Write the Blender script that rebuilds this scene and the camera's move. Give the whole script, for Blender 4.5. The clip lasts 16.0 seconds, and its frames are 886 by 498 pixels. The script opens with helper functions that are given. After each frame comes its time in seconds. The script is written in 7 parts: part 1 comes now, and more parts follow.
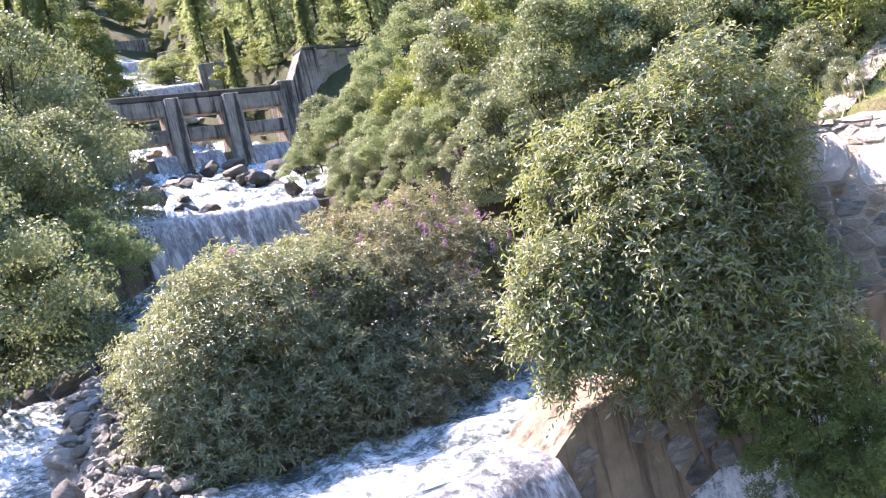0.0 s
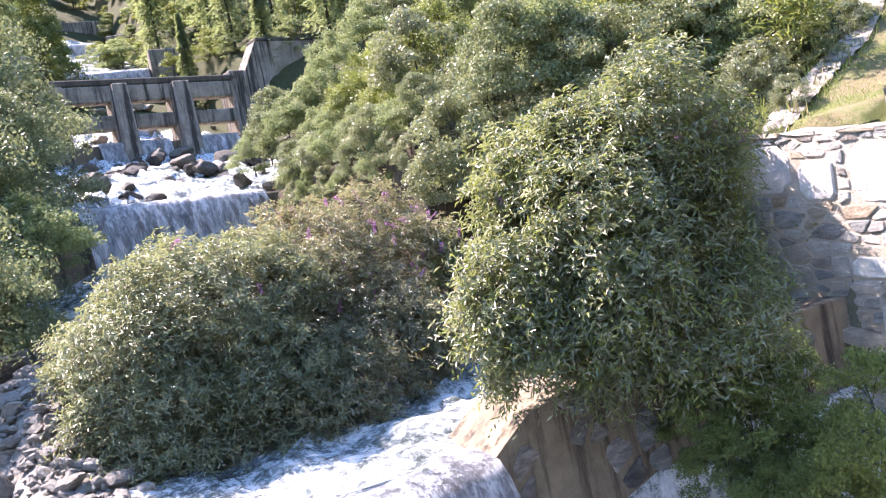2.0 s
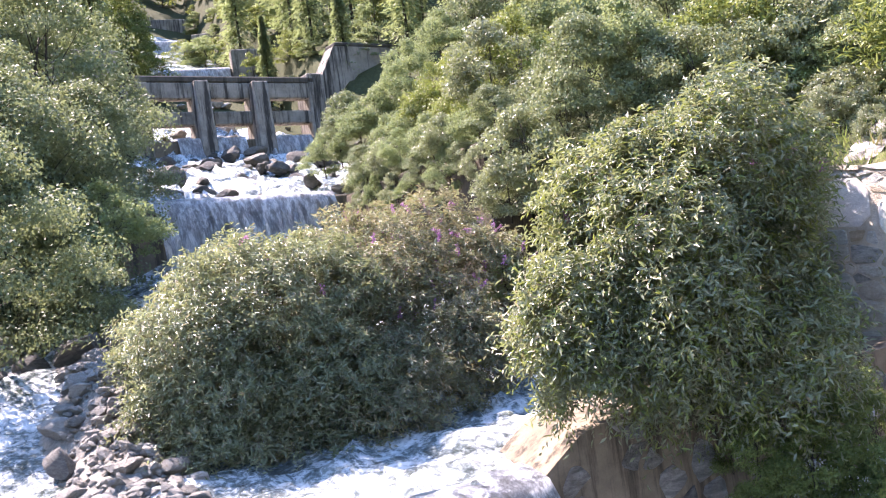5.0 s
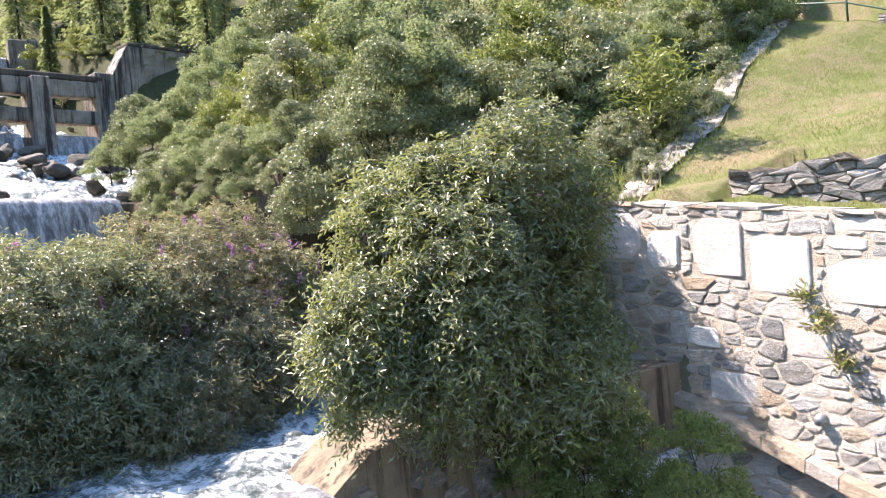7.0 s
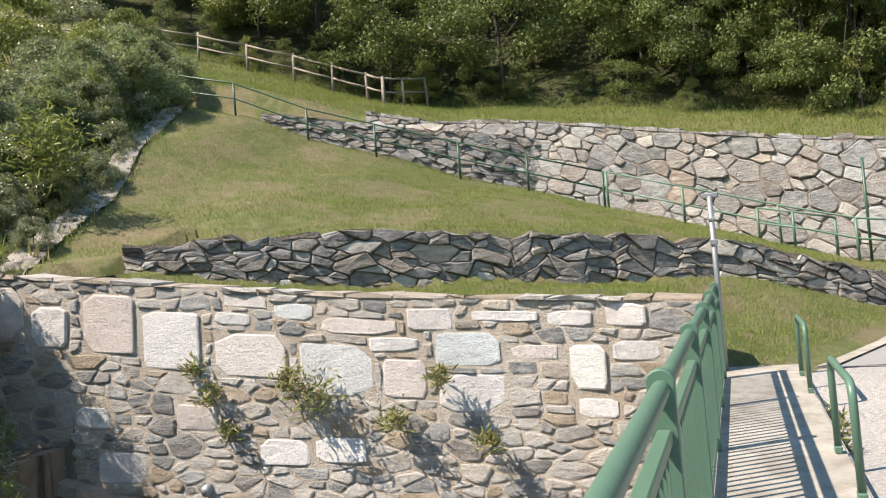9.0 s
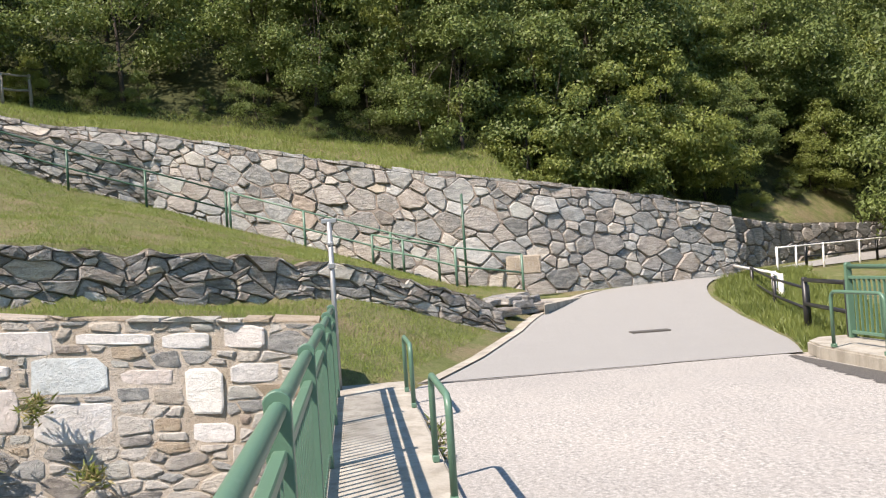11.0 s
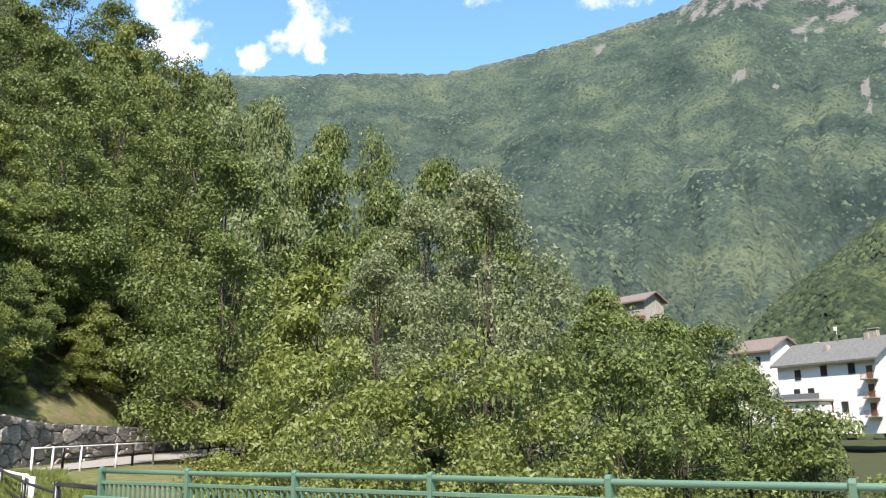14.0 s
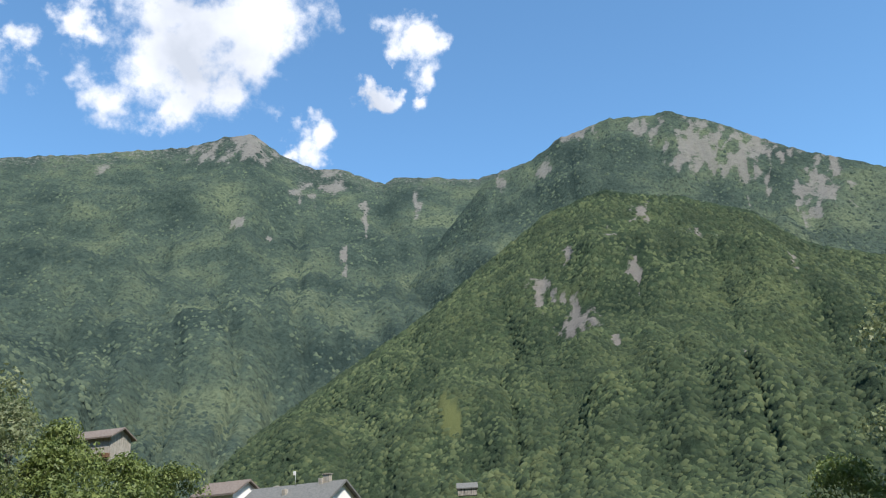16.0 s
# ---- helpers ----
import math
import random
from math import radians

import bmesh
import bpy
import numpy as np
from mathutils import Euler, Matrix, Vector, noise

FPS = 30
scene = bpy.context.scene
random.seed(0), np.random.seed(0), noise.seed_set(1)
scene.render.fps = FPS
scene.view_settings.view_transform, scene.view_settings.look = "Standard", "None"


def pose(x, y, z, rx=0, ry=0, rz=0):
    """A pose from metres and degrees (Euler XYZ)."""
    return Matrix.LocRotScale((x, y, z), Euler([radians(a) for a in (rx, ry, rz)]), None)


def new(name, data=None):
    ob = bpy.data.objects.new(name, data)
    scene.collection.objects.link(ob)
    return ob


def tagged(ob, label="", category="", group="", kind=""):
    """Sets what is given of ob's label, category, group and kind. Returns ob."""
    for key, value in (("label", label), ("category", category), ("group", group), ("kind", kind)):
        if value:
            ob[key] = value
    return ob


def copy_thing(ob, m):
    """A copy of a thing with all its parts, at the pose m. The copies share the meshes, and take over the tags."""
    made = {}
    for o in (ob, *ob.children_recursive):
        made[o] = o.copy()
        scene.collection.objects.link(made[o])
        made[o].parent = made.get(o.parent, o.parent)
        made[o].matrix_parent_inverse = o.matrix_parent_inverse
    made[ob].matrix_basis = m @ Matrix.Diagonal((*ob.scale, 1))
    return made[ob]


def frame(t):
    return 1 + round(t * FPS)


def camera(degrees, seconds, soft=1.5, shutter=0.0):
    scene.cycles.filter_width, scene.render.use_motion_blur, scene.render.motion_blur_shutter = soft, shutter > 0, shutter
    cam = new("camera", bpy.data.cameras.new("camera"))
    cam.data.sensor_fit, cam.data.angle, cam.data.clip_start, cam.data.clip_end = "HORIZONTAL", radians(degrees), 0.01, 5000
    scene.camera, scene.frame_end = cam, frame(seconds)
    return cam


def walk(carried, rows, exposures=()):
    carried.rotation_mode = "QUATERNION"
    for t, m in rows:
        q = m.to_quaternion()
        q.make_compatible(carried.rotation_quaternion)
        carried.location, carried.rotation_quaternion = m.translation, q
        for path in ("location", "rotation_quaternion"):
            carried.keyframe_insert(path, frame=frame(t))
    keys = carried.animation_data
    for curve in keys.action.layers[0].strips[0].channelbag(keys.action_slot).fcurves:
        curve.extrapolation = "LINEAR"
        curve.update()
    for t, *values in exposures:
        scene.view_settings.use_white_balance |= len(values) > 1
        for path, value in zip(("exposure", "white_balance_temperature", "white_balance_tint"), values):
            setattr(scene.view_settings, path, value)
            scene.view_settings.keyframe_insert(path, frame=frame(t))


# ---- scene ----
cam = camera(55.10, 16.0, 1.2)
PATH = [
    (0.0, pose(0.0, 0.0, 1.60, 89.93, 13.34, -18.47)),
    (0.5, pose(0.0, 0.0, 1.60, 89.95, 12.90, -18.42)),
    (1.0, pose(0.0, 0.0, 1.60, 89.93, 12.11, -17.67)),
    (1.5, pose(0.0, 0.0, 1.60, 90.22, 11.11, -18.72)),
    (2.0, pose(0.0, 0.0, 1.60, 89.09, 11.35, -21.99)),
    (2.5, pose(0.0, 0.0, 1.60, 88.56, 10.84, -23.98)),
    (3.0, pose(0.0, 0.0, 1.60, 88.35, 10.31, -27.01)),
    (3.5, pose(0.0, 0.0, 1.60, 88.57, 9.79, -25.44)),
    (4.0, pose(0.0, 0.0, 1.60, 89.54, 9.33, -19.44)),
    (4.2, pose(0.0, 0.0, 1.60, 90.47, 8.40, -18.28)),
    (6.3, pose(0.0, 0.0, 1.60, 90.43, 6.69, -18.22)),
    (6.5, pose(0.0, 0.0, 1.60, 90.39, 6.07, -21.46)),
    (7.0, pose(0.0, 0.0, 1.60, 90.26, 5.51, -31.43)),
    (7.5, pose(0.0, 0.0, 1.60, 90.78, 5.07, -42.09)),
    (8.0, pose(0.0, 0.0, 1.60, 90.52, 4.72, -50.87)),
    (8.5, pose(0.0, 0.0, 1.60, 91.86, 4.51, -61.17)),
    (9.0, pose(0.0, 0.0, 1.60, 91.62, 5.05, -70.91)),
    (9.2, pose(0.0, 0.0, 1.60, 91.59, 5.21, -73.34)),
    (11.3, pose(0.0, 0.0, 1.60, 91.12, 3.74, -100.72)),
    (11.5, pose(0.0, 0.0, 1.60, 91.25, 3.74, -104.16)),
    (12.0, pose(0.0, 0.0, 1.60, 92.31, 4.02, -115.48)),
    (12.5, pose(0.0, 0.0, 1.60, 92.56, 3.33, -121.81)),
    (13.0, pose(0.0, 0.0, 1.60, 97.99, 1.70, -128.08)),
    (13.5, pose(0.0, 0.0, 1.60, 100.03, 0.42, -136.70)),
    (14.0, pose(0.0, 0.0, 1.60, 102.44, 0.86, -142.80)),
    (14.5, pose(0.0, 0.0, 1.60, 107.68, 2.47, -151.33)),
    (15.0, pose(0.0, 0.0, 1.60, 108.91, 2.78, -160.15)),
    (15.5, pose(0.0, 0.0, 1.60, 110.32, 2.61, -165.59)),
    (16.0, pose(0.0, 0.0, 1.60, 110.43, 3.08, -177.07)),
]
STOPS = [(0.0, 2.45, 6450, 33), (4.0, 2.4, 6450, 33), (6.5, 2.3, 6550, 30), (7.5, 1.78, 6800, 20), (8.5, 1.5, 6850, 18), (9.0, 1.1, 6850, 16), (11.5, 1.1, 6750, 18), (12.0, 1.12, 6750, 17), (12.5, 1.2, 6750, 17), (13.0, 1.4, 6600, 18), (13.5, 1.5, 6500, 20), (14.0, 1.25, 6450, 17), (14.5, 0.95, 6450, 14), (15.0, 0.68, 6250, 14), (15.5, 0.6, 6150, 13), (16.0, 0.66, 6200, 12)]
walk(cam, PATH, STOPS)

# ---- world, sun ----
SUN_YAW, SUN_UP = 33.0, 53.0          # where the sun stands: degrees left of upstream, degrees up
sun_dir = Vector((-math.sin(radians(SUN_YAW)) * math.cos(radians(SUN_UP)),
                  math.cos(radians(SUN_YAW)) * math.cos(radians(SUN_UP)), math.sin(radians(SUN_UP))))
sun = new("sun", bpy.data.lights.new("sun", "SUN"))
sun.data.energy, sun.data.angle, sun.data.color = 4.6, radians(0.55), (1.0, 0.92, 0.81)
sun.rotation_euler = sun_dir.to_track_quat("Z", "Y").to_euler()
sun.location = (-20, 30, 60)


def aim(yaw, up):
    """The direction at a yaw (degrees, left positive, 0 is upstream) and a height in degrees."""
    a, e = radians(yaw), radians(up)
    return Vector((-math.sin(a) * math.cos(e), math.cos(a) * math.cos(e), math.sin(e)))


world = bpy.data.worlds.new("sky")
scene.world = world
world.use_nodes = True
wn, wl = world.node_tree.nodes, world.node_tree.links
wn.clear()
w_out, w_bg = wn.new("ShaderNodeOutputWorld"), wn.new("ShaderNodeBackground")
w_sky = wn.new("ShaderNodeTexSky")
w_sky.sky_type, w_sky.sun_disc = "NISHITA", False
w_sky.sun_elevation, w_sky.sun_rotation = radians(SUN_UP), radians(-SUN_YAW)
w_sky.altitude, w_sky.air_density, w_sky.dust_density, w_sky.ozone_density = 1200, 1.0, 0.1, 0.8
w_bg.inputs["Strength"].default_value = 0.15
# fair-weather clouds: soft lobes broken up by noise
w_co = wn.new("ShaderNodeTexCoord")
w_no = wn.new("ShaderNodeTexNoise")
w_no.inputs["Scale"].default_value, w_no.inputs["Detail"].default_value, w_no.inputs["Roughness"].default_value = 16.0, 10.0, 0.6
wl.new(w_co.outputs["Generated"], w_no.inputs["Vector"])
w_warp, w_sub, w_sca, w_add = wn.new("ShaderNodeTexNoise"), wn.new("ShaderNodeVectorMath"), wn.new("ShaderNodeVectorMath"), wn.new("ShaderNodeVectorMath")
w_warp.inputs["Scale"].default_value, w_warp.inputs["Detail"].default_value, w_warp.inputs["Roughness"].default_value = 13.0, 9.0, 0.6
w_sub.operation, w_sca.operation, w_add.operation = "SUBTRACT", "SCALE", "ADD"
w_sub.inputs[1].default_value = (0.5, 0.5, 0.5)
w_sca.inputs["Scale"].default_value = 0.12
wl.new(w_co.outputs["Generated"], w_warp.inputs["Vector"])
wl.new(w_warp.outputs["Color"], w_sub.inputs[0])
wl.new(w_sub.outputs[0], w_sca.inputs[0])
wl.new(w_sca.outputs[0], w_add.inputs[0])
wl.new(w_co.outputs["Generated"], w_add.inputs[1])
total = None
CLOUDS = [(-154.6, 30.0, 3.2), (-157.4, 31.8, 4.6), (-160.4, 33.4, 5.6), (-159.6, 30.6, 4.4), (-163.6, 33.4, 5.0), (-165.4, 35.0, 4.2), (-158.6, 29.2, 2.6), (-162.6, 31.0, 3.6), (-168.6, 27.7, 1.9), (-169.9, 28.4, 1.7), (-167.2, 27.2, 1.5),
          (-175.8, 35.6, 2.0), (-177.0, 34.4, 2.0), (-177.1, 31.6, 1.9), (-176.6, 30.1, 1.3), (-173.2, 31.0, 1.3), (-146.6, 30.4, 2.9), (-145.2, 30.2, 2.0), (-148.4, 31.8, 1.9), (-146.2, 33.4, 1.6), (-122.9, 28.0, 3.0), (-124.6, 25.6, 2.4),
          (-133.2, 26.4, 2.2), (-134.1, 25.4, 1.3), (-131.8, 26.2, 1.6), (-152.4, 33.4, 2.0), (-148.3, 31.0, 1.6), (-125.5, 24.2, 1.8), (-129.5, 24.4, 1.4), (60, 40, 20), (120, 55, 16)]
for yaw, up, size in CLOUDS:
    dot = wn.new("ShaderNodeVectorMath")
    dot.operation = "DISTANCE"
    dot.inputs[1].default_value = aim(yaw, up)
    wl.new(w_add.outputs[0], dot.inputs[0])
    lobe = wn.new("ShaderNodeMapRange")
    lobe.inputs["From Min"].default_value, lobe.inputs["From Max"].default_value = 0.0, radians(size)
    lobe.inputs["To Min"].default_value, lobe.inputs["To Max"].default_value = 1.0, 0.0
    wl.new(dot.outputs["Value"], lobe.inputs["Value"])
    if total is None:
        total = lobe.outputs["Result"]
    else:
        mx = wn.new("ShaderNodeMath")
        mx.operation = "MAXIMUM"
        wl.new(total, mx.inputs[0]), wl.new(lobe.outputs["Result"], mx.inputs[1])
        total = mx.outputs[0]
w_mul = wn.new("ShaderNodeMath")
w_mul.operation = "MULTIPLY_ADD"
wl.new(w_no.outputs["Fac"], w_mul.inputs[0])
w_mul.inputs[1].default_value = 2.2
w_mul.inputs[2].default_value = -1.2
w_gate = wn.new("ShaderNodeMath")
w_gate.operation = "ADD"
wl.new(total, w_gate.inputs[0]), wl.new(w_mul.outputs[0], w_gate.inputs[1])
w_edge = wn.new("ShaderNodeMapRange")
w_edge.interpolation_type = "SMOOTHSTEP"
w_edge.inputs["From Min"].default_value, w_edge.inputs["From Max"].default_value = 0.08, 0.7
wl.new(w_gate.outputs[0], w_edge.inputs["Value"])
w_has = wn.new("ShaderNodeMath")
w_has.operation = "GREATER_THAN"
w_has.inputs[1].default_value = 0.001
wl.new(total, w_has.inputs[0])
w_and = wn.new("ShaderNodeMath")
w_and.operation = "MULTIPLY"
wl.new(w_edge.outputs["Result"], w_and.inputs[0]), wl.new(w_has.outputs[0], w_and.inputs[1])
w_mix = wn.new("ShaderNodeMix")
w_mix.data_type = "RGBA"
wl.new(w_and.outputs[0], w_mix.inputs["Factor"])
w_tint = wn.new("ShaderNodeMix")
w_tint.data_type, w_tint.blend_type = "RGBA", "MULTIPLY"
w_tint.inputs["Factor"].default_value = 1.0
w_tint.inputs["B"].default_value = (0.76, 1.02, 1.05, 1)
wl.new(w_sky.outputs["Color"], w_tint.inputs["A"])
wl.new(w_tint.outputs["Result"], w_mix.inputs["A"])
w_body = wn.new("ShaderNodeMix")
w_body.data_type = "RGBA"
w_body.inputs["A"].default_value, w_body.inputs["B"].default_value = (4.5, 4.6, 4.8, 1), (3.0, 3.2, 3.5, 1)
w_thick = wn.new("ShaderNodeMapRange")
w_thick.inputs["From Min"].default_value, w_thick.inputs["From Max"].default_value = 0.45, 0.68
w_soft = wn.new("ShaderNodeTexNoise")
w_soft.inputs["Scale"].default_value, w_soft.inputs["Detail"].default_value = 9.0, 6.0
wl.new(w_co.outputs["Generated"], w_soft.inputs["Vector"])
wl.new(w_soft.outputs["Fac"], w_thick.inputs["Value"])
wl.new(w_thick.outputs["Result"], w_body.inputs["Factor"])
wl.new(w_body.outputs["Result"], w_mix.inputs["B"])
wl.new(w_mix.outputs["Result"], w_bg.inputs["Color"])
wl.new(w_bg.outputs["Background"], w_out.inputs["Surface"])

# ---- materials ----
class Mat:
    """A node material under construction."""

    def __init__(self, name, rough=0.7, spec=0.3, metal=0.0):
        self.m = bpy.data.materials.new(name)
        self.m.use_nodes = True
        self.n, self.l = self.m.node_tree.nodes, self.m.node_tree.links
        self.b = self.n["Principled BSDF"]
        self.out = self.n["Material Output"]
        self.b.inputs["Roughness"].default_value = rough
        self.b.inputs["Specular IOR Level"].default_value = spec
        self.b.inputs["Metallic"].default_value = metal

    def node(self, kind, **values):
        n = self.n.new("ShaderNode" + kind)
        for key, value in values.items():
            n.inputs[key.replace("_", " ")].default_value = value
        return n

    def link(self, a, b):
        self.l.new(a, b)

    def coords(self, scale=(1, 1, 1), turn=(0, 0, 0), source="Object"):
        c, mp = self.node("TexCoord"), self.node("Mapping", Scale=scale, Rotation=turn)
        self.link(c.outputs[source], mp.inputs["Vector"])
        return mp.outputs["Vector"]

    def noise(self, scale, detail=6.0, rough=0.6, vec=None, distort=0.0):
        n = self.node("TexNoise", Scale=scale, Detail=detail, Roughness=rough, Distortion=distort)
        self.link(vec if vec else self.coords(), n.inputs["Vector"])
        return n.outputs["Fac"]

    def ramp(self, fac, *stops):
        r = self.node("ValToRGB")
        while len(r.color_ramp.elements) < len(stops):
            r.color_ramp.elements.new(0.5)
        for e, (p, c) in zip(r.color_ramp.elements, stops):
            e.position = p
            e.color = (*c, 1) if len(c) == 3 else c
        self.link(fac, r.inputs["Fac"])
        return r.outputs["Color"]

    def level(self, fac, a, b, lo=0.0, hi=1.0):
        r = self.node("MapRange", From_Min=a, From_Max=b, To_Min=lo, To_Max=hi)
        self.link(fac, r.inputs["Value"])
        return r.outputs["Result"]

    def mix(self, fac, a, b, blend="MIX"):
        x = self.node("Mix")
        x.data_type, x.blend_type = "RGBA", blend
        for s, v in (("Factor", fac), ("A", a), ("B", b)):
            if isinstance(v, (int, float)):
                x.inputs[s].default_value = v
            elif isinstance(v, tuple):
                x.inputs[s].default_value = (*v, 1) if len(v) == 3 else v
            else:
                self.link(v, x.inputs[s])
        return x.outputs["Result"]

    def math(self, op, a, b=0.0):
        x = self.node("Math")
        x.operation = op
        for i, v in enumerate((a, b)):
            if isinstance(v, (int, float)):
                x.inputs[i].default_value = v
            else:
                self.link(v, x.inputs[i])
        return x.outputs[0]

    def rand(self):
        return self.node("ObjectInfo").outputs["Random"]

    def island(self):
        return self.node("NewGeometry").outputs["Random Per Island"]

    def color(self, c):
        if isinstance(c, tuple):
            self.b.inputs["Base Color"].default_value = (*c, 1)
        else:
            self.link(c, self.b.inputs["Base Color"])
        return self

    def bump(self, height, strength=0.5, dist=0.02):
        bp = self.node("Bump", Strength=strength, Distance=dist)
        self.link(height, bp.inputs["Height"])
        self.link(bp.outputs["Normal"], self.b.inputs["Normal"])
        return self

    def rough(self, v):
        self.link(v, self.b.inputs["Roughness"])
        return self


def leaf_material(name, dark, mid, light, glow, see=0.32, rough=0.5, spec=0.35, patch=0.35):
    """Leaves: each its own tone, patches of tone over the plant, light coming through."""
    k = Mat(name, rough, spec)
    own = k.ramp(k.island(), (0.0, dark), (0.45, mid), (0.8, mid), (1.0, light))
    tone = k.ramp(k.noise(patch, 3), (0.35, tuple(c * 0.72 for c in mid)), (0.7, tuple(min(1, c * 1.25) for c in light)))
    c = k.mix(0.35, own, tone)
    c = k.mix(k.level(k.rand(), 0, 1, 0.0, 0.35), c, glow)
    k.color(c)
    tr = k.node("BsdfTranslucent")
    k.link(k.mix(0.55, c, glow), tr.inputs["Color"])
    ms = k.node("MixShader")
    ms.inputs[0].default_value = see
    k.link(k.b.outputs[0], ms.inputs[1]), k.link(tr.outputs[0], ms.inputs[2])
    k.link(ms.outputs[0], k.out.inputs["Surface"])
    return k.m


LEAF_BUDDLEIA = leaf_material("buddleia leaves", (0.05, 0.062, 0.035), (0.135, 0.16, 0.088), (0.37, 0.39, 0.265), (0.32, 0.36, 0.13), 0.36, 0.36, 0.6, 0.8)
LEAF_FADED = leaf_material("faded shrub leaves", (0.07, 0.06, 0.042), (0.17, 0.155, 0.098), (0.38, 0.335, 0.24), (0.34, 0.32, 0.15), 0.36, 0.42, 0.5, 0.6)
LEAF_FOREST = leaf_material("woodland leaves", (0.022, 0.038, 0.014), (0.105, 0.145, 0.042), (0.25, 0.3, 0.09), (0.18, 0.235, 0.062), 0.3, 0.55, 0.3, 0.25)
LEAF_BRIGHT = leaf_material("fresh green leaves", (0.06, 0.085, 0.025), (0.145, 0.185, 0.05), (0.27, 0.31, 0.09), (0.28, 0.32, 0.07), 0.36, 0.5, 0.35, 0.6)
LEAF_SILVER = leaf_material("silver grey leaves", (0.085, 0.1, 0.068), (0.165, 0.19, 0.125), (0.28, 0.3, 0.21), (0.27, 0.3, 0.15), 0.35, 0.6, 0.3, 0.5)
LEAF_BIRCH = leaf_material("birch leaves", (0.06, 0.08, 0.038), (0.15, 0.185, 0.09), (0.3, 0.335, 0.2), (0.25, 0.29, 0.12), 0.36, 0.5, 0.35, 0.6)
LEAF_LARCH = leaf_material("larch needles", (0.07, 0.1, 0.05), (0.16, 0.205, 0.095), (0.27, 0.32, 0.16), (0.34, 0.4, 0.16), 0.4, 0.6, 0.25, 0.3)
LEAF_DRY = leaf_material("dry stalks", (0.16, 0.13, 0.07), (0.28, 0.24, 0.13), (0.42, 0.37, 0.22), (0.35, 0.32, 0.12), 0.3, 0.7, 0.2, 0.8)
FLOWER = leaf_material("purple blossom", (0.24, 0.1, 0.22), (0.42, 0.2, 0.38), (0.55, 0.32, 0.5), (0.5, 0.25, 0.45), 0.3, 0.6, 0.2, 0.8)
GRASS = leaf_material("grass blades", (0.075, 0.11, 0.026), (0.165, 0.22, 0.055), (0.34, 0.35, 0.14), (0.27, 0.33, 0.075), 0.35, 0.65, 0.2, 0.9)

k = Mat("bark", 0.9, 0.2)
bn = k.noise(9, 8, 0.7, k.coords((3, 3, 0.6)))
BARK = k.color(k.ramp(bn, (0.3, (0.03, 0.025, 0.02)), (0.7, (0.1, 0.085, 0.07)))).bump(bn, 0.8, 0.03).m

k = Mat("grass ground", 0.95, 0.15)
gA, gB, gC = k.noise(0.6, 9, 0.78), k.noise(3.2, 9, 0.8), k.noise(38, 4, 0.7)
green = k.ramp(gB, (0.3, (0.075, 0.1, 0.028)), (0.5, (0.14, 0.165, 0.055)), (0.66, (0.25, 0.235, 0.12)))
straw = k.ramp(gC, (0.3, (0.13, 0.1, 0.06)), (0.7, (0.33, 0.265, 0.165)))
turf = k.mix(k.level(gA, 0.45, 0.6, 0.05, 0.85), green, straw)
turf = k.mix(0.6, turf, k.ramp(gC, (0.3, (0.4, 0.4, 0.4)), (0.7, (1, 1, 1))), "MULTIPLY")
grit = k.ramp(k.noise(14, 8, 0.7), (0.3, (0.13, 0.12, 0.1)), (0.7, (0.36, 0.34, 0.3)))
litter = k.ramp(k.noise(6, 8, 0.7), (0.3, (0.02, 0.028, 0.012)), (0.7, (0.075, 0.08, 0.032)))
at = k.node("Attribute")
at.attribute_name = "cover"
sp = k.node("SeparateColor")
k.link(at.outputs["Color"], sp.inputs["Color"])
g = k.mix(sp.outputs["Red"], grit, turf)
g = k.mix(sp.outputs["Green"], g, litter)
k.color(g).bump(gC, 0.7, 0.05)
GROUND = k.m

k = Mat("asphalt", 0.9, 0.25)
aA, aB, aC = k.noise(0.25, 4), k.noise(22, 9, 0.95), k.noise(2.2, 9, 0.72)
asp = k.ramp(aB, (0.4, (0.09, 0.086, 0.078)), (0.5, (0.29, 0.278, 0.252)), (0.6, (0.62, 0.59, 0.54)))
asp = k.mix(k.level(aC, 0.42, 0.62, 0.0, 0.45), asp, (0.36, 0.335, 0.3))
asp = k.mix(k.level(aA, 0.4, 0.7, 0, 0.35), asp, (0.2, 0.195, 0.185))
ASPHALT = k.color(asp).bump(aB, 0.28, 0.005).m
k = Mat("smooth asphalt", 0.85, 0.3)
aB = k.noise(60, 6, 0.9)
ASPHALT_NEW = k.color(k.mix(k.level(k.noise(1.5, 6), 0.4, 0.7, 0, 0.5), k.ramp(aB, (0.36, (0.155, 0.152, 0.141)), (0.64, (0.355, 0.348, 0.325))), (0.235, 0.23, 0.215))).bump(aB, 0.4, 0.004).m
k = Mat("gutter dirt", 0.8, 0.3)
aB = k.noise(30, 6, 0.7)
GUTTER = k.color(k.ramp(aB, (0.3, (0.05, 0.047, 0.043)), (0.7, (0.12, 0.112, 0.1)))).bump(aB, 0.4, 0.01).m


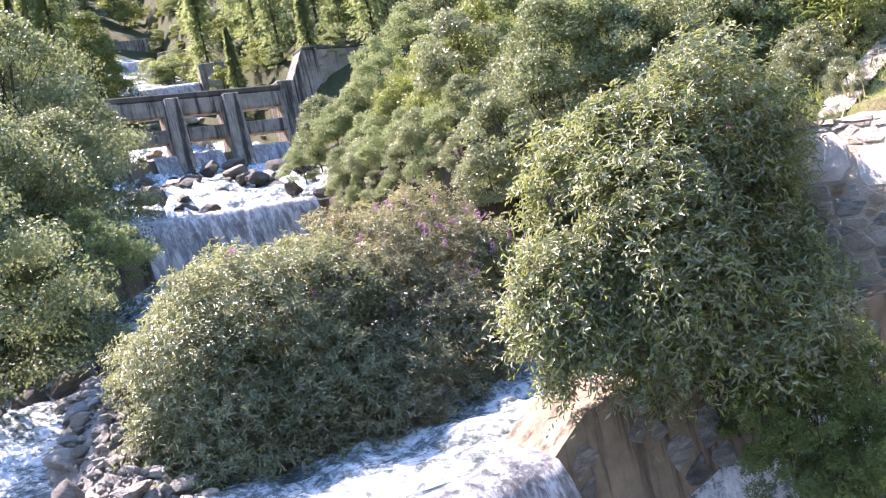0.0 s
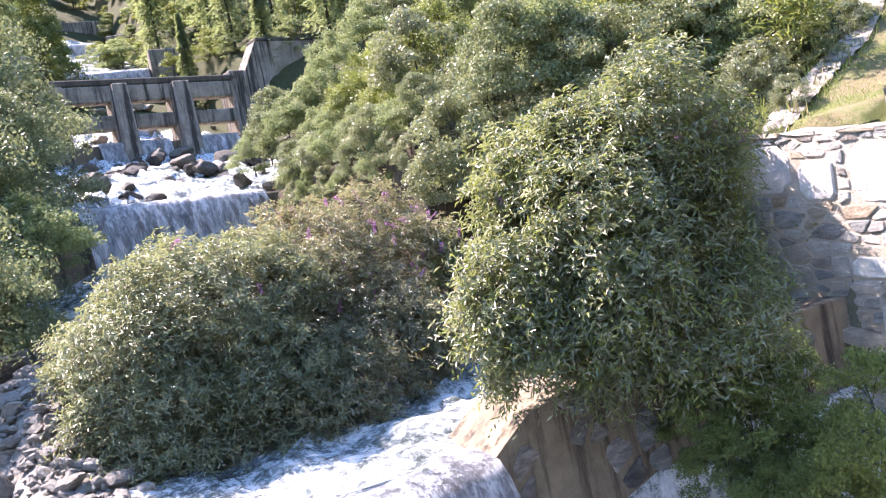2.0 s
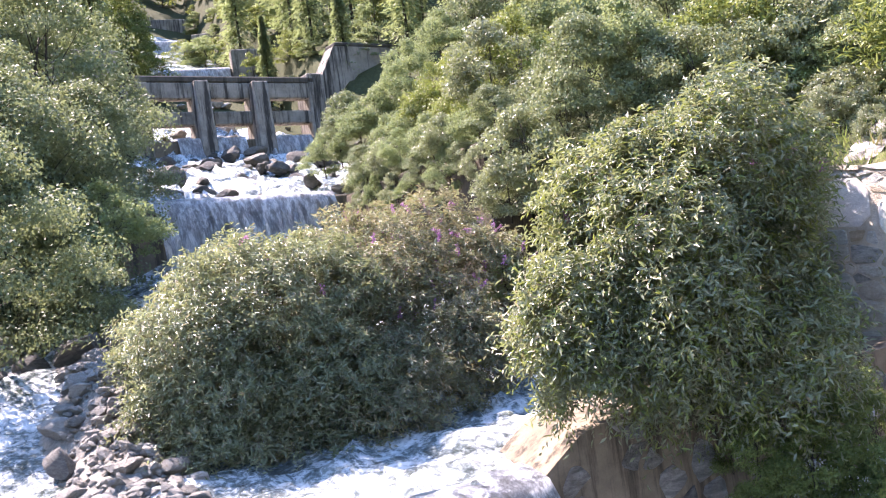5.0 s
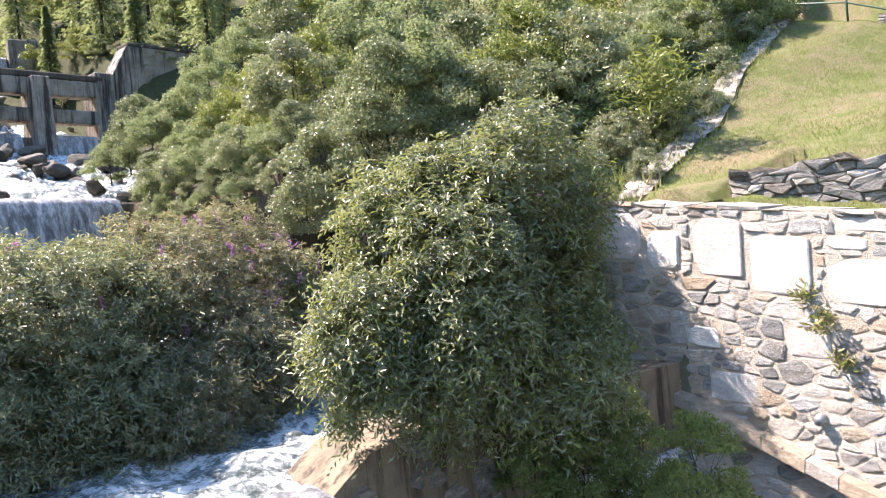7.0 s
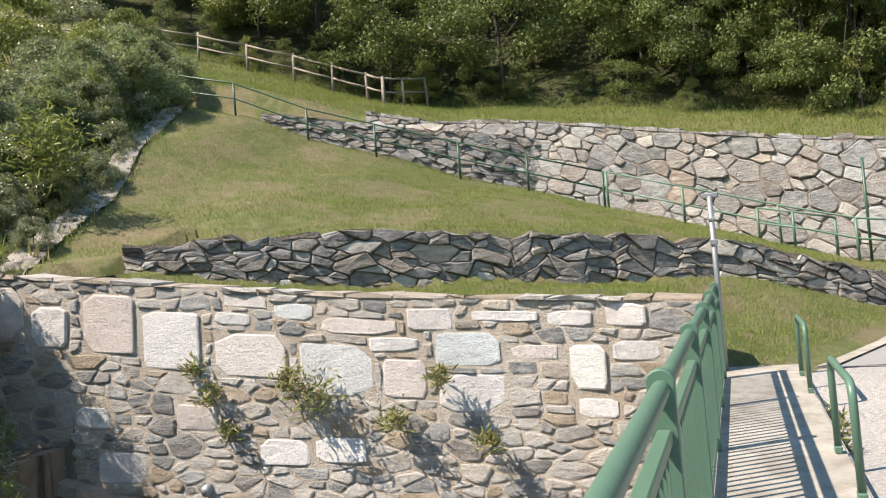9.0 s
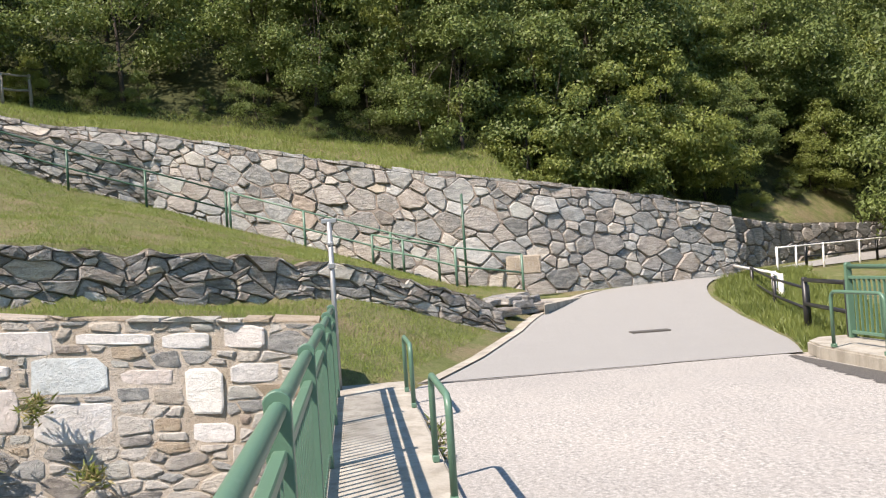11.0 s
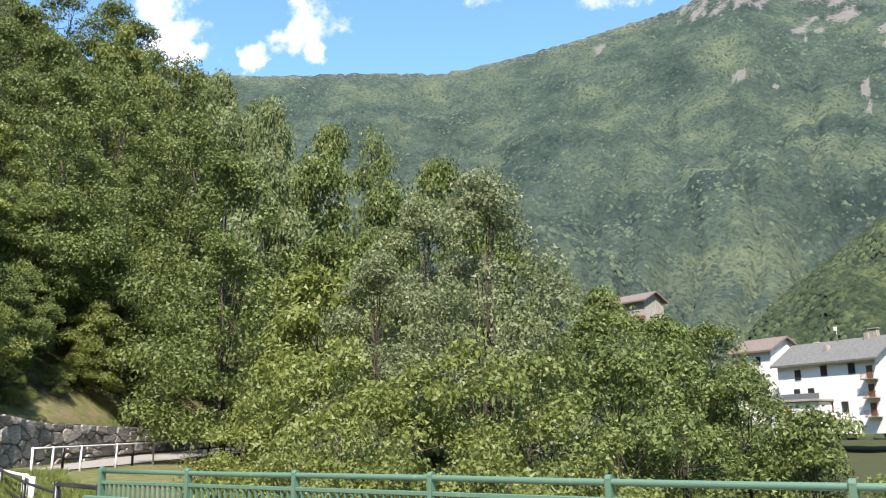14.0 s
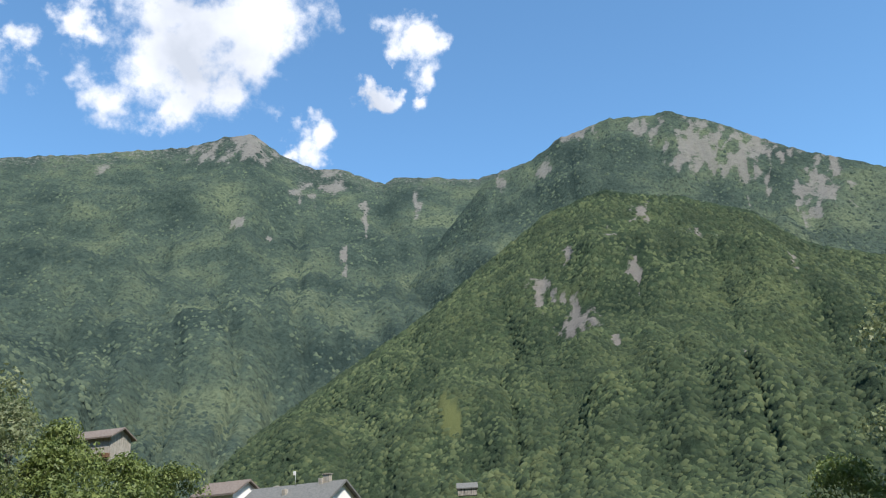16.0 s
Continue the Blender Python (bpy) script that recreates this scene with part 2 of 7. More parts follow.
def concrete_material(name, lo, hi, stain, amount=0.5):
    k = Mat(name, 0.9, 0.2)
    a, b, c = k.noise(1.3, 8, 0.7), k.noise(45, 5, 0.75), k.noise(1.1, 7, 0.7, k.coords((3.2, 3.2, 0.22)))
    col = k.ramp(a, (0.3, lo), (0.7, hi))
    col = k.mix(k.level(c, 0.47, 0.6, 0, amount), col, stain)
    col = k.mix(0.4, col, k.ramp(b, (0.3, (0.55, 0.55, 0.55)), (0.7, (1, 1, 1))), "MULTIPLY")
    return k.color(col).bump(b, 0.5, 0.01).m


CONCRETE = concrete_material("pale concrete", (0.29, 0.27, 0.225), (0.47, 0.44, 0.375), (0.19, 0.17, 0.135), 0.5)
CONCRETE_OLD = concrete_material("weathered concrete", (0.2, 0.18, 0.155), (0.46, 0.42, 0.36), (0.05, 0.046, 0.042), 0.95)
CONCRETE_BLACK = concrete_material("blackened concrete", (0.06, 0.055, 0.05), (0.16, 0.145, 0.12), (0.03, 0.03, 0.028), 0.7)
CONCRETE_WET = concrete_material("wet brown concrete", (0.06, 0.052, 0.04), (0.17, 0.13, 0.09), (0.03, 0.03, 0.026), 0.7)
CONCRETE_TAN = concrete_material("tan stained concrete", (0.13, 0.105, 0.075), (0.3, 0.245, 0.175), (0.045, 0.038, 0.03), 0.9)
CONCRETE_DARK = concrete_material("damp stained concrete", (0.15, 0.13, 0.1), (0.34, 0.27, 0.19), (0.05, 0.05, 0.045), 0.7)


def stone_material(name, tones, vein=0.4, bands=5.0, stain=0.45, rugged=0.06):
    """Gneiss: a tone for each stone, banding and stains on it."""
    k = Mat(name, 0.8, 0.3)
    own = k.rand()
    r = k.ramp(own, *tones)
    mp = k.coords((1, 1, bands), (0.25, 0.12, 0.3))
    band = k.noise(3.2, 8, 0.7, mp, 0.6)
    fine = k.noise(24, 6, 0.7)
    blot = k.noise(2.4, 6, 0.65)
    c = k.mix(k.level(band, 0.42, 0.66, 0, vein), r, (0.6, 0.58, 0.53))
    c = k.mix(k.level(band, 0.56, 0.36, 0, vein), c, (0.12, 0.12, 0.115))
    c = k.mix(k.level(blot, 0.53, 0.73, 0, stain), c, (0.3, 0.24, 0.165))
    c = k.mix(k.level(k.noise(0.7, 7, 0.7), 0.5, 0.7, 0, 0.28), c, (0.25, 0.21, 0.16))
    c = k.mix(0.5, c, k.ramp(fine, (0.3, (0.5, 0.5, 0.5)), (0.65, (1, 1, 1))), "MULTIPLY")
    k.color(c)
    rag = k.noise(5.5, 9, 0.78, None, 0.4)
    return k.bump(k.math("ADD", k.math("ADD", band, k.math("MULTIPLY", fine, 0.5)), k.math("MULTIPLY", rag, 1.6)), 0.9, rugged).m


STONE_PALE = stone_material("pale wall stone", [(0.0, (0.42, 0.4, 0.36)), (0.25, (0.62, 0.59, 0.53)), (0.5, (0.52, 0.48, 0.41)), (0.7, (0.46, 0.48, 0.45)), (0.85, (0.58, 0.5, 0.39)), (1.0, (0.36, 0.35, 0.33))], 0.35, 4, 0.4, 0.035)
STONE_WHITE = stone_material("white wall slab", [(0.0, (0.72, 0.71, 0.68)), (0.35, (0.8, 0.78, 0.74)), (0.6, (0.66, 0.58, 0.52)), (0.8, (0.62, 0.68, 0.68)), (1.0, (0.78, 0.76, 0.7))], 0.16, 3, 0.14, 0.022)
STONE_BLUE = stone_material("blue-grey wall block", [(0.0, (0.13, 0.14, 0.14)), (0.3, (0.38, 0.4, 0.39)), (0.5, (0.2, 0.21, 0.205)), (0.75, (0.54, 0.55, 0.53)), (0.88, (0.3, 0.31, 0.3)), (1.0, (0.4, 0.32, 0.25))], 0.45, 3, 0.3, 0.045)
STONE_GREY = stone_material("grey wall stone", [(0.0, (0.17, 0.17, 0.165)), (0.3, (0.32, 0.31, 0.29)), (0.55, (0.24, 0.255, 0.25)), (0.8, (0.36, 0.31, 0.26)), (1.0, (0.16, 0.145, 0.13))], 0.5, 3)
STONE_DAMP = stone_material("damp dark stone", [(0.0, (0.05, 0.05, 0.047)), (1.0, (0.15, 0.13, 0.1))], 0.2, 3)
STONE_SLATE = stone_material("layered dark stone", [(0.0, (0.27, 0.265, 0.25)), (0.4, (0.44, 0.42, 0.39)), (0.7, (0.36, 0.33, 0.29)), (1.0, (0.52, 0.46, 0.39))], 0.5, 8)
STONE_TAN = stone_material("tan wall stone", [(0.0, (0.45, 0.36, 0.25)), (1.0, (0.54, 0.45, 0.34))], 0.25, 4)
STONE_WET = stone_material("river stone", [(0.0, (0.06, 0.06, 0.058)), (0.45, (0.15, 0.145, 0.135)), (0.7, (0.2, 0.19, 0.175)), (1.0, (0.34, 0.32, 0.29))], 0.3, 3)
k = Mat("lime mortar", 0.95, 0.15)
mA, mB = k.noise(4, 8, 0.7), k.noise(40, 5, 0.7)
MORTAR = k.color(k.mix(k.level(k.noise(0.9, 7, 0.7), 0.42, 0.62, 0, 0.75), k.ramp(mA, (0.3, (0.38, 0.34, 0.285)), (0.7, (0.64, 0.585, 0.505))), (0.42, 0.35, 0.26))).bump(mB, 0.9, 0.05).m
k = Mat("dark joint earth", 0.95, 0.1)
EARTH = k.color(k.ramp(k.noise(7, 8, 0.7), (0.3, (0.09, 0.078, 0.062)), (0.7, (0.24, 0.205, 0.16)))).bump(k.noise(20, 6), 0.8, 0.05).m


def paint_material(name, tone, worn, metal=0.0, rough=0.42):
    k = Mat(name, rough, 0.5, metal)
    w = k.noise(7, 8, 0.7)
    k.color(k.mix(k.level(w, 0.6, 0.72, 0, 0.55), k.mix(k.level(k.noise(1.2, 4), 0.3, 0.7, 0, 0.5), tone, tuple(c * 0.8 for c in tone)), worn))
    return k.bump(k.noise(60, 3), 0.08, 0.004).m


GREEN_PAINT = paint_material("green railing paint", (0.09, 0.175, 0.12), (0.2, 0.27, 0.215))
DARK_GREEN = paint_material("dark green rail paint", (0.03, 0.085, 0.05), (0.09, 0.13, 0.09))
WHITE_PAINT = paint_material("white post paint", (0.78, 0.77, 0.74), (0.55, 0.52, 0.47))
RED_PAINT = paint_material("red post paint", (0.5, 0.06, 0.035), (0.5, 0.3, 0.25))
BLACK_PAINT = paint_material("black post paint", (0.018, 0.018, 0.018), (0.07, 0.06, 0.05))
STEEL = paint_material("galvanised steel", (0.34, 0.35, 0.35), (0.24, 0.22, 0.2), 0.6, 0.45)
k = Mat("grey fence wood", 0.9, 0.15)
wv = k.noise(5, 8, 0.7, k.coords((1, 1, 9)))
WOOD = k.color(k.ramp(wv, (0.3, (0.17, 0.145, 0.115)), (0.7, (0.4, 0.36, 0.3)))).bump(wv, 0.6, 0.01).m
k = Mat("white render", 0.9, 0.2)
RENDER_WHITE = k.color(k.mix(k.level(k.noise(0.4, 6), 0.5, 0.7, 0, 0.3), (0.78, 0.76, 0.72), (0.6, 0.57, 0.52))).m
k = Mat("slate roof", 0.8, 0.3)
ROOF = k.color(k.ramp(k.noise(2.5, 8, 0.7), (0.3, (0.08, 0.085, 0.08)), (0.7, (0.18, 0.18, 0.165)))).m
k = Mat("brown roof", 0.85, 0.2)
ROOF_BROWN = k.color(k.ramp(k.noise(2.5, 8, 0.7), (0.3, (0.11, 0.092, 0.078)), (0.7, (0.22, 0.185, 0.155)))).m
k = Mat("brown timber", 0.8, 0.2)
TIMBER = k.color(k.ramp(k.noise(4, 6), (0.3, (0.09, 0.05, 0.03)), (0.7, (0.2, 0.115, 0.06)))).m
k = Mat("window pane", 0.08, 0.6)
PANE = k.color((0.03, 0.035, 0.04)).m

def water_material(name, shift):
    """Running water: dark and clear, with broken white foam; shift moves the share of foam."""
    k = Mat(name, 0.2, 0.5)
    wA, wB, wC = k.noise(1.1, 8, 0.7, None, 0.8), k.noise(7, 7, 0.75, None, 0.6), k.noise(26, 5, 0.8)
    fo = k.math("ADD", k.math("MULTIPLY", wA, 0.55), k.math("MULTIPLY", wB, 0.45))
    k.color(k.ramp(fo, (0.4 + shift, (0.05, 0.065, 0.06)), (0.46 + shift, (0.2, 0.24, 0.24)), (0.52 + shift, (0.6, 0.64, 0.65)), (0.6 + shift, (0.9, 0.91, 0.92))))
    k.rough(k.level(fo, 0.4 + shift, 0.6 + shift, 0.06, 0.6))
    return k.bump(k.math("ADD", wB, k.math("MULTIPLY", wC, 0.5)), 0.8, 0.08).m


WATER = water_material("white water", 0.035)
WATER_POOL = water_material("pool water", 0.02)
k = Mat("falling water", 0.3, 0.5)
vA, vB = k.noise(3.0, 7, 0.7, k.coords((2.2, 2.2, 0.14))), k.noise(14, 6, 0.75, k.coords((2.0, 2.0, 0.22)))
fo = k.math("ADD", k.math("MULTIPLY", vA, 0.6), k.math("MULTIPLY", vB, 0.4))
k.color(k.ramp(fo, (0.42, (0.03, 0.034, 0.038)), (0.49, (0.3, 0.32, 0.35)), (0.56, (0.95, 0.96, 0.97))))
k.bump(fo, 0.9, 0.1)
tr = k.node("BsdfTranslucent", Color=(0.85, 0.9, 0.95, 1))
ms = k.node("MixShader")
ms.inputs[0].default_value = 0.4
k.link(k.b.outputs[0], ms.inputs[1]), k.link(tr.outputs[0], ms.inputs[2])
k.link(ms.outputs[0], k.out.inputs["Surface"])
FALL = k.m


def mountain_material(name, lo, mid, hi, rock, rock_amount, grain):
    k = Mat(name, 0.95, 0.1)
    mA, mB, mC, mD = k.noise(0.0045 * grain, 6, 0.62), k.noise(0.022 * grain, 8, 0.72), k.noise(0.11 * grain, 9, 0.85, k.coords((1, 1, 0.7))), k.noise(0.1 * grain, 4, 0.6)
    tone = k.math("ADD", k.math("MULTIPLY", mA, 0.72), k.math("MULTIPLY", mB, 0.28))
    c = k.ramp(tone, (0.38, lo), (0.5, mid), (0.62, hi))
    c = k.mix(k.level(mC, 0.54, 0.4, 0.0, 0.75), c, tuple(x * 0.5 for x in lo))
    c = k.mix(k.level(mD, 0.55, 0.75, 0.0, 0.18), c, hi)
    at = k.node("Attribute")
    at.attribute_name = "cover"
    sp = k.node("SeparateColor")
    k.link(at.outputs["Color"], sp.inputs["Color"])
    rk = k.mix(k.noise(0.05 * grain, 8, 0.75), tuple(x * 0.5 for x in rock), tuple(min(1, x * 1.35) for x in rock))
    where = k.level(k.math("ADD", sp.outputs["Red"], k.math("MULTIPLY", k.noise(0.07 * grain, 9, 0.8), 1.0)), 0.9, 1.02, 0, rock_amount)
    c = k.mix(where, c, rk)
    c = k.mix(sp.outputs["Green"], c, (0.1, 0.115, 0.045))
    return k.color(c).bump(mC, 0.8, 3.0).m


# haze of distance put into the far colours: bluer, paler than the spur's
MOUNT_HAZED = mountain_material("hazed far mountain woods", (0.022, 0.037, 0.032), (0.05, 0.073, 0.055), (0.1, 0.125, 0.075), (0.18, 0.17, 0.155), 0.8, 1.0)
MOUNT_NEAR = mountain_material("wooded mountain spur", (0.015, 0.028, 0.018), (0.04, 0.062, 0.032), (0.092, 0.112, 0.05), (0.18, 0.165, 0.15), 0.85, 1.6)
k = Mat("tarred seam", 0.8, 0.3)
SEAM = k.color(k.ramp(k.noise(9, 6, 0.7), (0.35, (0.11, 0.106, 0.1)), (0.65, (0.26, 0.25, 0.235)))).m
STONE_BOULDER_PALE = stone_material("pale gravel stone", [(0.0, (0.22, 0.21, 0.19)), (0.5, (0.4, 0.38, 0.34)), (1.0, (0.56, 0.53, 0.48))], 0.3, 3)
k = Mat("grey mortar", 0.95, 0.15)
MORTAR_GREY = k.color(k.ramp(k.noise(5, 8, 0.7), (0.35, (0.13, 0.112, 0.095)), (0.65, (0.34, 0.295, 0.25)))).bump(k.noise(40, 5, 0.7), 0.7, 0.03).m


def woods_material(name, lo, mid, hi, patch):
    k = Mat(name, 0.9, 0.15)
    own = k.ramp(k.island(), (0.0, lo), (0.5, mid), (1.0, hi))
    c = k.mix(k.level(k.noise(patch, 7, 0.7), 0.42, 0.58, 0.0, 0.75), own, lo)
    return k.color(k.mix(0.35, c, k.ramp(k.noise(0.5, 4, 0.7), (0.35, (0.65, 0.65, 0.65)), (0.65, (1, 1, 1))), "MULTIPLY")).m


# crowns bluer, lower in contrast on the far slopes: haze mixed into the tones
WOODS_HAZED = woods_material("crowns of the far woods", (0.03, 0.048, 0.04), (0.062, 0.088, 0.062), (0.105, 0.135, 0.082), 0.006)
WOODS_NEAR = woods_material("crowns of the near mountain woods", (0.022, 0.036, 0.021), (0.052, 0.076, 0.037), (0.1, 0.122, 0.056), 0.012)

# ---- building helpers ----
def mesh_of(name, verts, faces, mat=None, smooth=False):
    me = bpy.data.meshes.new(name)
    me.from_pydata([tuple(v) for v in verts], [], [tuple(f) for f in faces])
    if mat:
        me.materials.append(mat)
    if smooth:
        me.polygons.foreach_set("use_smooth", [True] * len(me.polygons))
    me.update()
    return me


def thing(name, mesh=None, label="", category="", group="", kind="", at=None):
    ob = new(name, mesh)
    if at is not None:
        ob.location = at
    return tagged(ob, label, category, group, kind)


def part(name, mesh, parent, label="", at=None, mat=None):
    """A mesh (or bmesh with a material) as one object under a thing or a part."""
    if isinstance(mesh, bmesh.types.BMesh):
        me = bpy.data.meshes.new(name)
        mesh.to_mesh(me)
        mesh.free()
        if mat:
            me.materials.append(mat)
        mesh = me
    ob = new(name, mesh)
    ob.parent = parent
    if at is not None:
        ob.matrix_local = at if isinstance(at, Matrix) else Matrix.Translation(at)
    if label:
        ob["label"] = label
    return ob


def box(sx, sy, sz, bevel=0.0, seg=1, wobble=0.0, seed=0):
    """A box that stands on z = 0, centred in x and y."""
    bm = bmesh.new()
    bmesh.ops.create_cube(bm, size=1)
    for v in bm.verts:
        v.co = Vector((v.co.x * sx, v.co.y * sy, (v.co.z + 0.5) * sz))
    if bevel:
        bmesh.ops.bevel(bm, geom=bm.edges[:], offset=bevel, segments=seg, affect="EDGES", profile=0.6)
    if wobble:
        rnd = random.Random(seed)
        for v in bm.verts:
            v.co += Vector((rnd.uniform(-1, 1), rnd.uniform(-1, 1), rnd.uniform(-1, 1))) * wobble
    return bm


def tube(points, radius, sides=8, closed_ends=True):
    """A round bar along points, as verts and faces."""
    pts = [Vector(p) for p in points]
    radii = radius if isinstance(radius, (list, tuple)) else [radius] * len(pts)
    verts, faces = [], []
    side = None
    for i, p in enumerate(pts):
        d = (pts[min(i + 1, len(pts) - 1)] - pts[max(i - 1, 0)]).normalized()
        ref = Vector((0, 0, 1)) if abs(d.z) < 0.9 else Vector((1, 0, 0))
        if side is None:
            side = d.cross(ref).normalized()
        side = (side - d * side.dot(d)).normalized()
        up = side.cross(d)
        for j in range(sides):
            a = 2 * math.pi * j / sides
            verts.append(p + (side * math.cos(a) + up * math.sin(a)) * radii[i])
    n = len(pts)
    for i in range(n - 1):
        for j in range(sides):
            a, b = i * sides + j, i * sides + (j + 1) % sides
            faces.append((a, b, b + sides, a + sides))
    if closed_ends:
        faces.append(tuple(range(sides))[::-1])
        faces.append(tuple(range((n - 1) * sides, n * sides)))
    return verts, faces


def tube_mesh(name, points, radius, mat, sides=8):
    v, f = tube(points, radius, sides)
    return mesh_of(name, v, f, mat, True)


def ip(v, pairs):
    """Piecewise linear by (place, value) pairs."""
    return np.interp(v, [p[0] for p in pairs], [p[1] for p in pairs])


def wob(x, y, z=0.0, scale=1.0):
    return noise.noise(Vector((x * scale, y * scale, z * scale)))


# ---- the lie of the land ----
BED = [(-4500, 0), (-200, -1), (-120, -4), (-60, -6), (0, -4.8), (9.0, -4.6), (9.25, -1.35), (10.2, -1.28), (13, -1.0), (14.5, -0.5), (17, 0.2), (20, 0.65), (25.3, 2.0),
       (26.6, 3.9), (36, 6.2), (44, 8.2), (45.2, 9.3), (64, 16.0), (65.5, 17.5), (89, 25.8), (91, 27.0), (140, 54), (400, 230), (4500, 1500)]
BANK_E = [(-400, 12), (-9, 11.2), (0.3, 10.85), (5.5, 10.75), (8, 10.55), (9.0, 10.45), (9.7, 5.0), (11, 4.6), (17, 6.9), (19, 7.0), (25, 6.3), (27, 5.7), (36, 8.0), (44, 9.2), (65, 7.5), (90, 5.5), (400, 6)]
BANK_W = [(-400, -14), (0, -7), (9, -5.5), (14, -5), (20, -3.2), (26, -1.2), (36, -1.6), (44, -0.6), (65, 0.5), (90, -1), (400, -2)]
WALL_TOP = [(-9, 0.0), (-1.5, 0.1), (0.4, 0.98), (4.9, 1.36), (10.4, 2.08), (12, 2.3), (14, 2.9), (20, 4.0), (26, 6.0), (36, 8.0), (44, 10.2), (46, 11.8), (65, 20.5), (90, 30), (140, 58), (400, 240)]
TERRACE_X = [(-3, 17.2), (0.5, 15.8), (5.4, 13.3), (9.4, 11.65), (11, 11.4), (14, 11.2)]
TERRACE_Z = [(-9, 0.05), (-3, 0.5), (-1.7, 1.15), (0.5, 1.8), (5.4, 2.44), (9.4, 2.48), (10.4, 2.36), (11.2, 2.4), (20, 4.4), (26, 6.4), (36, 8.4), (44, 10.7), (46, 12.2), (65, 21), (90, 30.5), (140, 58.5), (400, 241)]
TERRACE_FOOT = [(-9, 0.03), (-3, 0.35), (-1.7, 0.95), (0.5, 1.05), (5.4, 1.48), (9.4, 2.12), (10.4, 2.32), (11, 2.36)]
RAIL_X = [(-5, 21.6), (-2.9, 21.8), (-1, 23.0), (3.4, 23.76), (8, 23.7), (14, 23.0), (17, 22.5)]
RAIL_Z = [(-40, 1.5), (-12, 0.72), (-4.9, 0.8), (-2.9, 0.97), (-1, 1.6), (3.4, 3.06), (8, 4.57), (12.2, 6.06), (14, 7.0), (16.6, 7.7), (30, 10.8), (44, 15), (65, 24), (90, 34), (140, 60), (400, 242)]
HIGH_X = [(-90, 50), (-60, 46), (-31, 38.4), (-25.5, 35.4), (-20.5, 32.4), (-16, 29.8), (-12.8, 27.2), (-11.9, 25.2), (-10.9, 24.85), (-8.9, 24.2), (-4.9, 23.3), (-1.6, 24.4), (5.5, 25.8), (9, 26.6), (13, 27)]
HIGH_Z = [(-40, 2.6), (-29, 2.4), (-21, 2.2), (-15, 2.2), (-11.9, 2.75), (-5, 3.62), (-1.6, 4.2), (5.5, 5.85), (9, 6.5), (12.4, 7.6), (16, 8.9), (30, 12.5), (44, 17), (65, 26), (90, 36), (140, 63), (400, 245)]
WOOD_Z = [(-40, 4.2), (-21, 3.6), (-14.6, 3.2), (-6.3, 5.1), (7.1, 7.6), (12.4, 8.6), (15, 9.6), (21, 12), (30, 15.5), (44, 20), (65, 29), (90, 39), (140, 67), (400, 250)]


LANE_Z = [(11, 0.0), (14, 0.02), (17, 0.13), (20, 0.36), (23, 0.66), (27, 0.78), (38, 1.2), (60, 2.0)]


def along(x, y):
    """The upstream coordinate, bent to the slant of the weirs."""
    x, y = np.asarray(x, float), np.asarray(y, float)
    return y - np.clip(3.75 - x, 0, 9) * -0.38 * np.clip((12.5 - y) / 3, 0, 1) - np.clip(x, 0, 9) * 0.4 * np.clip((y - 17) / 4, 0, 1)


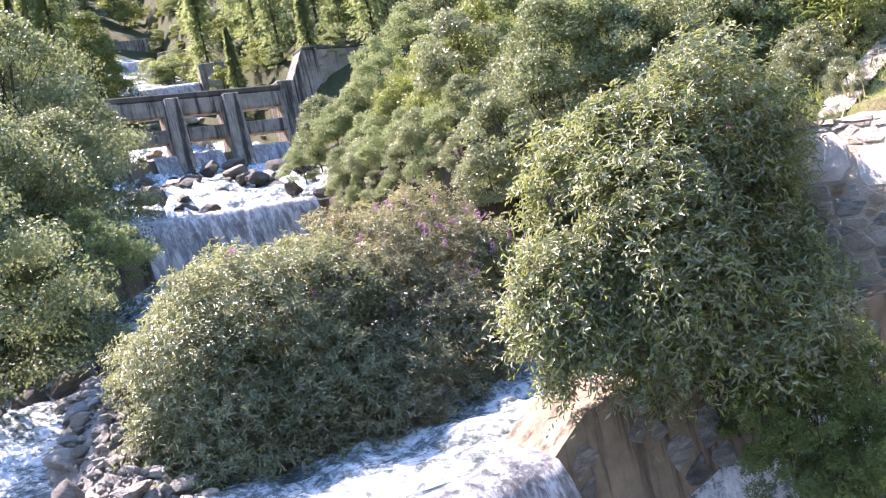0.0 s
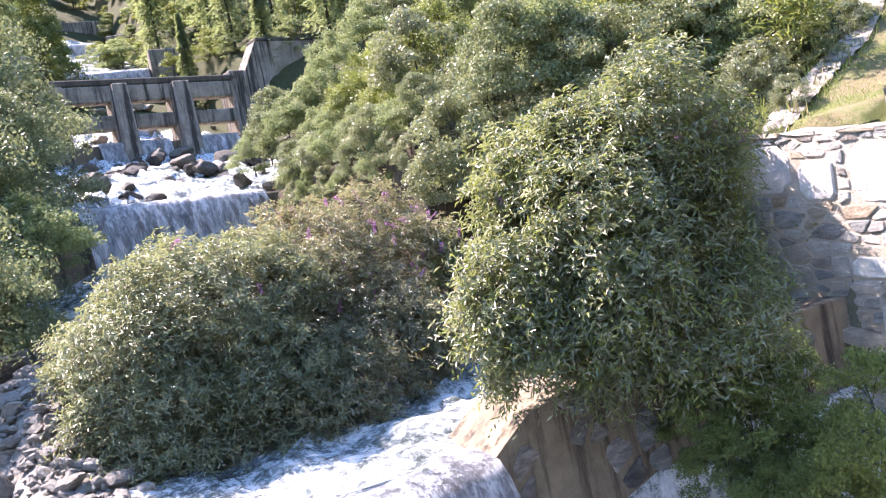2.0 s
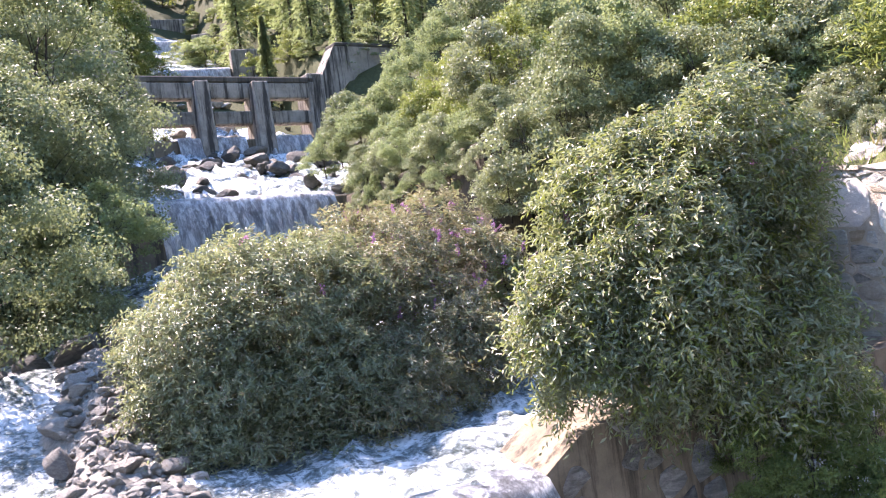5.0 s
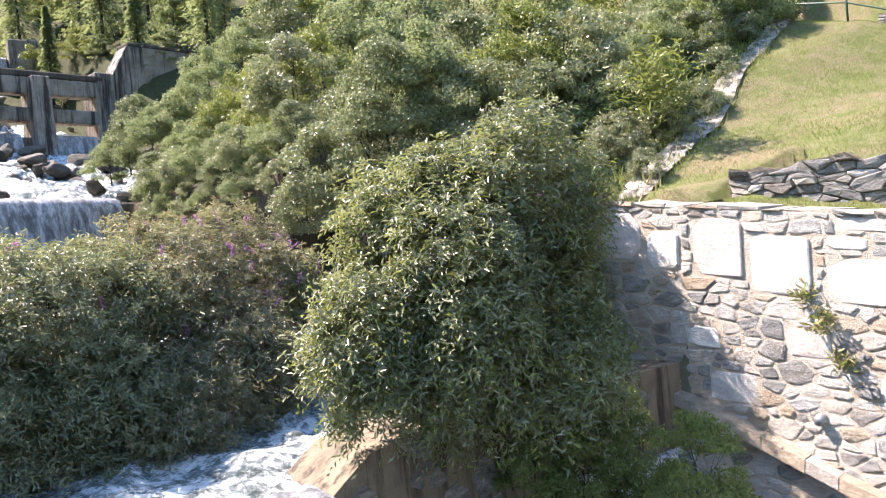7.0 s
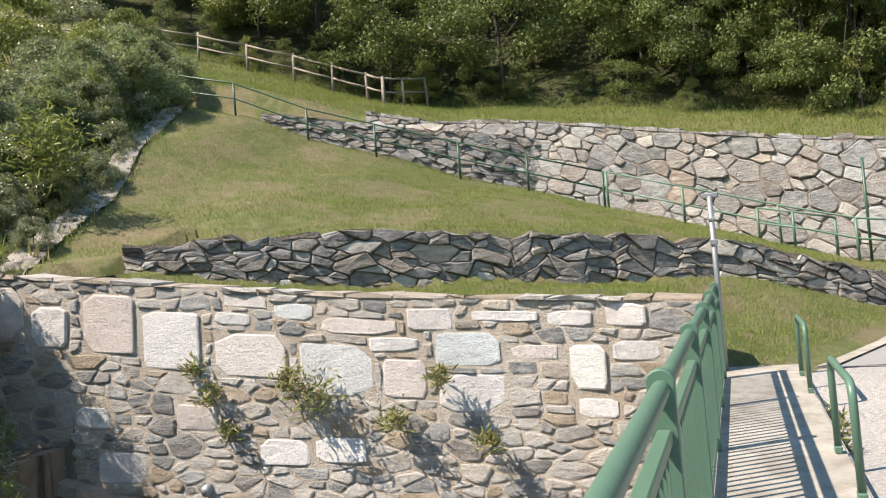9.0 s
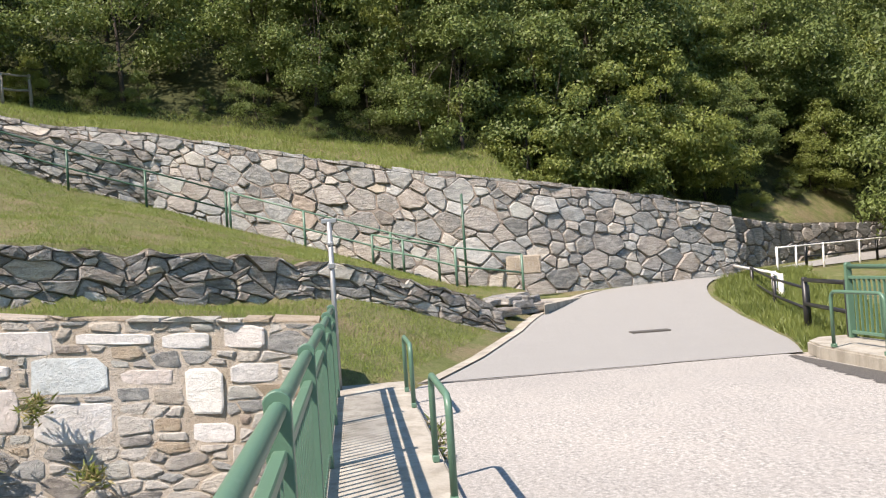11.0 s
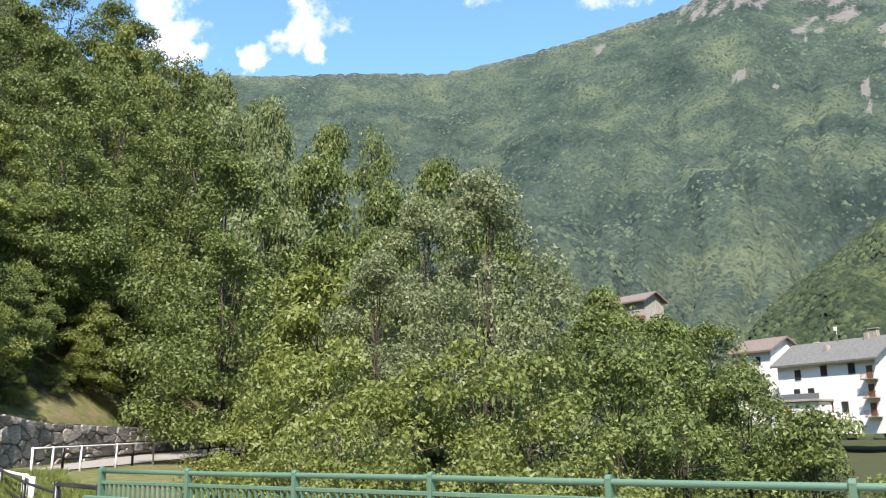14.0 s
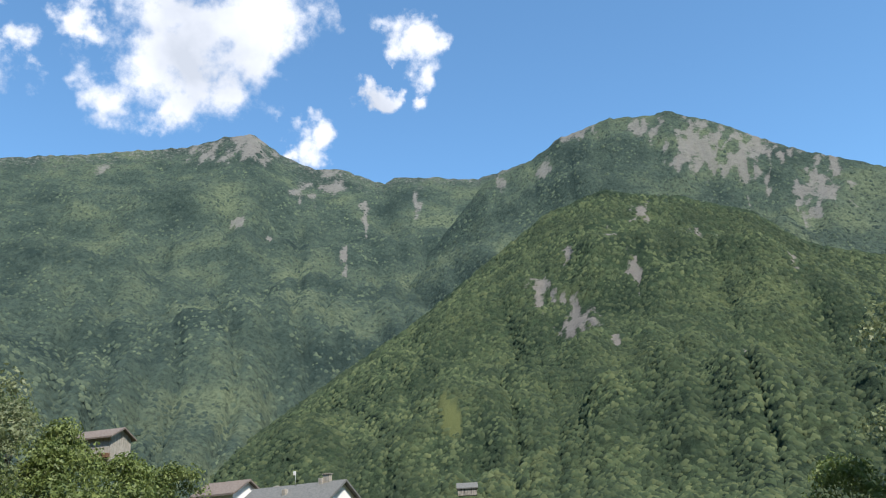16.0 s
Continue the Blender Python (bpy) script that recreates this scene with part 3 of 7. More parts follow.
def land(x, y):
    """Height of the ground, and its cover: turf, woodland litter."""
    x, y = np.asarray(x, float), np.asarray(y, float)
    bed, be, bw = ip(along(x, y), BED), ip(y, BANK_E), ip(y, BANK_W)
    bed = bed + 0.55 * np.exp(-(((x - 2.3) / 1.9) ** 2 + ((y - 14.6) / 1.5) ** 2)) * (y > 9.5) + 1.0 * np.exp(-(((x + 0.85 + (y - 12.6) * 0.12) / 0.95) ** 2 + ((y - 14.0) / 2.9) ** 2))
    tx, rx, hx = ip(y, TERRACE_X), ip(y, RAIL_X), ip(y, HIGH_X)
    hx = np.maximum(hx, rx + 0.9)
    wx = hx + ip(y, [(-17, 2.0), (-12, 5.4)])
    wt, tz, tf, rz_, hz, wz = ip(y, WALL_TOP), ip(y, TERRACE_Z), ip(y, TERRACE_FOOT), ip(y, RAIL_Z), ip(y, HIGH_Z), ip(y, WOOD_Z)
    tf = np.where(y > 11.0, wt, tf)
    tx = np.maximum(tx, be + 1.2)
    e = np.where(x < tx - 0.15, wt + (tf - wt) * np.clip((x - be) / np.maximum(tx - 0.15 - be, 0.1), 0, 1), 0)
    e = np.where((x >= tx - 0.15) & (x < tx + 0.25), tf + (tz - tf) * (x - tx + 0.15) / 0.4, e)
    e = np.where((x >= tx + 0.25) & (x < rx), tz + (rz_ - tz) * np.clip((x - tx - 0.25) / np.maximum(rx - tx - 0.25, 0.1), 0, 1), e)
    e = np.where((x >= rx) & (x < hx), rz_ + 0.02, e)
    e = np.where((x >= hx) & (x < hx + 0.45), rz_ + (hz - rz_) * (x - hx) / 0.45, e)
    e = np.where((x >= hx + 0.45) & (x < wx), hz + (wz - hz) * (x - hx - 0.45) / np.maximum(wx - hx - 0.45, 0.1), e)
    far = np.maximum(x - wx, 0)
    e = np.where(x >= wx, wz + np.minimum(far, 60) * ip(y, [(-110, 0.3), (-60, 0.85), (-35, 0.95), (-20, 0.8), (0, 0.72), (30, 0.6), (60, 0.3)]) + np.maximum(far - 60, 0) * 0.1, e)
    e = np.where(y > 9.3, np.minimum(e, bed + 0.5 + np.maximum(x - be, 0) * ip(y, [(9.3, 0.03), (11.3, 0.08), (12.5, 0.4), (14, 0.8), (17, 1.6), (27, 2.2)]) + np.maximum(x - be - 5.6, 0) * 4), e)
    # road and shoulder beyond the bridge, then the drop downstream
    edge = 11.5 + 1.1 * np.maximum(-7.3 - y, 0)
    road = ip(x, LANE_Z)
    south = y < -1.2
    e = np.where(south & (x < rx + (y < -5) * 9), np.minimum(e, np.where(y < -4.5, road, e)), e)
    e = np.where((y < -4.5) & (x < hx), road, e)
    lane = -0.62 - 0.42 * (x - 10.9)
    e = np.where((x < 21) & (y > -8) & (y < 4) & (x > 10.5), np.minimum(e, road + 0.02 + np.maximum(y - lane - 0.1, 0) * 0.36), e)
    drop = np.where((y < -7.35) & (x < edge), np.maximum(-0.55 * (edge - x), bed + 0.3), 0)
    e = np.where((y < -7.35) & (x < edge), drop, e)
    cut = np.clip((x - be) / 0.35, 0, 1)
    z = np.where((y > -7.35), bed + (e - bed) * cut, np.where(x < edge, np.maximum(e, bed), e))
    west = bed + 1.0 + 0.62 * np.maximum(bw - x, 0) + 0.0
    west = np.where(y < 3, np.minimum(west, 0.0), west)
    z = np.where(x < bw, np.minimum(west, bed + (bw - x) * 1.6 + 0.1), z)
    turf = np.where((x > be) | (x < bw), 1.0, 0.0)
    turf = np.where((y > 9.2) & ((x < be + 0.6) | ((y < 12.5) & (x < 10.3))), 0.0, turf)
    # last term: dark litter behind the abutment, standing in for the wall's shade
    litter = np.where((x > wx) | (y > 40) | ((y < -7.4) & (x < edge)) | ((y > 11.2 + (x - 11.3) * 0.43) & (x > be) & (x < 23)) | (x < bw) | ((y > 9.2) & (y < 12.5) & (x > be) & (x < 10.3)), 1.0, 0.0)
    return z, turf, litter


def spread(lo, hi, step, far_lo, far_hi, grow=1.25):
    mid = list(np.arange(lo, hi + 1e-6, step))
    a, s, left = lo, step, []
    while a > far_lo:
        s = min(s * grow, 600)
        a -= s
        left.append(a)
    a, s, right = hi, step, []
    while a < far_hi:
        s = min(s * grow, 600)
        a += s
        right.append(a)
    return np.array(left[::-1] + mid + right)


gx, gy = spread(-9, 33, 0.3, -4600, 4600, 1.08), spread(-17, 29, 0.3, -4600, 4600, 1.06)
GX, GY = np.meshgrid(gx, gy)
GZ, G_turf, G_lit = land(GX, GY)
rough = np.array([[wob(a, b, 3.1, 0.35) * 0.16 + wob(a, b, 9.2, 1.3) * 0.05 for a in gx] for b in gy])
flat = ((GY > -8) & (GY < 0.6) & (GX < 13)) | ((GY < -0.4 * (GX - 10.9) + 0.4) & (GY > -32) & (GX > 10) & (GX < 45))
GZ = GZ + np.where(flat, 0.02 * rough, rough) - np.where(flat & (GX < 10.9) & (GY > -7.3), 0.75, 0.03)
nx = len(gx)
ix = np.arange((len(gy) - 1) * nx).reshape(len(gy) - 1, nx)[:, :-1].ravel()
ground_me = mesh_of("ground", np.stack([GX.ravel(), GY.ravel(), GZ.ravel()], 1).tolist(), np.stack([ix, ix + 1, ix + nx + 1, ix + nx], 1).tolist(), GROUND, True)
cov = ground_me.color_attributes.new("cover", "FLOAT_COLOR", "POINT")
cov.data.foreach_set("color", np.stack([G_turf.ravel(), G_lit.ravel(), np.zeros(GX.size), np.ones(GX.size)], 1).astype(np.float32).ravel())
thing("ground", ground_me, "grassy and wooded valley slopes round a mountain stream", "ground", kind="structure")


# ---- stone walls ----
def clipped(poly, nx_, ny_, c):
    """The part of a convex outline where nx*x + ny*y <= c."""
    out = []
    for (ax, ay), (bx, by) in zip(poly, poly[1:] + poly[:1]):
        da, db = nx_ * ax + ny_ * ay - c, nx_ * bx + ny_ * by - c
        if da <= 0:
            out.append((ax, ay))
        if da * db < 0:
            t = da / (da - db)
            out.append((ax + (bx - ax) * t, ay + (by - ay) * t))
    return out


def worn(ring, cut):
    """An outline with its corners knocked off."""
    out = []
    for (ax, ay), (bx, by) in zip(ring, ring[1:] + ring[:1]):
        if math.hypot(bx - ax, by - ay) > 0.05:
            out += [(ax + (bx - ax) * cut, ay + (by - ay) * cut), (bx + (ax - bx) * cut, by + (ay - by) * cut)]
        else:
            out.append(((ax + bx) / 2, (ay + by) / 2))
    return out


def rubble(length, height, given, spec, rnd):
    """Stone outlines (s, v) of random rubble; given are large stones (s0, s1, v0, v1), around which the rest is fitted."""
    r0, r1, aspect, bend, cut, *bed = spec
    rng = np.random.default_rng(rnd.randrange(10 ** 6))
    out, seeds = [], np.zeros((0, 3))
    for p0, p1, q0, q1 in given:
        w, h = p1 - p0, q1 - q0
        ring = []
        for x, y in ((p0, q0), (p1, q0), (p1, q1), (p0, q1)):
            a, b = (1 if x == p0 else -1) * w, (1 if y == q0 else -1) * h
            u, v = rnd.uniform(0.04, 0.3), rnd.uniform(0.04, 0.3)
            pair = [(x + a * u, y + b * 0.02 * rnd.random()), (x + a * 0.03 * rnd.random(), y + b * v)]
            ring += pair[::-1] if (x == p0) == (y == q0) else pair
        out.append((True, w * h, (q0 + q1) / 2, ring))
    if bed:
        rows, y = [], 0.0
        while y < height:
            h = min(bed[0] * rng.uniform(0.55, 1.7), height - y)
            x = -rng.random() * h
            while x < length:
                w = h * aspect * rng.uniform(0.45, 1.7)
                rows.append((min(max(x + w / 2, 0), length), y + h / 2 + rng.normal() * 0.05 * h, h / 2))
                x += w
            y += h
        seeds = np.array(rows)
    else:
        for n_ in range(9000):
            x, y = rng.uniform(0, length), rng.uniform(0, height)
            r = max(r1 * rng.uniform(0.6, 1.0) * max(1 - n_ / 1500, 0) ** 0.7, r0 * rng.uniform(1.0, 1.8))
            if any(g0 - r * 0.5 < x < g1 + r * 0.5 and e0 - r * 0.4 < y < e1 + r * 0.4 for g0, g1, e0, e1 in given):
                continue
            if len(seeds):
                gap = np.hypot((seeds[:, 0] - x) / aspect, seeds[:, 1] - y)
                if np.any(gap < 0.92 * (r + seeds[:, 2])):
                    continue
            seeds = np.vstack([seeds, (x, y, r)])
    for i, (x, y, r) in enumerate(seeds):
        gap = np.hypot((seeds[:, 0] - x) / aspect, seeds[:, 1] - y)
        reach = 3.2 * r1
        ring = [(x - reach * aspect, y - reach), (x + reach * aspect, y - reach), (x + reach * aspect, y + reach), (x - reach * aspect, y + reach)]
        for j in np.argsort(gap)[1:15]:
            ox, oy, o_r = seeds[j]
            k_ = 0.5 + 0.5 * (r - o_r) / (r + o_r) * 0.7
            nx_, ny_ = (ox - x) / aspect ** 2, oy - y
            mx, my = x + (ox - x) * k_, y + (oy - y) * k_
            ring = clipped(ring, nx_, ny_, nx_ * mx + ny_ * my)
        for g0, g1, e0, e1 in given:
            sides = ((g0 - x, (1, 0, g0)), (x - g1, (-1, 0, -g1)), ((e0 - y) * 1.3, (0, 1, e0)), ((y - e1) * 1.3, (0, -1, -e1)))
            far, plane = max(sides)
            if far < 4 * r1:
                ring = clipped(ring, *plane)
        for plane in ((-1, 0, 0), (1, 0, length), (0, -1, 0), (0, 1, height)):
            ring = clipped(ring, *plane)
        if len(ring) < 3:
            continue
        ring = worn(ring, rnd.uniform(cut * 0.4, cut))
        ring = [(px_ + bend * wob(px_, py_, 2.0, 3.0), py_ + bend * (0.7 * wob(px_, py_, 8.0, 2.0) + 0.3 * wob(px_, py_, 4.0, 7.0))) for px_, py_ in ring]
        ring = [(min(max(px_, 0), length), min(max(py_, 0), height)) for px_, py_ in ring]
        out.append((False, aspect * r * r * 4, y, ring))
    return out


def stone_mesh(ring, place, depth, joint, rnd, mat, slant=0.06):
    """One stone: an angular outline in (s, v) with a broken, uneven face standing proud by depth."""
    cx, cy = sum(p[0] for p in ring) / len(ring), sum(p[1] for p in ring) / len(ring)
    reach = min(math.hypot(x - cx, y - cy) for x, y in ring)
    if reach < joint * 1.4 or reach < 0.02:
        return None
    n = len(ring)
    verts, faces = [], []
    tilt_s, tilt_v = rnd.uniform(-slant, slant), rnd.uniform(-slant, slant)
    for shrink, out in ((joint, -0.08), (joint + 0.004, depth * 0.5), (joint + min(0.03, 0.28 * reach), depth * 0.95)):
        for x, y in ring:
            d = math.hypot(x - cx, y - cy)
            f = max(0.12, (d - shrink) / d)
            a, b = cx + (x - cx) * f, cy + (y - cy) * f
            o = out
            if out > 0:
                o += rnd.uniform(-0.12, 0.12) * depth + min(max((a - cx) * tilt_s + (b - cy) * tilt_v, -0.7 * depth), 0.7 * depth)
            verts.append(place(a, b, o))
    ux, uy = rnd.uniform(-0.35, 0.35) * reach, rnd.uniform(-0.35, 0.35) * reach
    verts.append(place(cx + ux, cy + uy, depth * rnd.uniform(0.92, 1.1)))
    for k_ in range(2):
        for i in range(n):
            a, b = k_ * n + i, k_ * n + (i + 1) % n
            faces.append((a, b, b + n, a + n))
    for i in range(n):
        faces.append((2 * n + i, 2 * n + (i + 1) % n, 3 * n))
    return mesh_of("stone", verts, faces, mat)


def path_place(path, foot, top, lean=0.0, out_sign=1.0):
    """A wall face along a plan path: (metres along, share of height, metres proud) to a place; its length."""
    pts = [Vector((p[0], p[1], 0)) for p in path]
    cum = [0.0]
    for a, b in zip(pts, pts[1:]):
        cum.append(cum[-1] + (b - a).length)
    dirs = [((b - a).normalized()) for a, b in zip(pts, pts[1:])]

    def place(s, v, out):
        i = 0
        while i < len(dirs) - 1 and s > cum[i + 1]:
            i += 1
        p = pts[i] + dirs[i] * (s - cum[i])
        t = min(max((s - cum[i]) / (cum[i + 1] - cum[i]), 0), 1)
        d0 = dirs[i]
        d1 = dirs[min(i + 1, len(dirs) - 1)] if t > 0.5 else dirs[max(i - 1, 0)]
        w = abs(t - 0.5)
        d = (d0 * (1 - w) + d1 * w).normalized()
        n = Vector((d.y, -d.x, 0)) * out_sign
        zf, zt = foot(s), top(s)
        p = p + n * (out + lean * (1 - v))
        p.z = zf + (zt - zf) * v
        return tuple(p)

    return place, cum[-1]


def stone_wall(name, path, foot, top, thick, given, courses, mats, core, seed, label, depth=0.07, joint=0.012, lean=0.0, sign=1.0, coping=None, slant=0.06, share_set=1.0):
    """A wall of single stones on a solid core along a path; foot and top are heights along it."""
    place, length = path_place(path, foot, top, lean, sign)
    height = sum(top(length * q / 10) - foot(length * q / 10) for q in range(11)) / 11
    rnd = random.Random(seed)
    steps = max(8, int(length / 0.25))
    verts, faces = [], []
    for i in range(steps + 1):
        s = length * i / steps
        for v, o in ((0, 0.0), (0.5, 0.0), (1, 0.0), (1, -thick), (0, -thick)):
            verts.append(place(s, v, o))
    for i in range(steps):
        for j in range(5):
            a, b = i * 5 + j, i * 5 + (j + 1) % 5
            faces.append((a, b, b + 5, a + 5))
    faces += [(4, 3, 2, 1, 0), tuple(range(steps * 5, steps * 5 + 5))]
    wall = thing(name, mesh_of(name, verts, faces, core), label, "wall", kind="structure")

    def share(s, z):
        return (z - foot(s)) / (top(s) - foot(s)) * height

    def spot(s, v, o):
        return place(s, v / height, o)

    rects = [(a, b, share((a + b) / 2, c), share((a + b) / 2, d)) for a, b, c, d in given]
    made = []
    for big, area, v, ring in rubble(length, height, rects, courses, rnd):
        if rnd.random() > share_set:
            continue
        me = stone_mesh(ring, spot, depth * rnd.uniform(0.35, 1.35), joint * rnd.uniform(0.5, 1.7), rnd, mats[0] if big else rnd.choice(mats[1:]), slant)
        if me:
            made.append((math.sqrt(area) * (0.6 + v / height), me))
    made.sort(key=lambda q: -q[0])
    for _, me in made[:290]:
        part("stone", me, wall)
    rest = bmesh.new()
    slots = list(dict.fromkeys(mats))
    for _, me in made[290:]:
        first = len(rest.faces)
        rest.from_mesh(me)
        rest.faces.ensure_lookup_table()
        for f in rest.faces[first:]:
            f.material_index = slots.index(me.materials[0])
    if made[290:]:
        small = part("small_stones", rest, wall, mat=slots[0])
        for m in slots[1:]:
            small.data.materials.append(m)
        small["kind"] = "stuff"
    else:
        rest.free()
    if coping:
        s = 0.0
        while s < length - 0.1:
            w = min(rnd.uniform(*coping[0]), length - s)
            t = rnd.uniform(*coping[1])
            ring = [(s + 0.012, 1.0), (s + w - 0.012, 1.0)]
            vs = []
            o1, o2 = rnd.uniform(0.0, 0.06), -thick - rnd.uniform(0.0, 0.1)
            for dz in (0.003, t):
                for a, b in ((s + 0.012, o1), (s + w * 0.5, o1 + rnd.uniform(-0.03, 0.04)), (s + w - 0.012, o1 + rnd.uniform(-0.02, 0.02)), (s + w - 0.012, o2), (s + 0.012, o2)):
                    p = Vector(place(a, 1.0, b))
                    p.z += dz + (rnd.uniform(-0.03, 0.03) if dz > 0.01 else 0)
                    vs.append(tuple(p))
            fs = [(4, 3, 2, 1, 0), (5, 6, 7, 8, 9)] + [(i, (i + 1) % 5, 5 + (i + 1) % 5, 5 + i) for i in range(5)]
            part("coping_stone", mesh_of("coping_stone", vs, fs, rnd.choice(coping[2])), wall)
            s += w
    return wall

# retaining wall at the bridge end, curving upstream
W1_PATH = [(10.45, 0.42), (10.42, 3.0), (10.3, 5.5), (10.1, 8.0), (9.8, 10.4), (9.55, 12.0)]
W1_GIVEN = [(9.56, 10.42, 1.2, 2.0), (8.84, 9.5, 0.99, 1.64), (7.77, 8.65, 0.84, 1.74), (6.72, 7.7, 0.56, 1.42), (5.42, 6.58, 0.4, 1.02), (4.2, 5.3, 0.06, 0.8), (3.47, 4.12, 0.0, 0.55), (2.46, 3.4, 0.37, 0.84), (2.43, 3.36, -0.2, 0.3), (1.74, 2.4, 0.42, 0.62),
            (3.07, 3.74, 0.87, 1.17), (5.7, 6.41, 1.36, 1.54), (0.63, 1.2, 0.75, 1.07), (0.5, 1.12, 0.34, 0.6), (5.18, 5.93, -0.8, -0.43), (4.36, 5.14, -0.79, -0.44), (3.84, 4.98, 0.88, 1.1), (1.96, 2.9, 0.92, 1.06), (1.28, 1.92, 0.8, 1.02), (3.54, 4.3, 0.62, 0.83), (5.02, 5.66, 1.14, 1.38), (1.16, 1.66, 0.0, 0.6),
            (5.94, 6.56, 1.13, 1.32), (7.64, 8.44, -0.97, -0.52), (1.05, 1.6, -0.32, -0.06), (6.5, 7.2, -0.3, 0.1), (8.2, 8.8, -0.2, 0.15)]


def w1_top(s):
    return float(ip(s, [(0, 1.0), (4.5, 1.38), (10.0, 2.1), (12, 2.3)]))


stone_wall("wall_bank", W1_PATH, lambda s: -2.6, w1_top, 0.6, W1_GIVEN, (0.045, 0.16, 1.9, 0.06, 0.16),
           [STONE_WHITE] + [STONE_PALE] * 5 + [STONE_BLUE, STONE_BLUE, STONE_GREY, STONE_TAN], MORTAR, 11, "sunlit retaining wall of pale rough stones in mortar", 0.02, 0.02, 0.3, -1.0,
           ((0.22, 0.8), (0.02, 0.06), (STONE_PALE, MORTAR, STONE_PALE, STONE_TAN)), 0.1)
stone_wall("wall_footing", [(x - 0.33, y) for x, y in W1_PATH], lambda s: -5.0, lambda s: -2.59, 0.7, [], (0.12, 0.3, 1.6, 0.04, 0.25), [STONE_GREY] * 2, MORTAR, 15, "rough stone footing of the bank wall", 0.05, 0.02, 0.2, -1.0)

# low terrace wall of flat dark stones in the grass
T_PATH = [(17.1, -3.0), (15.7, 0.5), (14.4, 3.0), (13.2, 5.4), (12.3, 7.5), (11.5, 9.5)]
T_LEN = sum(math.dist(a, b) for a, b in zip(T_PATH, T_PATH[1:]))
stone_wall("wall_terrace", T_PATH, lambda s: ip(s, [(0, -0.05), (3.8, 0.7), (9.3, 1.15), (T_LEN, 1.75)]), lambda s: float(ip(s, [(0, 0.62), (1.8, 1.3), (3.8, 1.8), (9.3, 2.42), (T_LEN, 2.5)])) + 0.08 * wob(s, 0.0, 3.0, 0.9) + 0.14 * wob(s, 4.0, 0.0, 3.6), 0.4, [], (0.035, 0.13, 2.7, 0.22, 0.06),
           [STONE_SLATE, STONE_GREY, STONE_GREY, STONE_PALE, STONE_GREY, STONE_SLATE], EARTH, 12, "low dry terrace wall of flat dark stones in the grass", 0.08, 0.006, 0.12, -1.0, None, 0.1)

# high wall of big grey stones beside the road
H_PATH = [(25.0, -11.7), (24.75, -10.9), (24.1, -8.9), (23.55, -6.9), (23.2, -5.2), (23.25, -3.6), (23.75, -1.8), (24.9, 2.0), (25.5, 5.5), (26.2, 9.0), (26.4, 11.4)]


def h_at(s, table):
    """Heights along the high wall, given by the upstream coordinate."""
    d = 0.0
    for a, b in zip(H_PATH, H_PATH[1:]):
        q = math.dist(a, b)
        if s <= d + q or b == H_PATH[-1]:
            return float(ip(a[1] + (b[1] - a[1]) * min(max((s - d) / q, 0), 1), table))
        d += q


stone_wall("wall_high", H_PATH, lambda s: h_at(s, [(-12.6, 0.6), (-4.9, 0.55), (-2.9, 0.7), (-1, 1.3), (3.4, 2.75), (8, 4.2), (11.4, 5.6)]),
           lambda s: h_at(s, [(-11.7, 2.75), (-10.9, 2.86), (-8.9, 3.15), (-5, 3.7), (-1.6, 4.28), (5.5, 5.95), (9, 6.5), (11.4, 7.2)]), 0.5, [], (0.07, 0.34, 1.55, 0.13, 0.12),
           [STONE_BLUE, STONE_BLUE, STONE_BLUE, STONE_GREY, STONE_BLUE, STONE_BLUE, STONE_SLATE, STONE_PALE, STONE_SLATE], MORTAR_GREY, 13, "high roadside wall of large grey stones in mortar", 0.06, 0.016, 0.3, -1.0, ((0.3, 0.9), (0.05, 0.12), (STONE_SLATE, STONE_GREY, STONE_BLUE)), 0.14)

# low dark courses under the hillside path
P_PATH = [(25.7, 4.4), (25.0, 7.0), (24.65, 9.6), (24.3, 11.8), (23.8, 13.9)]
P_LEN = sum(math.dist(a, b) for a, b in zip(P_PATH, P_PATH[1:]))
stone_wall("wall_path", P_PATH, lambda s: ip(s, [(0, 2.9), (4.6, 4.5), (P_LEN, 6.0)]), lambda s: float(ip(s, [(0, 5.3), (4.6, 6.1), (P_LEN, 7.25)])) + 0.12 * wob(s, 0, 0, 1.1), 0.8, [], (0.035, 0.14, 2.7, 0.2, 0.06),
           [STONE_SLATE, STONE_SLATE, STONE_GREY, STONE_BLUE], EARTH, 19, "low wall of flat dark stones above the hillside path", 0.1, 0.002, 0.1, -1.0, None, 0.2)

# the wall goes on, lower and darker, round the bend of the road
B_PATH = [(41.0, -36.5), (38.2, -31.0), (35.2, -25.5), (32.2, -20.5), (29.6, -16.0), (27.4, -12.8)]
B_LEN = sum(math.dist(a, b) for a, b in zip(B_PATH, B_PATH[1:]))
stone_wall("wall_bend", B_PATH, lambda s: ip(s, [(0, 1.0), (B_LEN, 0.6)]), lambda s: ip(s, [(0, 2.5), (12, 2.1), (B_LEN - 3, 2.3), (B_LEN, 2.6)]), 0.45, [], (0.1, 0.3, 1.6, 0.04, 0.25),
           [STONE_SLATE, STONE_SLATE, STONE_GREY], EARTH, 14, "low grey-brown stone wall along the bend", 0.08, 0.02, 0.1, -1.0)


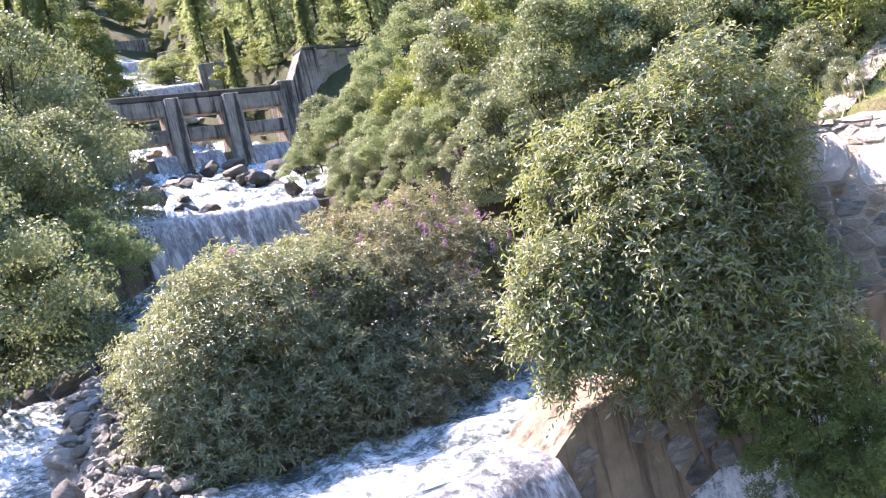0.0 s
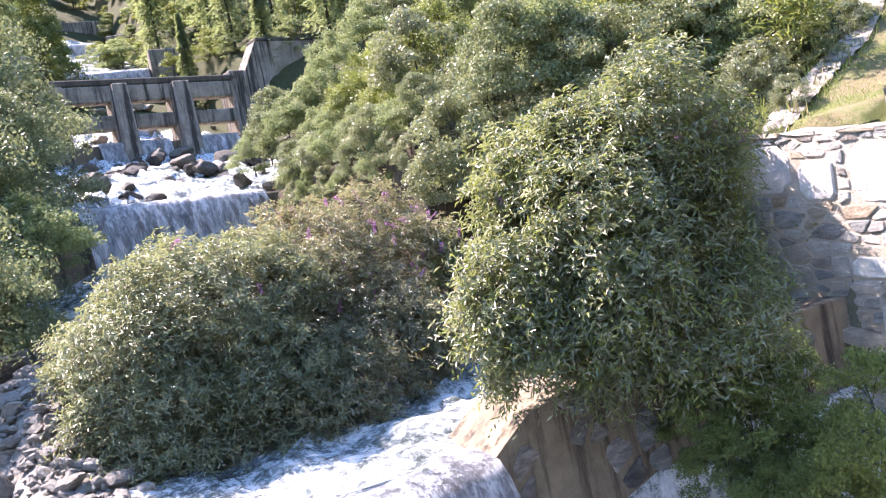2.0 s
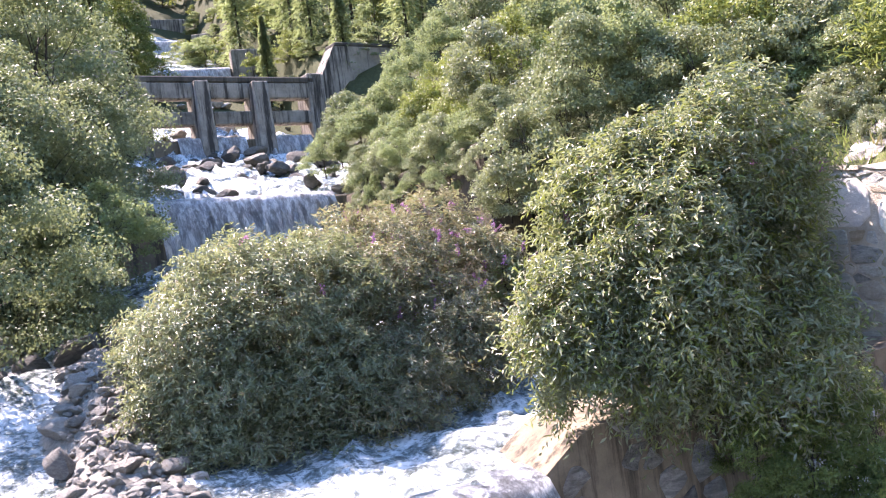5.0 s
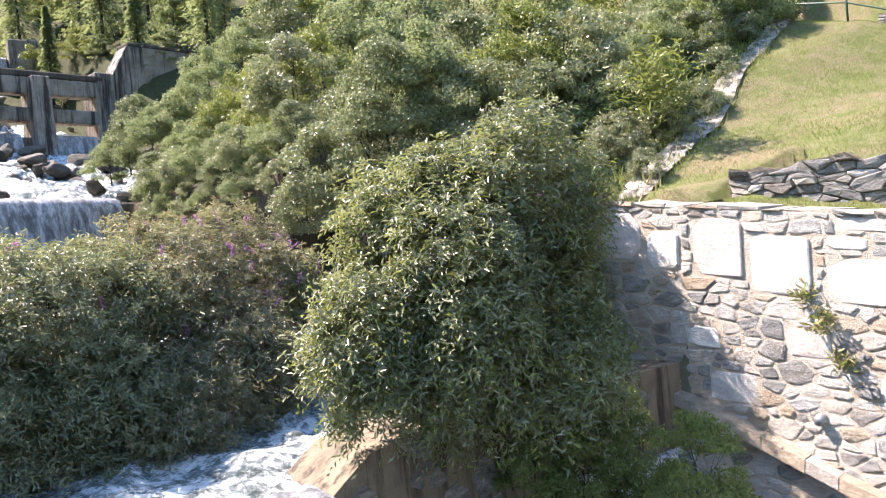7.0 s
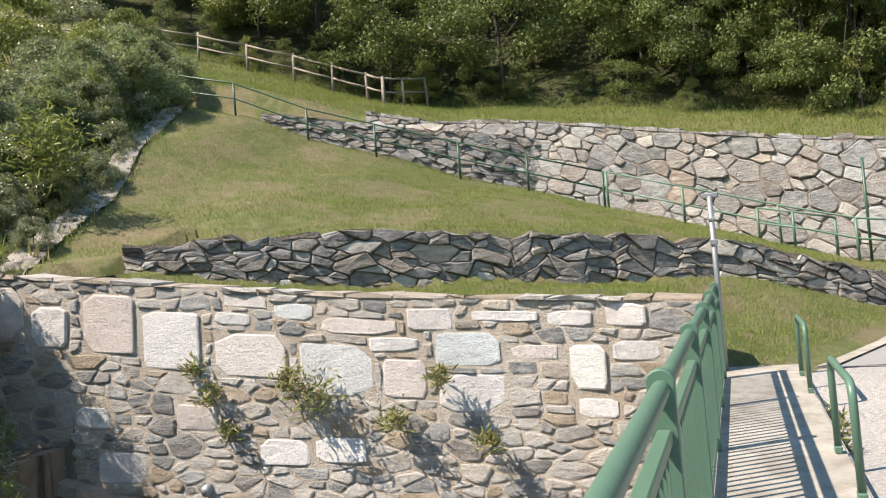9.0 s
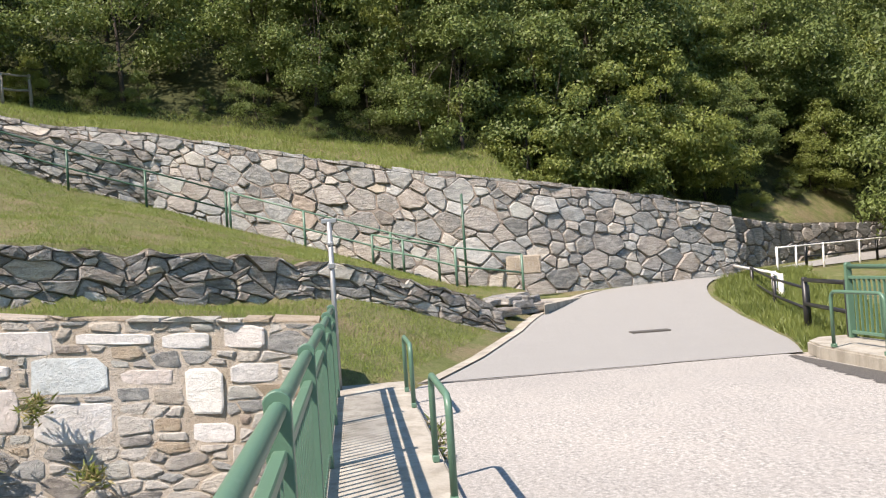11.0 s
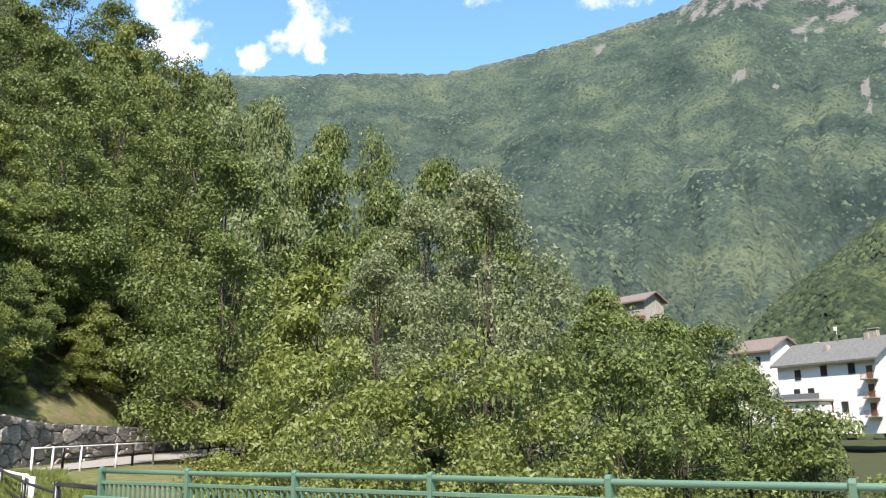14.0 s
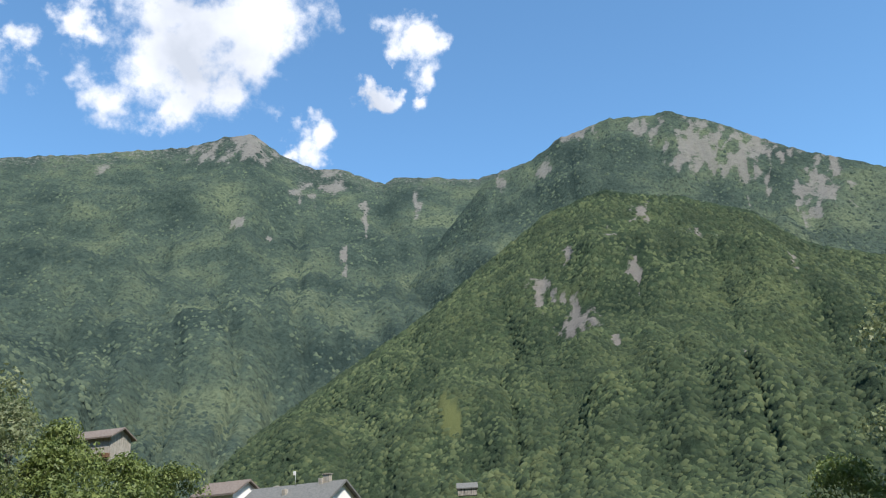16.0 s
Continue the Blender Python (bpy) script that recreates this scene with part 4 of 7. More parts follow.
# ---- bridge ----
def slab(name, outline, z0, z1, mat, label, category, kind="structure", bevel=0.0):
    bm = bmesh.new()
    low = [bm.verts.new((x, y, z0)) for x, y in outline]
    high = [bm.verts.new((x, y, z1)) for x, y in outline]
    bm.faces.new(low[::-1]), bm.faces.new(high)
    n = len(outline)
    for i in range(n):
        bm.faces.new((low[i], low[(i + 1) % n], high[(i + 1) % n], high[i]))
    bm.normal_update()
    if bevel:
        bmesh.ops.bevel(bm, geom=[e for e in bm.edges if all(v.co.z > (z0 + z1) / 2 for v in e.verts)], offset=bevel, segments=2, affect="EDGES")
    me = bpy.data.meshes.new(name)
    bm.to_mesh(me)
    bm.free()
    me.materials.append(mat)
    return thing(name, me, label, category, kind=kind)


slab("bridge_deck", [(-16, -7.25), (11.7, -7.25), (11.7, -0.9), (11.0, -0.6), (11.0, 0.44), (-16, 0.44)], -0.75, -0.016, CONCRETE_OLD, "concrete bridge deck over the stream", "bridge deck")
slab("road", [(-16, -6.15), (11.3, -6.17), (11.62, -6.1), (11.62, -0.9), (10.95, -0.62), (-16, -0.62)], -0.012, 0.0, ASPHALT, "sun-bleached rough asphalt on the bridge", "road")
slab("pavement_upstream", [(-16, -0.6), (10.95, -0.6), (10.95, 0.4), (-16, 0.4)], -0.01, 0.15, CONCRETE, "raised pale concrete pavement beside the railing", "pavement", bevel=0.02)
slab("pavement_downstream", [(-16, -7.2), (11.9, -7.2), (11.9, -6.75), (11.55, -6.4), (10.9, -6.22), (9.5, -6.14), (-16, -6.14)], -0.01, 0.17, CONCRETE, "raised pale concrete pavement with a chipped kerb", "pavement", bevel=0.025)


def strip(name, rows, mat, label, category, lift=0.0, kind="structure"):
    """A sheet between a left and a right line: rows of two points."""
    vs, fs = [], []
    for a, b in rows:
        for q in range(5):
            t = q / 4
            vs.append((a[0] + (b[0] - a[0]) * t, a[1] + (b[1] - a[1]) * t, a[2] + (b[2] - a[2]) * t + lift))
    for i in range(len(rows) - 1):
        for q in range(4):
            k_ = i * 5 + q
            fs.append((k_, k_ + 1, k_ + 6, k_ + 5))
    me = mesh_of(name, vs, fs, mat, True)
    return thing(name, me, label, category, kind=kind)


def soften(rows, n=6):
    """Catmull-Rom between rows of points, to round a course."""
    out = []
    for i in range(len(rows) - 1):
        p0, p1, p2, p3 = rows[max(i - 1, 0)], rows[i], rows[i + 1], rows[min(i + 2, len(rows) - 1)]
        for k_ in range(n):
            t = k_ / n
            out.append(tuple(tuple(0.5 * (2 * b + (c - a) * t + (2 * a - 5 * b + 4 * c - d) * t * t + (3 * b - a - 3 * c + d) * t ** 3)
                                   for a, b, c, d in zip(q0, q1, q2, q3)) for q0, q1, q2, q3 in zip(p0, p1, p2, p3)))
    return out + [rows[-1]]


ROAD_ROWS = [(tuple(a[:2]) + (float(ip(a[0], LANE_Z)),), tuple(b[:2]) + (float(ip(b[0], LANE_Z)),)) for a, b in
             soften([((11.6, -0.92), (11.6, -6.35)), ((13.5, -1.75), (13.5, -7.1)), ((16.5, -3.0), (17.0, -8.0)), ((19.5, -4.3), (20.6, -8.9)), ((22.2, -6.2), (23.0, -10.1)),
                     ((23.7, -9.1), (24.6, -12.0)), ((26.4, -13.4), (26.0, -14.8)), ((32.0, -20.5), (29.6, -21.6)), ((38.0, -31.0), (35.2, -32.0))])]
strip("road_beyond", ROAD_ROWS, ASPHALT_NEW, "smooth grey asphalt lane curving past the high wall", "road", 0.006)
strip("kerb_line", [((a[0], a[1] + 0.1, a[2]), (a[0] + 0.04, a[1] - 0.16, a[2] + 0.012)) for a, b in ROAD_ROWS[:26]], CONCRETE, "pale concrete edge strip along the lane", "kerb", 0.02)
slab("apron", [(19.2, -4.35), (22.6, -4.9), (24.0, -7.6), (22.2, -6.3)], -0.2, float(ip(20.5, LANE_Z)) + 0.12, CONCRETE, "pale concrete apron at the foot of the wall", "pavement")
GUTTER_WIDTH = [(0, 0.12), (3.6, 0.2), (4.4, 0.3), (5.2, 0.5), (6.2, 0.66), (7.4, 0.66), (8.6, 0.52), (9.6, 0.4), (10.6, 0.28), (11.4, 0.1)]
strip("gutter_stain", [((x, -6.12, 0.003), (x, -6.12 + float(ip(x, GUTTER_WIDTH)) * (1 + 0.3 * wob(x, 1.0, 0.0, 3.0) + 0.25 * wob(x, 4.0, 0.0, 9.0)), 0.003)) for x in np.arange(11.4, 0, -0.06)], GUTTER, "dark damp dirt along the kerb", "stain", 0.002)
strip("asphalt_seam", soften([((11.68, -0.8, 0.003), (11.57, -0.8, 0.003)), ((11.53, -1.7, 0.003), (11.47, -1.7, 0.003)), ((11.60, -2.6, 0.003), (11.53, -2.6, 0.003)), ((11.55, -3.6, 0.003), (11.51, -3.6, 0.003)), ((11.67, -4.6, 0.003), (11.62, -4.6, 0.003)), ((11.83, -6.0, 0.003), (11.75, -6.0, 0.003))]), SEAM, "dark seam between old and new asphalt", "seam", 0.008)


# ---- railings ----
def rail_post(me_name, h):
    """Flat post with a rounded head and an eye for the top rail."""
    bm = bmesh.new()
    pts = [(-0.045, 0), (0.045, 0), (0.045, h - 0.03)] + [(0.05 * math.cos(a), h - 0.03 + 0.05 * math.sin(a)) for a in np.linspace(0.3, math.pi - 0.3, 7)] + [(-0.045, h - 0.03)]
    fr = [bm.verts.new((-0.028, y, z)) for y, z in pts]
    bk = [bm.verts.new((0.028, y, z)) for y, z in pts]
    bm.faces.new(fr), bm.faces.new(bk[::-1])
    for i in range(len(pts)):
        bm.faces.new((fr[i - 1], fr[i], bk[i], bk[i - 1]))
    bmesh.ops.recalc_face_normals(bm, faces=bm.faces[:])
    bmesh.ops.bevel(bm, geom=bm.edges[:], offset=0.004, segments=1, affect="EDGES")
    me = bpy.data.meshes.new(me_name)
    bm.to_mesh(me)
    bm.free()
    me.materials.append(GREEN_PAINT)
    return me


def bar_mesh():
    """Flat upright with a bent head."""
    vs, fs = [], []
    prof = [(0.0, 0.0), (0.62, 0.0), (0.7, 0.012), (0.76, 0.04), (0.79, 0.075)]
    for z, o in prof:
        for dx, dy in ((-0.009, -0.016), (0.009, -0.016), (0.009, 0.016), (-0.009, 0.016)):
            vs.append((dx + o * 0.35, dy, z))
    for i in range(len(prof) - 1):
        for j in range(4):
            a, b = i * 4 + j, i * 4 + (j + 1) % 4
            fs.append((a, b, b + 4, a + 4))
    fs += [(3, 2, 1, 0), (16, 17, 18, 19)]
    return mesh_of("bar", vs, fs, GREEN_PAINT)


POST, BAR = rail_post("post", 1.06), bar_mesh()


def railing(name, x0, x1, y, z, posts, label):
    rail = thing(name, None, label, "railing", at=(x0, y, z))
    for x in posts:
        p = part("post", POST, rail, at=(x - x0, 0, 0))
    length = x1 - x0
    part("top_rail", tube_mesh("top_rail", [(q * length / 12, 0.0, 1.015 + 0.004 * math.sin(q * 1.7)) for q in range(13)], 0.032, GREEN_PAINT, 10), rail)
    for nm, h in (("middle_rail", 0.86), ("bottom_rail", 0.08)):
        bm = box(length, 0.05, 0.045, 0.006)
        part(nm, bm, rail, at=(length / 2, 0, h - 0.02), mat=GREEN_PAINT)
    x = 0.09
    while x < length - 0.04:
        if min(abs(x - (p - x0)) for p in posts) > 0.05:
            part("bar", BAR, rail, at=(x, 0, 0.085))
        x += 0.113
    return rail


railing("bridge_railing", -7.8, 10.0, 0.27, 0.15, [10.0 - 1.79 * i for i in range(10)], "green painted steel railing with close upright bars along the bridge")
railing("bridge_railing", -6.5, 11.52, -7.05, 0.17, [11.48 - 1.99 * i for i in range(10)], "green painted steel railing with close upright bars before bushes")


def hoop(at, length=1.16, h=0.65):
    r = 0.11
    pts = [(0, 0, 0), (0, 0, h - r)] + [(r - r * math.cos(a), 0, h - r + r * math.sin(a)) for a in np.linspace(0.3, math.pi / 2, 5)]
    pts += [(length - r + r * math.sin(a), 0, h - r + r * math.cos(a)) for a in np.linspace(0, math.pi / 2 - 0.3, 5)] + [(length, 0, h - r), (length, 0, 0)]
    ob = thing("hoop_barrier", None, "green painted tubular steel hoop bolted to the kerb", "barrier", "hoops along the kerbs", at=at)
    part("bow", tube_mesh("bow", pts, 0.024, GREEN_PAINT, 10), ob)
    for x in (0, length):
        bm = box(0.09, 0.05, 0.05, 0.006)
        part("foot_clamp", bm, ob, at=(x, -0.0, 0.001), mat=GREEN_PAINT)
    return ob


for at in ((8.82, -0.55, 0.15), (5.15, -0.53, 0.15), (1.3, -0.53, 0.15)):
    hoop(at)
for at, ln, hh in (((5.66, -6.105, 0.08), 1.16, 0.8), ((9.46, -6.24, 0.17), 1.14, 0.74), ((1.5, -6.105, 0.08), 1.16, 0.8)):
    hoop(at, ln, hh)

pole = thing("marker_pole", None, "thin grey steel pole with a clamp and a small sign head", "pole", at=(10.6, 0.24, 0.15))
part("shaft", tube_mesh("shaft", [(0, 0, 0), (0, 0, 2.08)], 0.032, STEEL, 10), pole)
part("clamp", box(0.09, 0.09, 0.07, 0.01), pole, at=(0, 0, 1.5), mat=STEEL)
part("sign_head", box(0.05, 0.2, 0.06, 0.01), pole, "small dark sign head", at=(0, 0, 2.06), mat=STEEL)
part("cap", box(0.08, 0.08, 0.05, 0.012), pole, at=(0, 0, 1.78), mat=STEEL)

# sloping ledge on the bank wall
ledge_place, _ = path_place(W1_PATH, lambda s: -2.6, w1_top, 0.3, -1.0)
ledge = thing("wall_ledge", None, "sloping ledge of tan stones across the bank wall", "ledge", kind="structure")
ledge_rnd = random.Random(4)
s_ = 10.6
while s_ > 3.2:
    w_ = ledge_rnd.uniform(0.35, 0.8)
    vs = []
    for a_ in (s_, s_ - w_ + 0.015):
        z_ = -0.5 + (a_ - 10.4) * 0.36
        for dz, o_ in ((0.0, 0.0), (0.0, 0.24), (0.17, 0.22), (0.2, 0.0)):
            q = ledge_place(a_, 0.5, o_ - 0.02 + 0.08 * (1 - dz))
            vs.append((q[0], q[1], z_ + dz + ledge_rnd.uniform(-0.015, 0.015)))
    part("ledge_stone", mesh_of("ledge_stone", vs, [(0, 1, 2, 3), (7, 6, 5, 4), (0, 4, 5, 1), (1, 5, 6, 2), (2, 6, 7, 3), (3, 7, 4, 0)], ledge_rnd.choice((STONE_TAN, STONE_PALE, STONE_TAN))), ledge)
    s_ -= w_

# ---- stream, weirs and check dam ----
def water_sheet(name, xs, ys, lift, label, amp=0.07, step=0.0, mat=None):
    vs, fs = [], []
    for y in ys:
        for x in xs:
            z = float(ip(along(x, y), BED)) + lift
            q = y / 1.9 + 0.9 * wob(x, y, 3.0, 0.8)
            z += step * ((q - math.floor(q)) ** 5 - 0.3)
            vs.append((x, y, z + amp * (wob(x, y, 1.0, 1.6) + 0.6 * wob(x, y, 4.0, 4.0))))
    n = len(xs)
    for j in range(len(ys) - 1):
        for i in range(n - 1):
            a = j * n + i
            fs.append((a, a + 1, a + n + 1, a + n))
    return thing(name, mesh_of(name, vs, fs, mat or WATER, True), label, "water", kind="structure")


def fall_sheet(name, a, b, z_top, z_low, reach, label, lip=0.9):
    """Water over a crest from a to b: a flat run-up, a rounded lip, then a falling curtain."""
    a, b = Vector((*a, 0)), Vector((*b, 0))
    d = (b - a).normalized()
    n = Vector((d.y, -d.x, 0))
    if n.y > 0:
        n = -n
    length = (b - a).length
    nu, vs, fs = max(12, int(length / 0.1)), [], []
    prof = [(-lip, 0.05), (-lip * 0.5, 0.04), (-0.1, 0.02)] + [(reach * t, -(z_top - z_low) * t * t) for t in (0.15, 0.28, 0.4, 0.5, 0.62, 0.75, 0.88, 1.0)]
    for i in range(nu + 1):
        u = i / nu
        ripple = 0.10 * wob(u * length, 2.0, 0.0, 2.6) + 0.05 * wob(u * length, 7.0, 0.0, 9.0)
        for o, z in prof:
            p = a + d * (u * length) + n * (o + (ripple * max(o, 0) / max(reach, 0.1) * 2.2 if o > 0 else 0))
            vs.append((p.x, p.y, z_top + z + (0.05 * wob(p.x, p.y, 5, 3) if o < 0 else 0)))
    m = len(prof)
    for i in range(nu):
        for j in range(m - 1):
            k_ = i * m + j
            fs.append((k_, k_ + 1, k_ + m + 1, k_ + m))
    return thing(name, mesh_of(name, vs, fs, FALL, True), label, "waterfall", kind="structure")


water_sheet("water_pool", np.arange(-7, 8.01, 0.22), np.concatenate([np.arange(6.6, 15, 0.2), np.arange(15, 28.2, 0.3)]), 0.3, "foaming mountain stream between boulders", 0.09, 0.2, WATER_POOL)
water_sheet("water_upper", np.arange(-2.2, 9.3, 0.25), np.arange(25.8, 49, 0.22), 0.25, "white rapids below the slit dam", 0.15, 0.45)
water_sheet("water_top", np.arange(0.2, 7.0, 0.6), np.arange(66, 95, 0.9), 0.3, "shallow stream above the dam", 0.1)
water_sheet("water_low", np.arange(-9, 10.2, 0.5), np.arange(-40, 9.6, 0.6), 0.35, "foaming stream under the bridge", 0.1, 0.0, WATER_POOL)
fall_sheet("waterfall_near", (3.72, 9.12), (-3.0, 6.57), -0.98, -4.4, 0.9, "white water sliding over the weir crest", 0.35)
fall_sheet("waterfall_weir", (-0.35, 25.45), (5.3, 27.95), 4.28, 1.7, 0.75, "broad curtain of white water over a weir")
fall_sheet("waterfall_sill", (1.0, 43.6), (4.4, 44.6), 9.15, 7.5, 0.6, "short fall between the dam piers")
fall_sheet("waterfall_sill", (5.6, 44.9), (8.0, 45.6), 9.15, 7.6, 0.5, "short fall between the dam piers")
fall_sheet("waterfall_upper", (1.2, 65.0), (6.0, 65.3), 18.0, 15.8, 0.7, "white fall over an upper weir")
fall_sheet("waterfall_top", (-0.3, 90.0), (4.0, 90.3), 27.3, 24.5, 0.7, "thin white fall at the topmost weir")


def block(name, a, b, thick, z0, z1, mat, parent=None, label="", category="", bevel=0.06, kind=""):
    """A straight wall body from a to b (its downstream face), going back by thick."""
    a, b = Vector((*a, 0)), Vector((*b, 0))
    d = b - a
    bm = box(d.length, thick, z1 - z0, bevel)
    m = Matrix.Translation(((a + b) / 2).to_tuple()[:2] + (z0,)) @ Matrix.Rotation(math.atan2(d.y, d.x), 4, "Z") @ Matrix.Translation((0, thick / 2, 0))
    for v in bm.verts:
        v.co = m @ v.co
    if parent:
        return part(name, bm, parent, label, mat=mat)
    me = bpy.data.meshes.new(name)
    bm.to_mesh(me)
    bm.free()
    me.materials.append(mat)
    return thing(name, me, label, category, kind=kind)


block("weir_near", (-3.4, 6.36), (3.72, 9.06), 1.0, -5.2, -1.12, CONCRETE_WET, label="concrete weir body under the water", category="weir", kind="structure")
block("weir_middle", (-2.6, 24.4), (6.6, 28.45), 1.4, 0.5, 4.16, CONCRETE_DARK, label="dark wet concrete weir under the curtain of water", category="weir", kind="structure")
block("weir_upper", (0.6, 64.9), (8.5, 65.3), 1.5, 12, 17.85, CONCRETE_OLD, label="upper concrete weir", category="weir", kind="structure")
block("weir_wing", (6.2, 64.8), (9.4, 65.0), 1.0, 14, 19.2, CONCRETE_OLD, label="raised wing of the upper weir", category="weir", kind="structure")
block("weir_top", (-2.0, 90.2), (7.0, 90.6), 1.5, 22, 27.1, CONCRETE_OLD, label="topmost concrete weir", category="weir", kind="structure")
block("weir_back", (0.2, 100.0), (4.9, 100.3), 1.2, 26, 32.6, CONCRETE_OLD, label="grey concrete weir wall up the cascade", category="weir", kind="structure")
block("weir_flank", (4.7, 87.0), (8.3, 86.2), 1.0, 22, 26.9, CONCRETE_OLD, label="grey flank wall beside the topmost weir", category="weir", kind="structure")
block("weir_head", (-1.0, 112.0), (4.6, 112.4), 1.2, 30, 38.2, CONCRETE_OLD, label="high concrete weir at the head of the cascade", category="weir", kind="structure")

DAM_A, DAM_K = Vector((0.0, 43.6, 0)), 0.3


def on_dam(x):
    return (x, 43.6 + DAM_K * x)


dam = thing("slit_dam", None, "weathered concrete slit dam with piers and beams across the stream", "dam", at=(0, 0, 0))
block("cap_beam", on_dam(-1.0), on_dam(8.7), 1.0, 12.05, 12.38, CONCRETE_BLACK, dam)
block("upper_beam", on_dam(-0.4), on_dam(8.3), 0.7, 11.2, 12.04, CONCRETE_OLD, dam)
block("lower_beam", on_dam(-0.4), on_dam(8.3), 0.7, 9.85, 10.55, CONCRETE_OLD, dam)
block("sill", on_dam(-0.6), on_dam(8.6), 1.6, 6.0, 9.08, CONCRETE_DARK, dam)
for xp, wp in ((2.35, 0.75), (5.35, 0.85)):
    bm = box(wp, 1.5, 4.72, 0.05)
    for v in bm.verts:
        if v.co.z < 1 and v.co.y < 0:
            v.co.y -= 0.3
            v.co.x *= 1.08
    px, py = on_dam(xp)
    part("pier", bm, dam, at=Matrix.Translation((px, py + 0.2, 7.3)) @ Matrix.Rotation(math.atan(DAM_K), 4, "Z"), mat=CONCRETE_OLD)
block("left_wing", on_dam(-3.2), on_dam(0.0), 1.4, 7, 12.1, CONCRETE_OLD, dam)
block("left_shoulder", on_dam(-4.2), on_dam(-1.2), 1.6, 9, 13.6, CONCRETE_OLD, dam)
block("right_pier", on_dam(8.3), on_dam(9.3), 1.6, 6.5, 12.6, CONCRETE_OLD, dam)
bm = bmesh.new()
prof = [(9.2, 7.0), (16.5, 7.0), (16.5, 14.15), (10.1, 14.15), (9.2, 12.5)]
fr = [bm.verts.new((x, 43.6 + DAM_K * x - 0.05, z)) for x, z in prof]
bk = [bm.verts.new((x - 0.3, 44.8 + DAM_K * x, z)) for x, z in prof]
bm.faces.new(fr), bm.faces.new(bk[::-1])
for i in range(5):
    bm.faces.new((fr[i - 1], fr[i], bk[i], bk[i - 1]))
bmesh.ops.recalc_face_normals(bm, faces=bm.faces[:])
part("stepped_wing", bm, dam, mat=CONCRETE_OLD)
block("wing_cap", on_dam(10.2), on_dam(16.4), 1.25, 14.16, 14.4, CONCRETE_BLACK, dam)

# concrete wing of the near weir, with stones set in it
WING = [(3.75, 9.05), (6.5, 9.2), (9.95, 9.3)]
stone_wall("weir_abutment", WING, lambda s: -5.0, lambda s: float(ip(s, [(0, -1.05), (0.5, -0.68), (0.9, -0.58), (6.2, -0.4)])), 1.4, [], (0.1, 0.26, 0.9, 0.12, 0.25), [STONE_WET, STONE_GREY, STONE_WET, STONE_GREY], CONCRETE_TAN, 16,
           "stained concrete abutment wall set with dark stones beside the weir", 0.02, 0.04, 0.1, 1.0, None, 0.06, 0.4)


# ---- boulders ----
def boulder_mesh(seed, flat, mat, fine=3):
    rb = random.Random(seed * 13 + 5)
    bm = bmesh.new()
    bmesh.ops.create_icosphere(bm, subdivisions=fine, radius=1.0)
    o = Vector((seed * 7.3, seed * 3.1, seed * 1.7))
    cuts = [(Vector((rb.gauss(0, 1), rb.gauss(0, 1), rb.gauss(0, 1))).normalized(), rb.uniform(0.5, 0.8)) for _ in range(11)]
    for v in bm.verts:
        d = v.co.normalized()
        q = d * (1 + 0.3 * noise.noise(d * 1.1 + o) + 0.07 * noise.noise(d * 3.3 + o))
        for ax, lim in cuts:
            over = q.dot(ax) - lim
            if over > 0:
                q = q - ax * over * 0.97
        v.co = Vector((q.x * 1.15, q.y * 0.85, q.z * flat))
    me = bpy.data.meshes.new("boulder")
    bm.to_mesh(me)
    bm.free()
    me.materials.append(mat)
    me.polygons.foreach_set("use_smooth", [True] * len(me.polygons))
    me.set_sharp_from_angle(angle=0.5)
    return me


BOULDERS = [boulder_mesh(i, f, STONE_WET) for i, f in enumerate((0.6, 0.75, 0.55, 0.8, 0.65))]
PALE = [boulder_mesh(i + 9, f, STONE_BOULDER_PALE) for i, f in enumerate((0.5, 0.65, 0.4, 0.6, 0.5))]
DARK = [boulder_mesh(i + 20, f, STONE_DAMP) for i, f in enumerate((0.6, 0.75, 0.55, 0.7, 0.65))]
rock_rnd = random.Random(5)


def boulders(n, xa, xb, ya, yb, r0, r1, label, sink=0.25, keep=None, kinds=BOULDERS):
    made = 0
    tries = 0
    while made < n and tries < 4000:
        tries += 1
        x, y = rock_rnd.uniform(xa, xb), rock_rnd.uniform(ya, yb)
        if keep and not keep(x, y):
            continue
        r = r0 * (r1 / r0) ** (rock_rnd.random() ** 1.8)
        z = float(land(x, y)[0]) + r * (0.6 - sink)
        ob = thing("boulder", kinds[rock_rnd.randrange(5)], label, "boulder", "boulders in the stream")
        ob.matrix_world = Matrix.Translation((x, y, z)) @ Euler((rock_rnd.uniform(-0.3, 0.3), rock_rnd.uniform(-0.3, 0.3), rock_rnd.uniform(0, 6.3))).to_matrix().to_4x4() @ Matrix.Diagonal((r, r, r, 1))
        made += 1


boulders(60, -3.0, 0.9, 10.8, 17.8, 0.14, 0.3, "pale angular stone on the gravel bar", 0.15, lambda x, y: abs(x + 0.85 + (y - 12.6) * 0.12) < 0.95 - 0.05 * abs(y - 13.5), PALE)


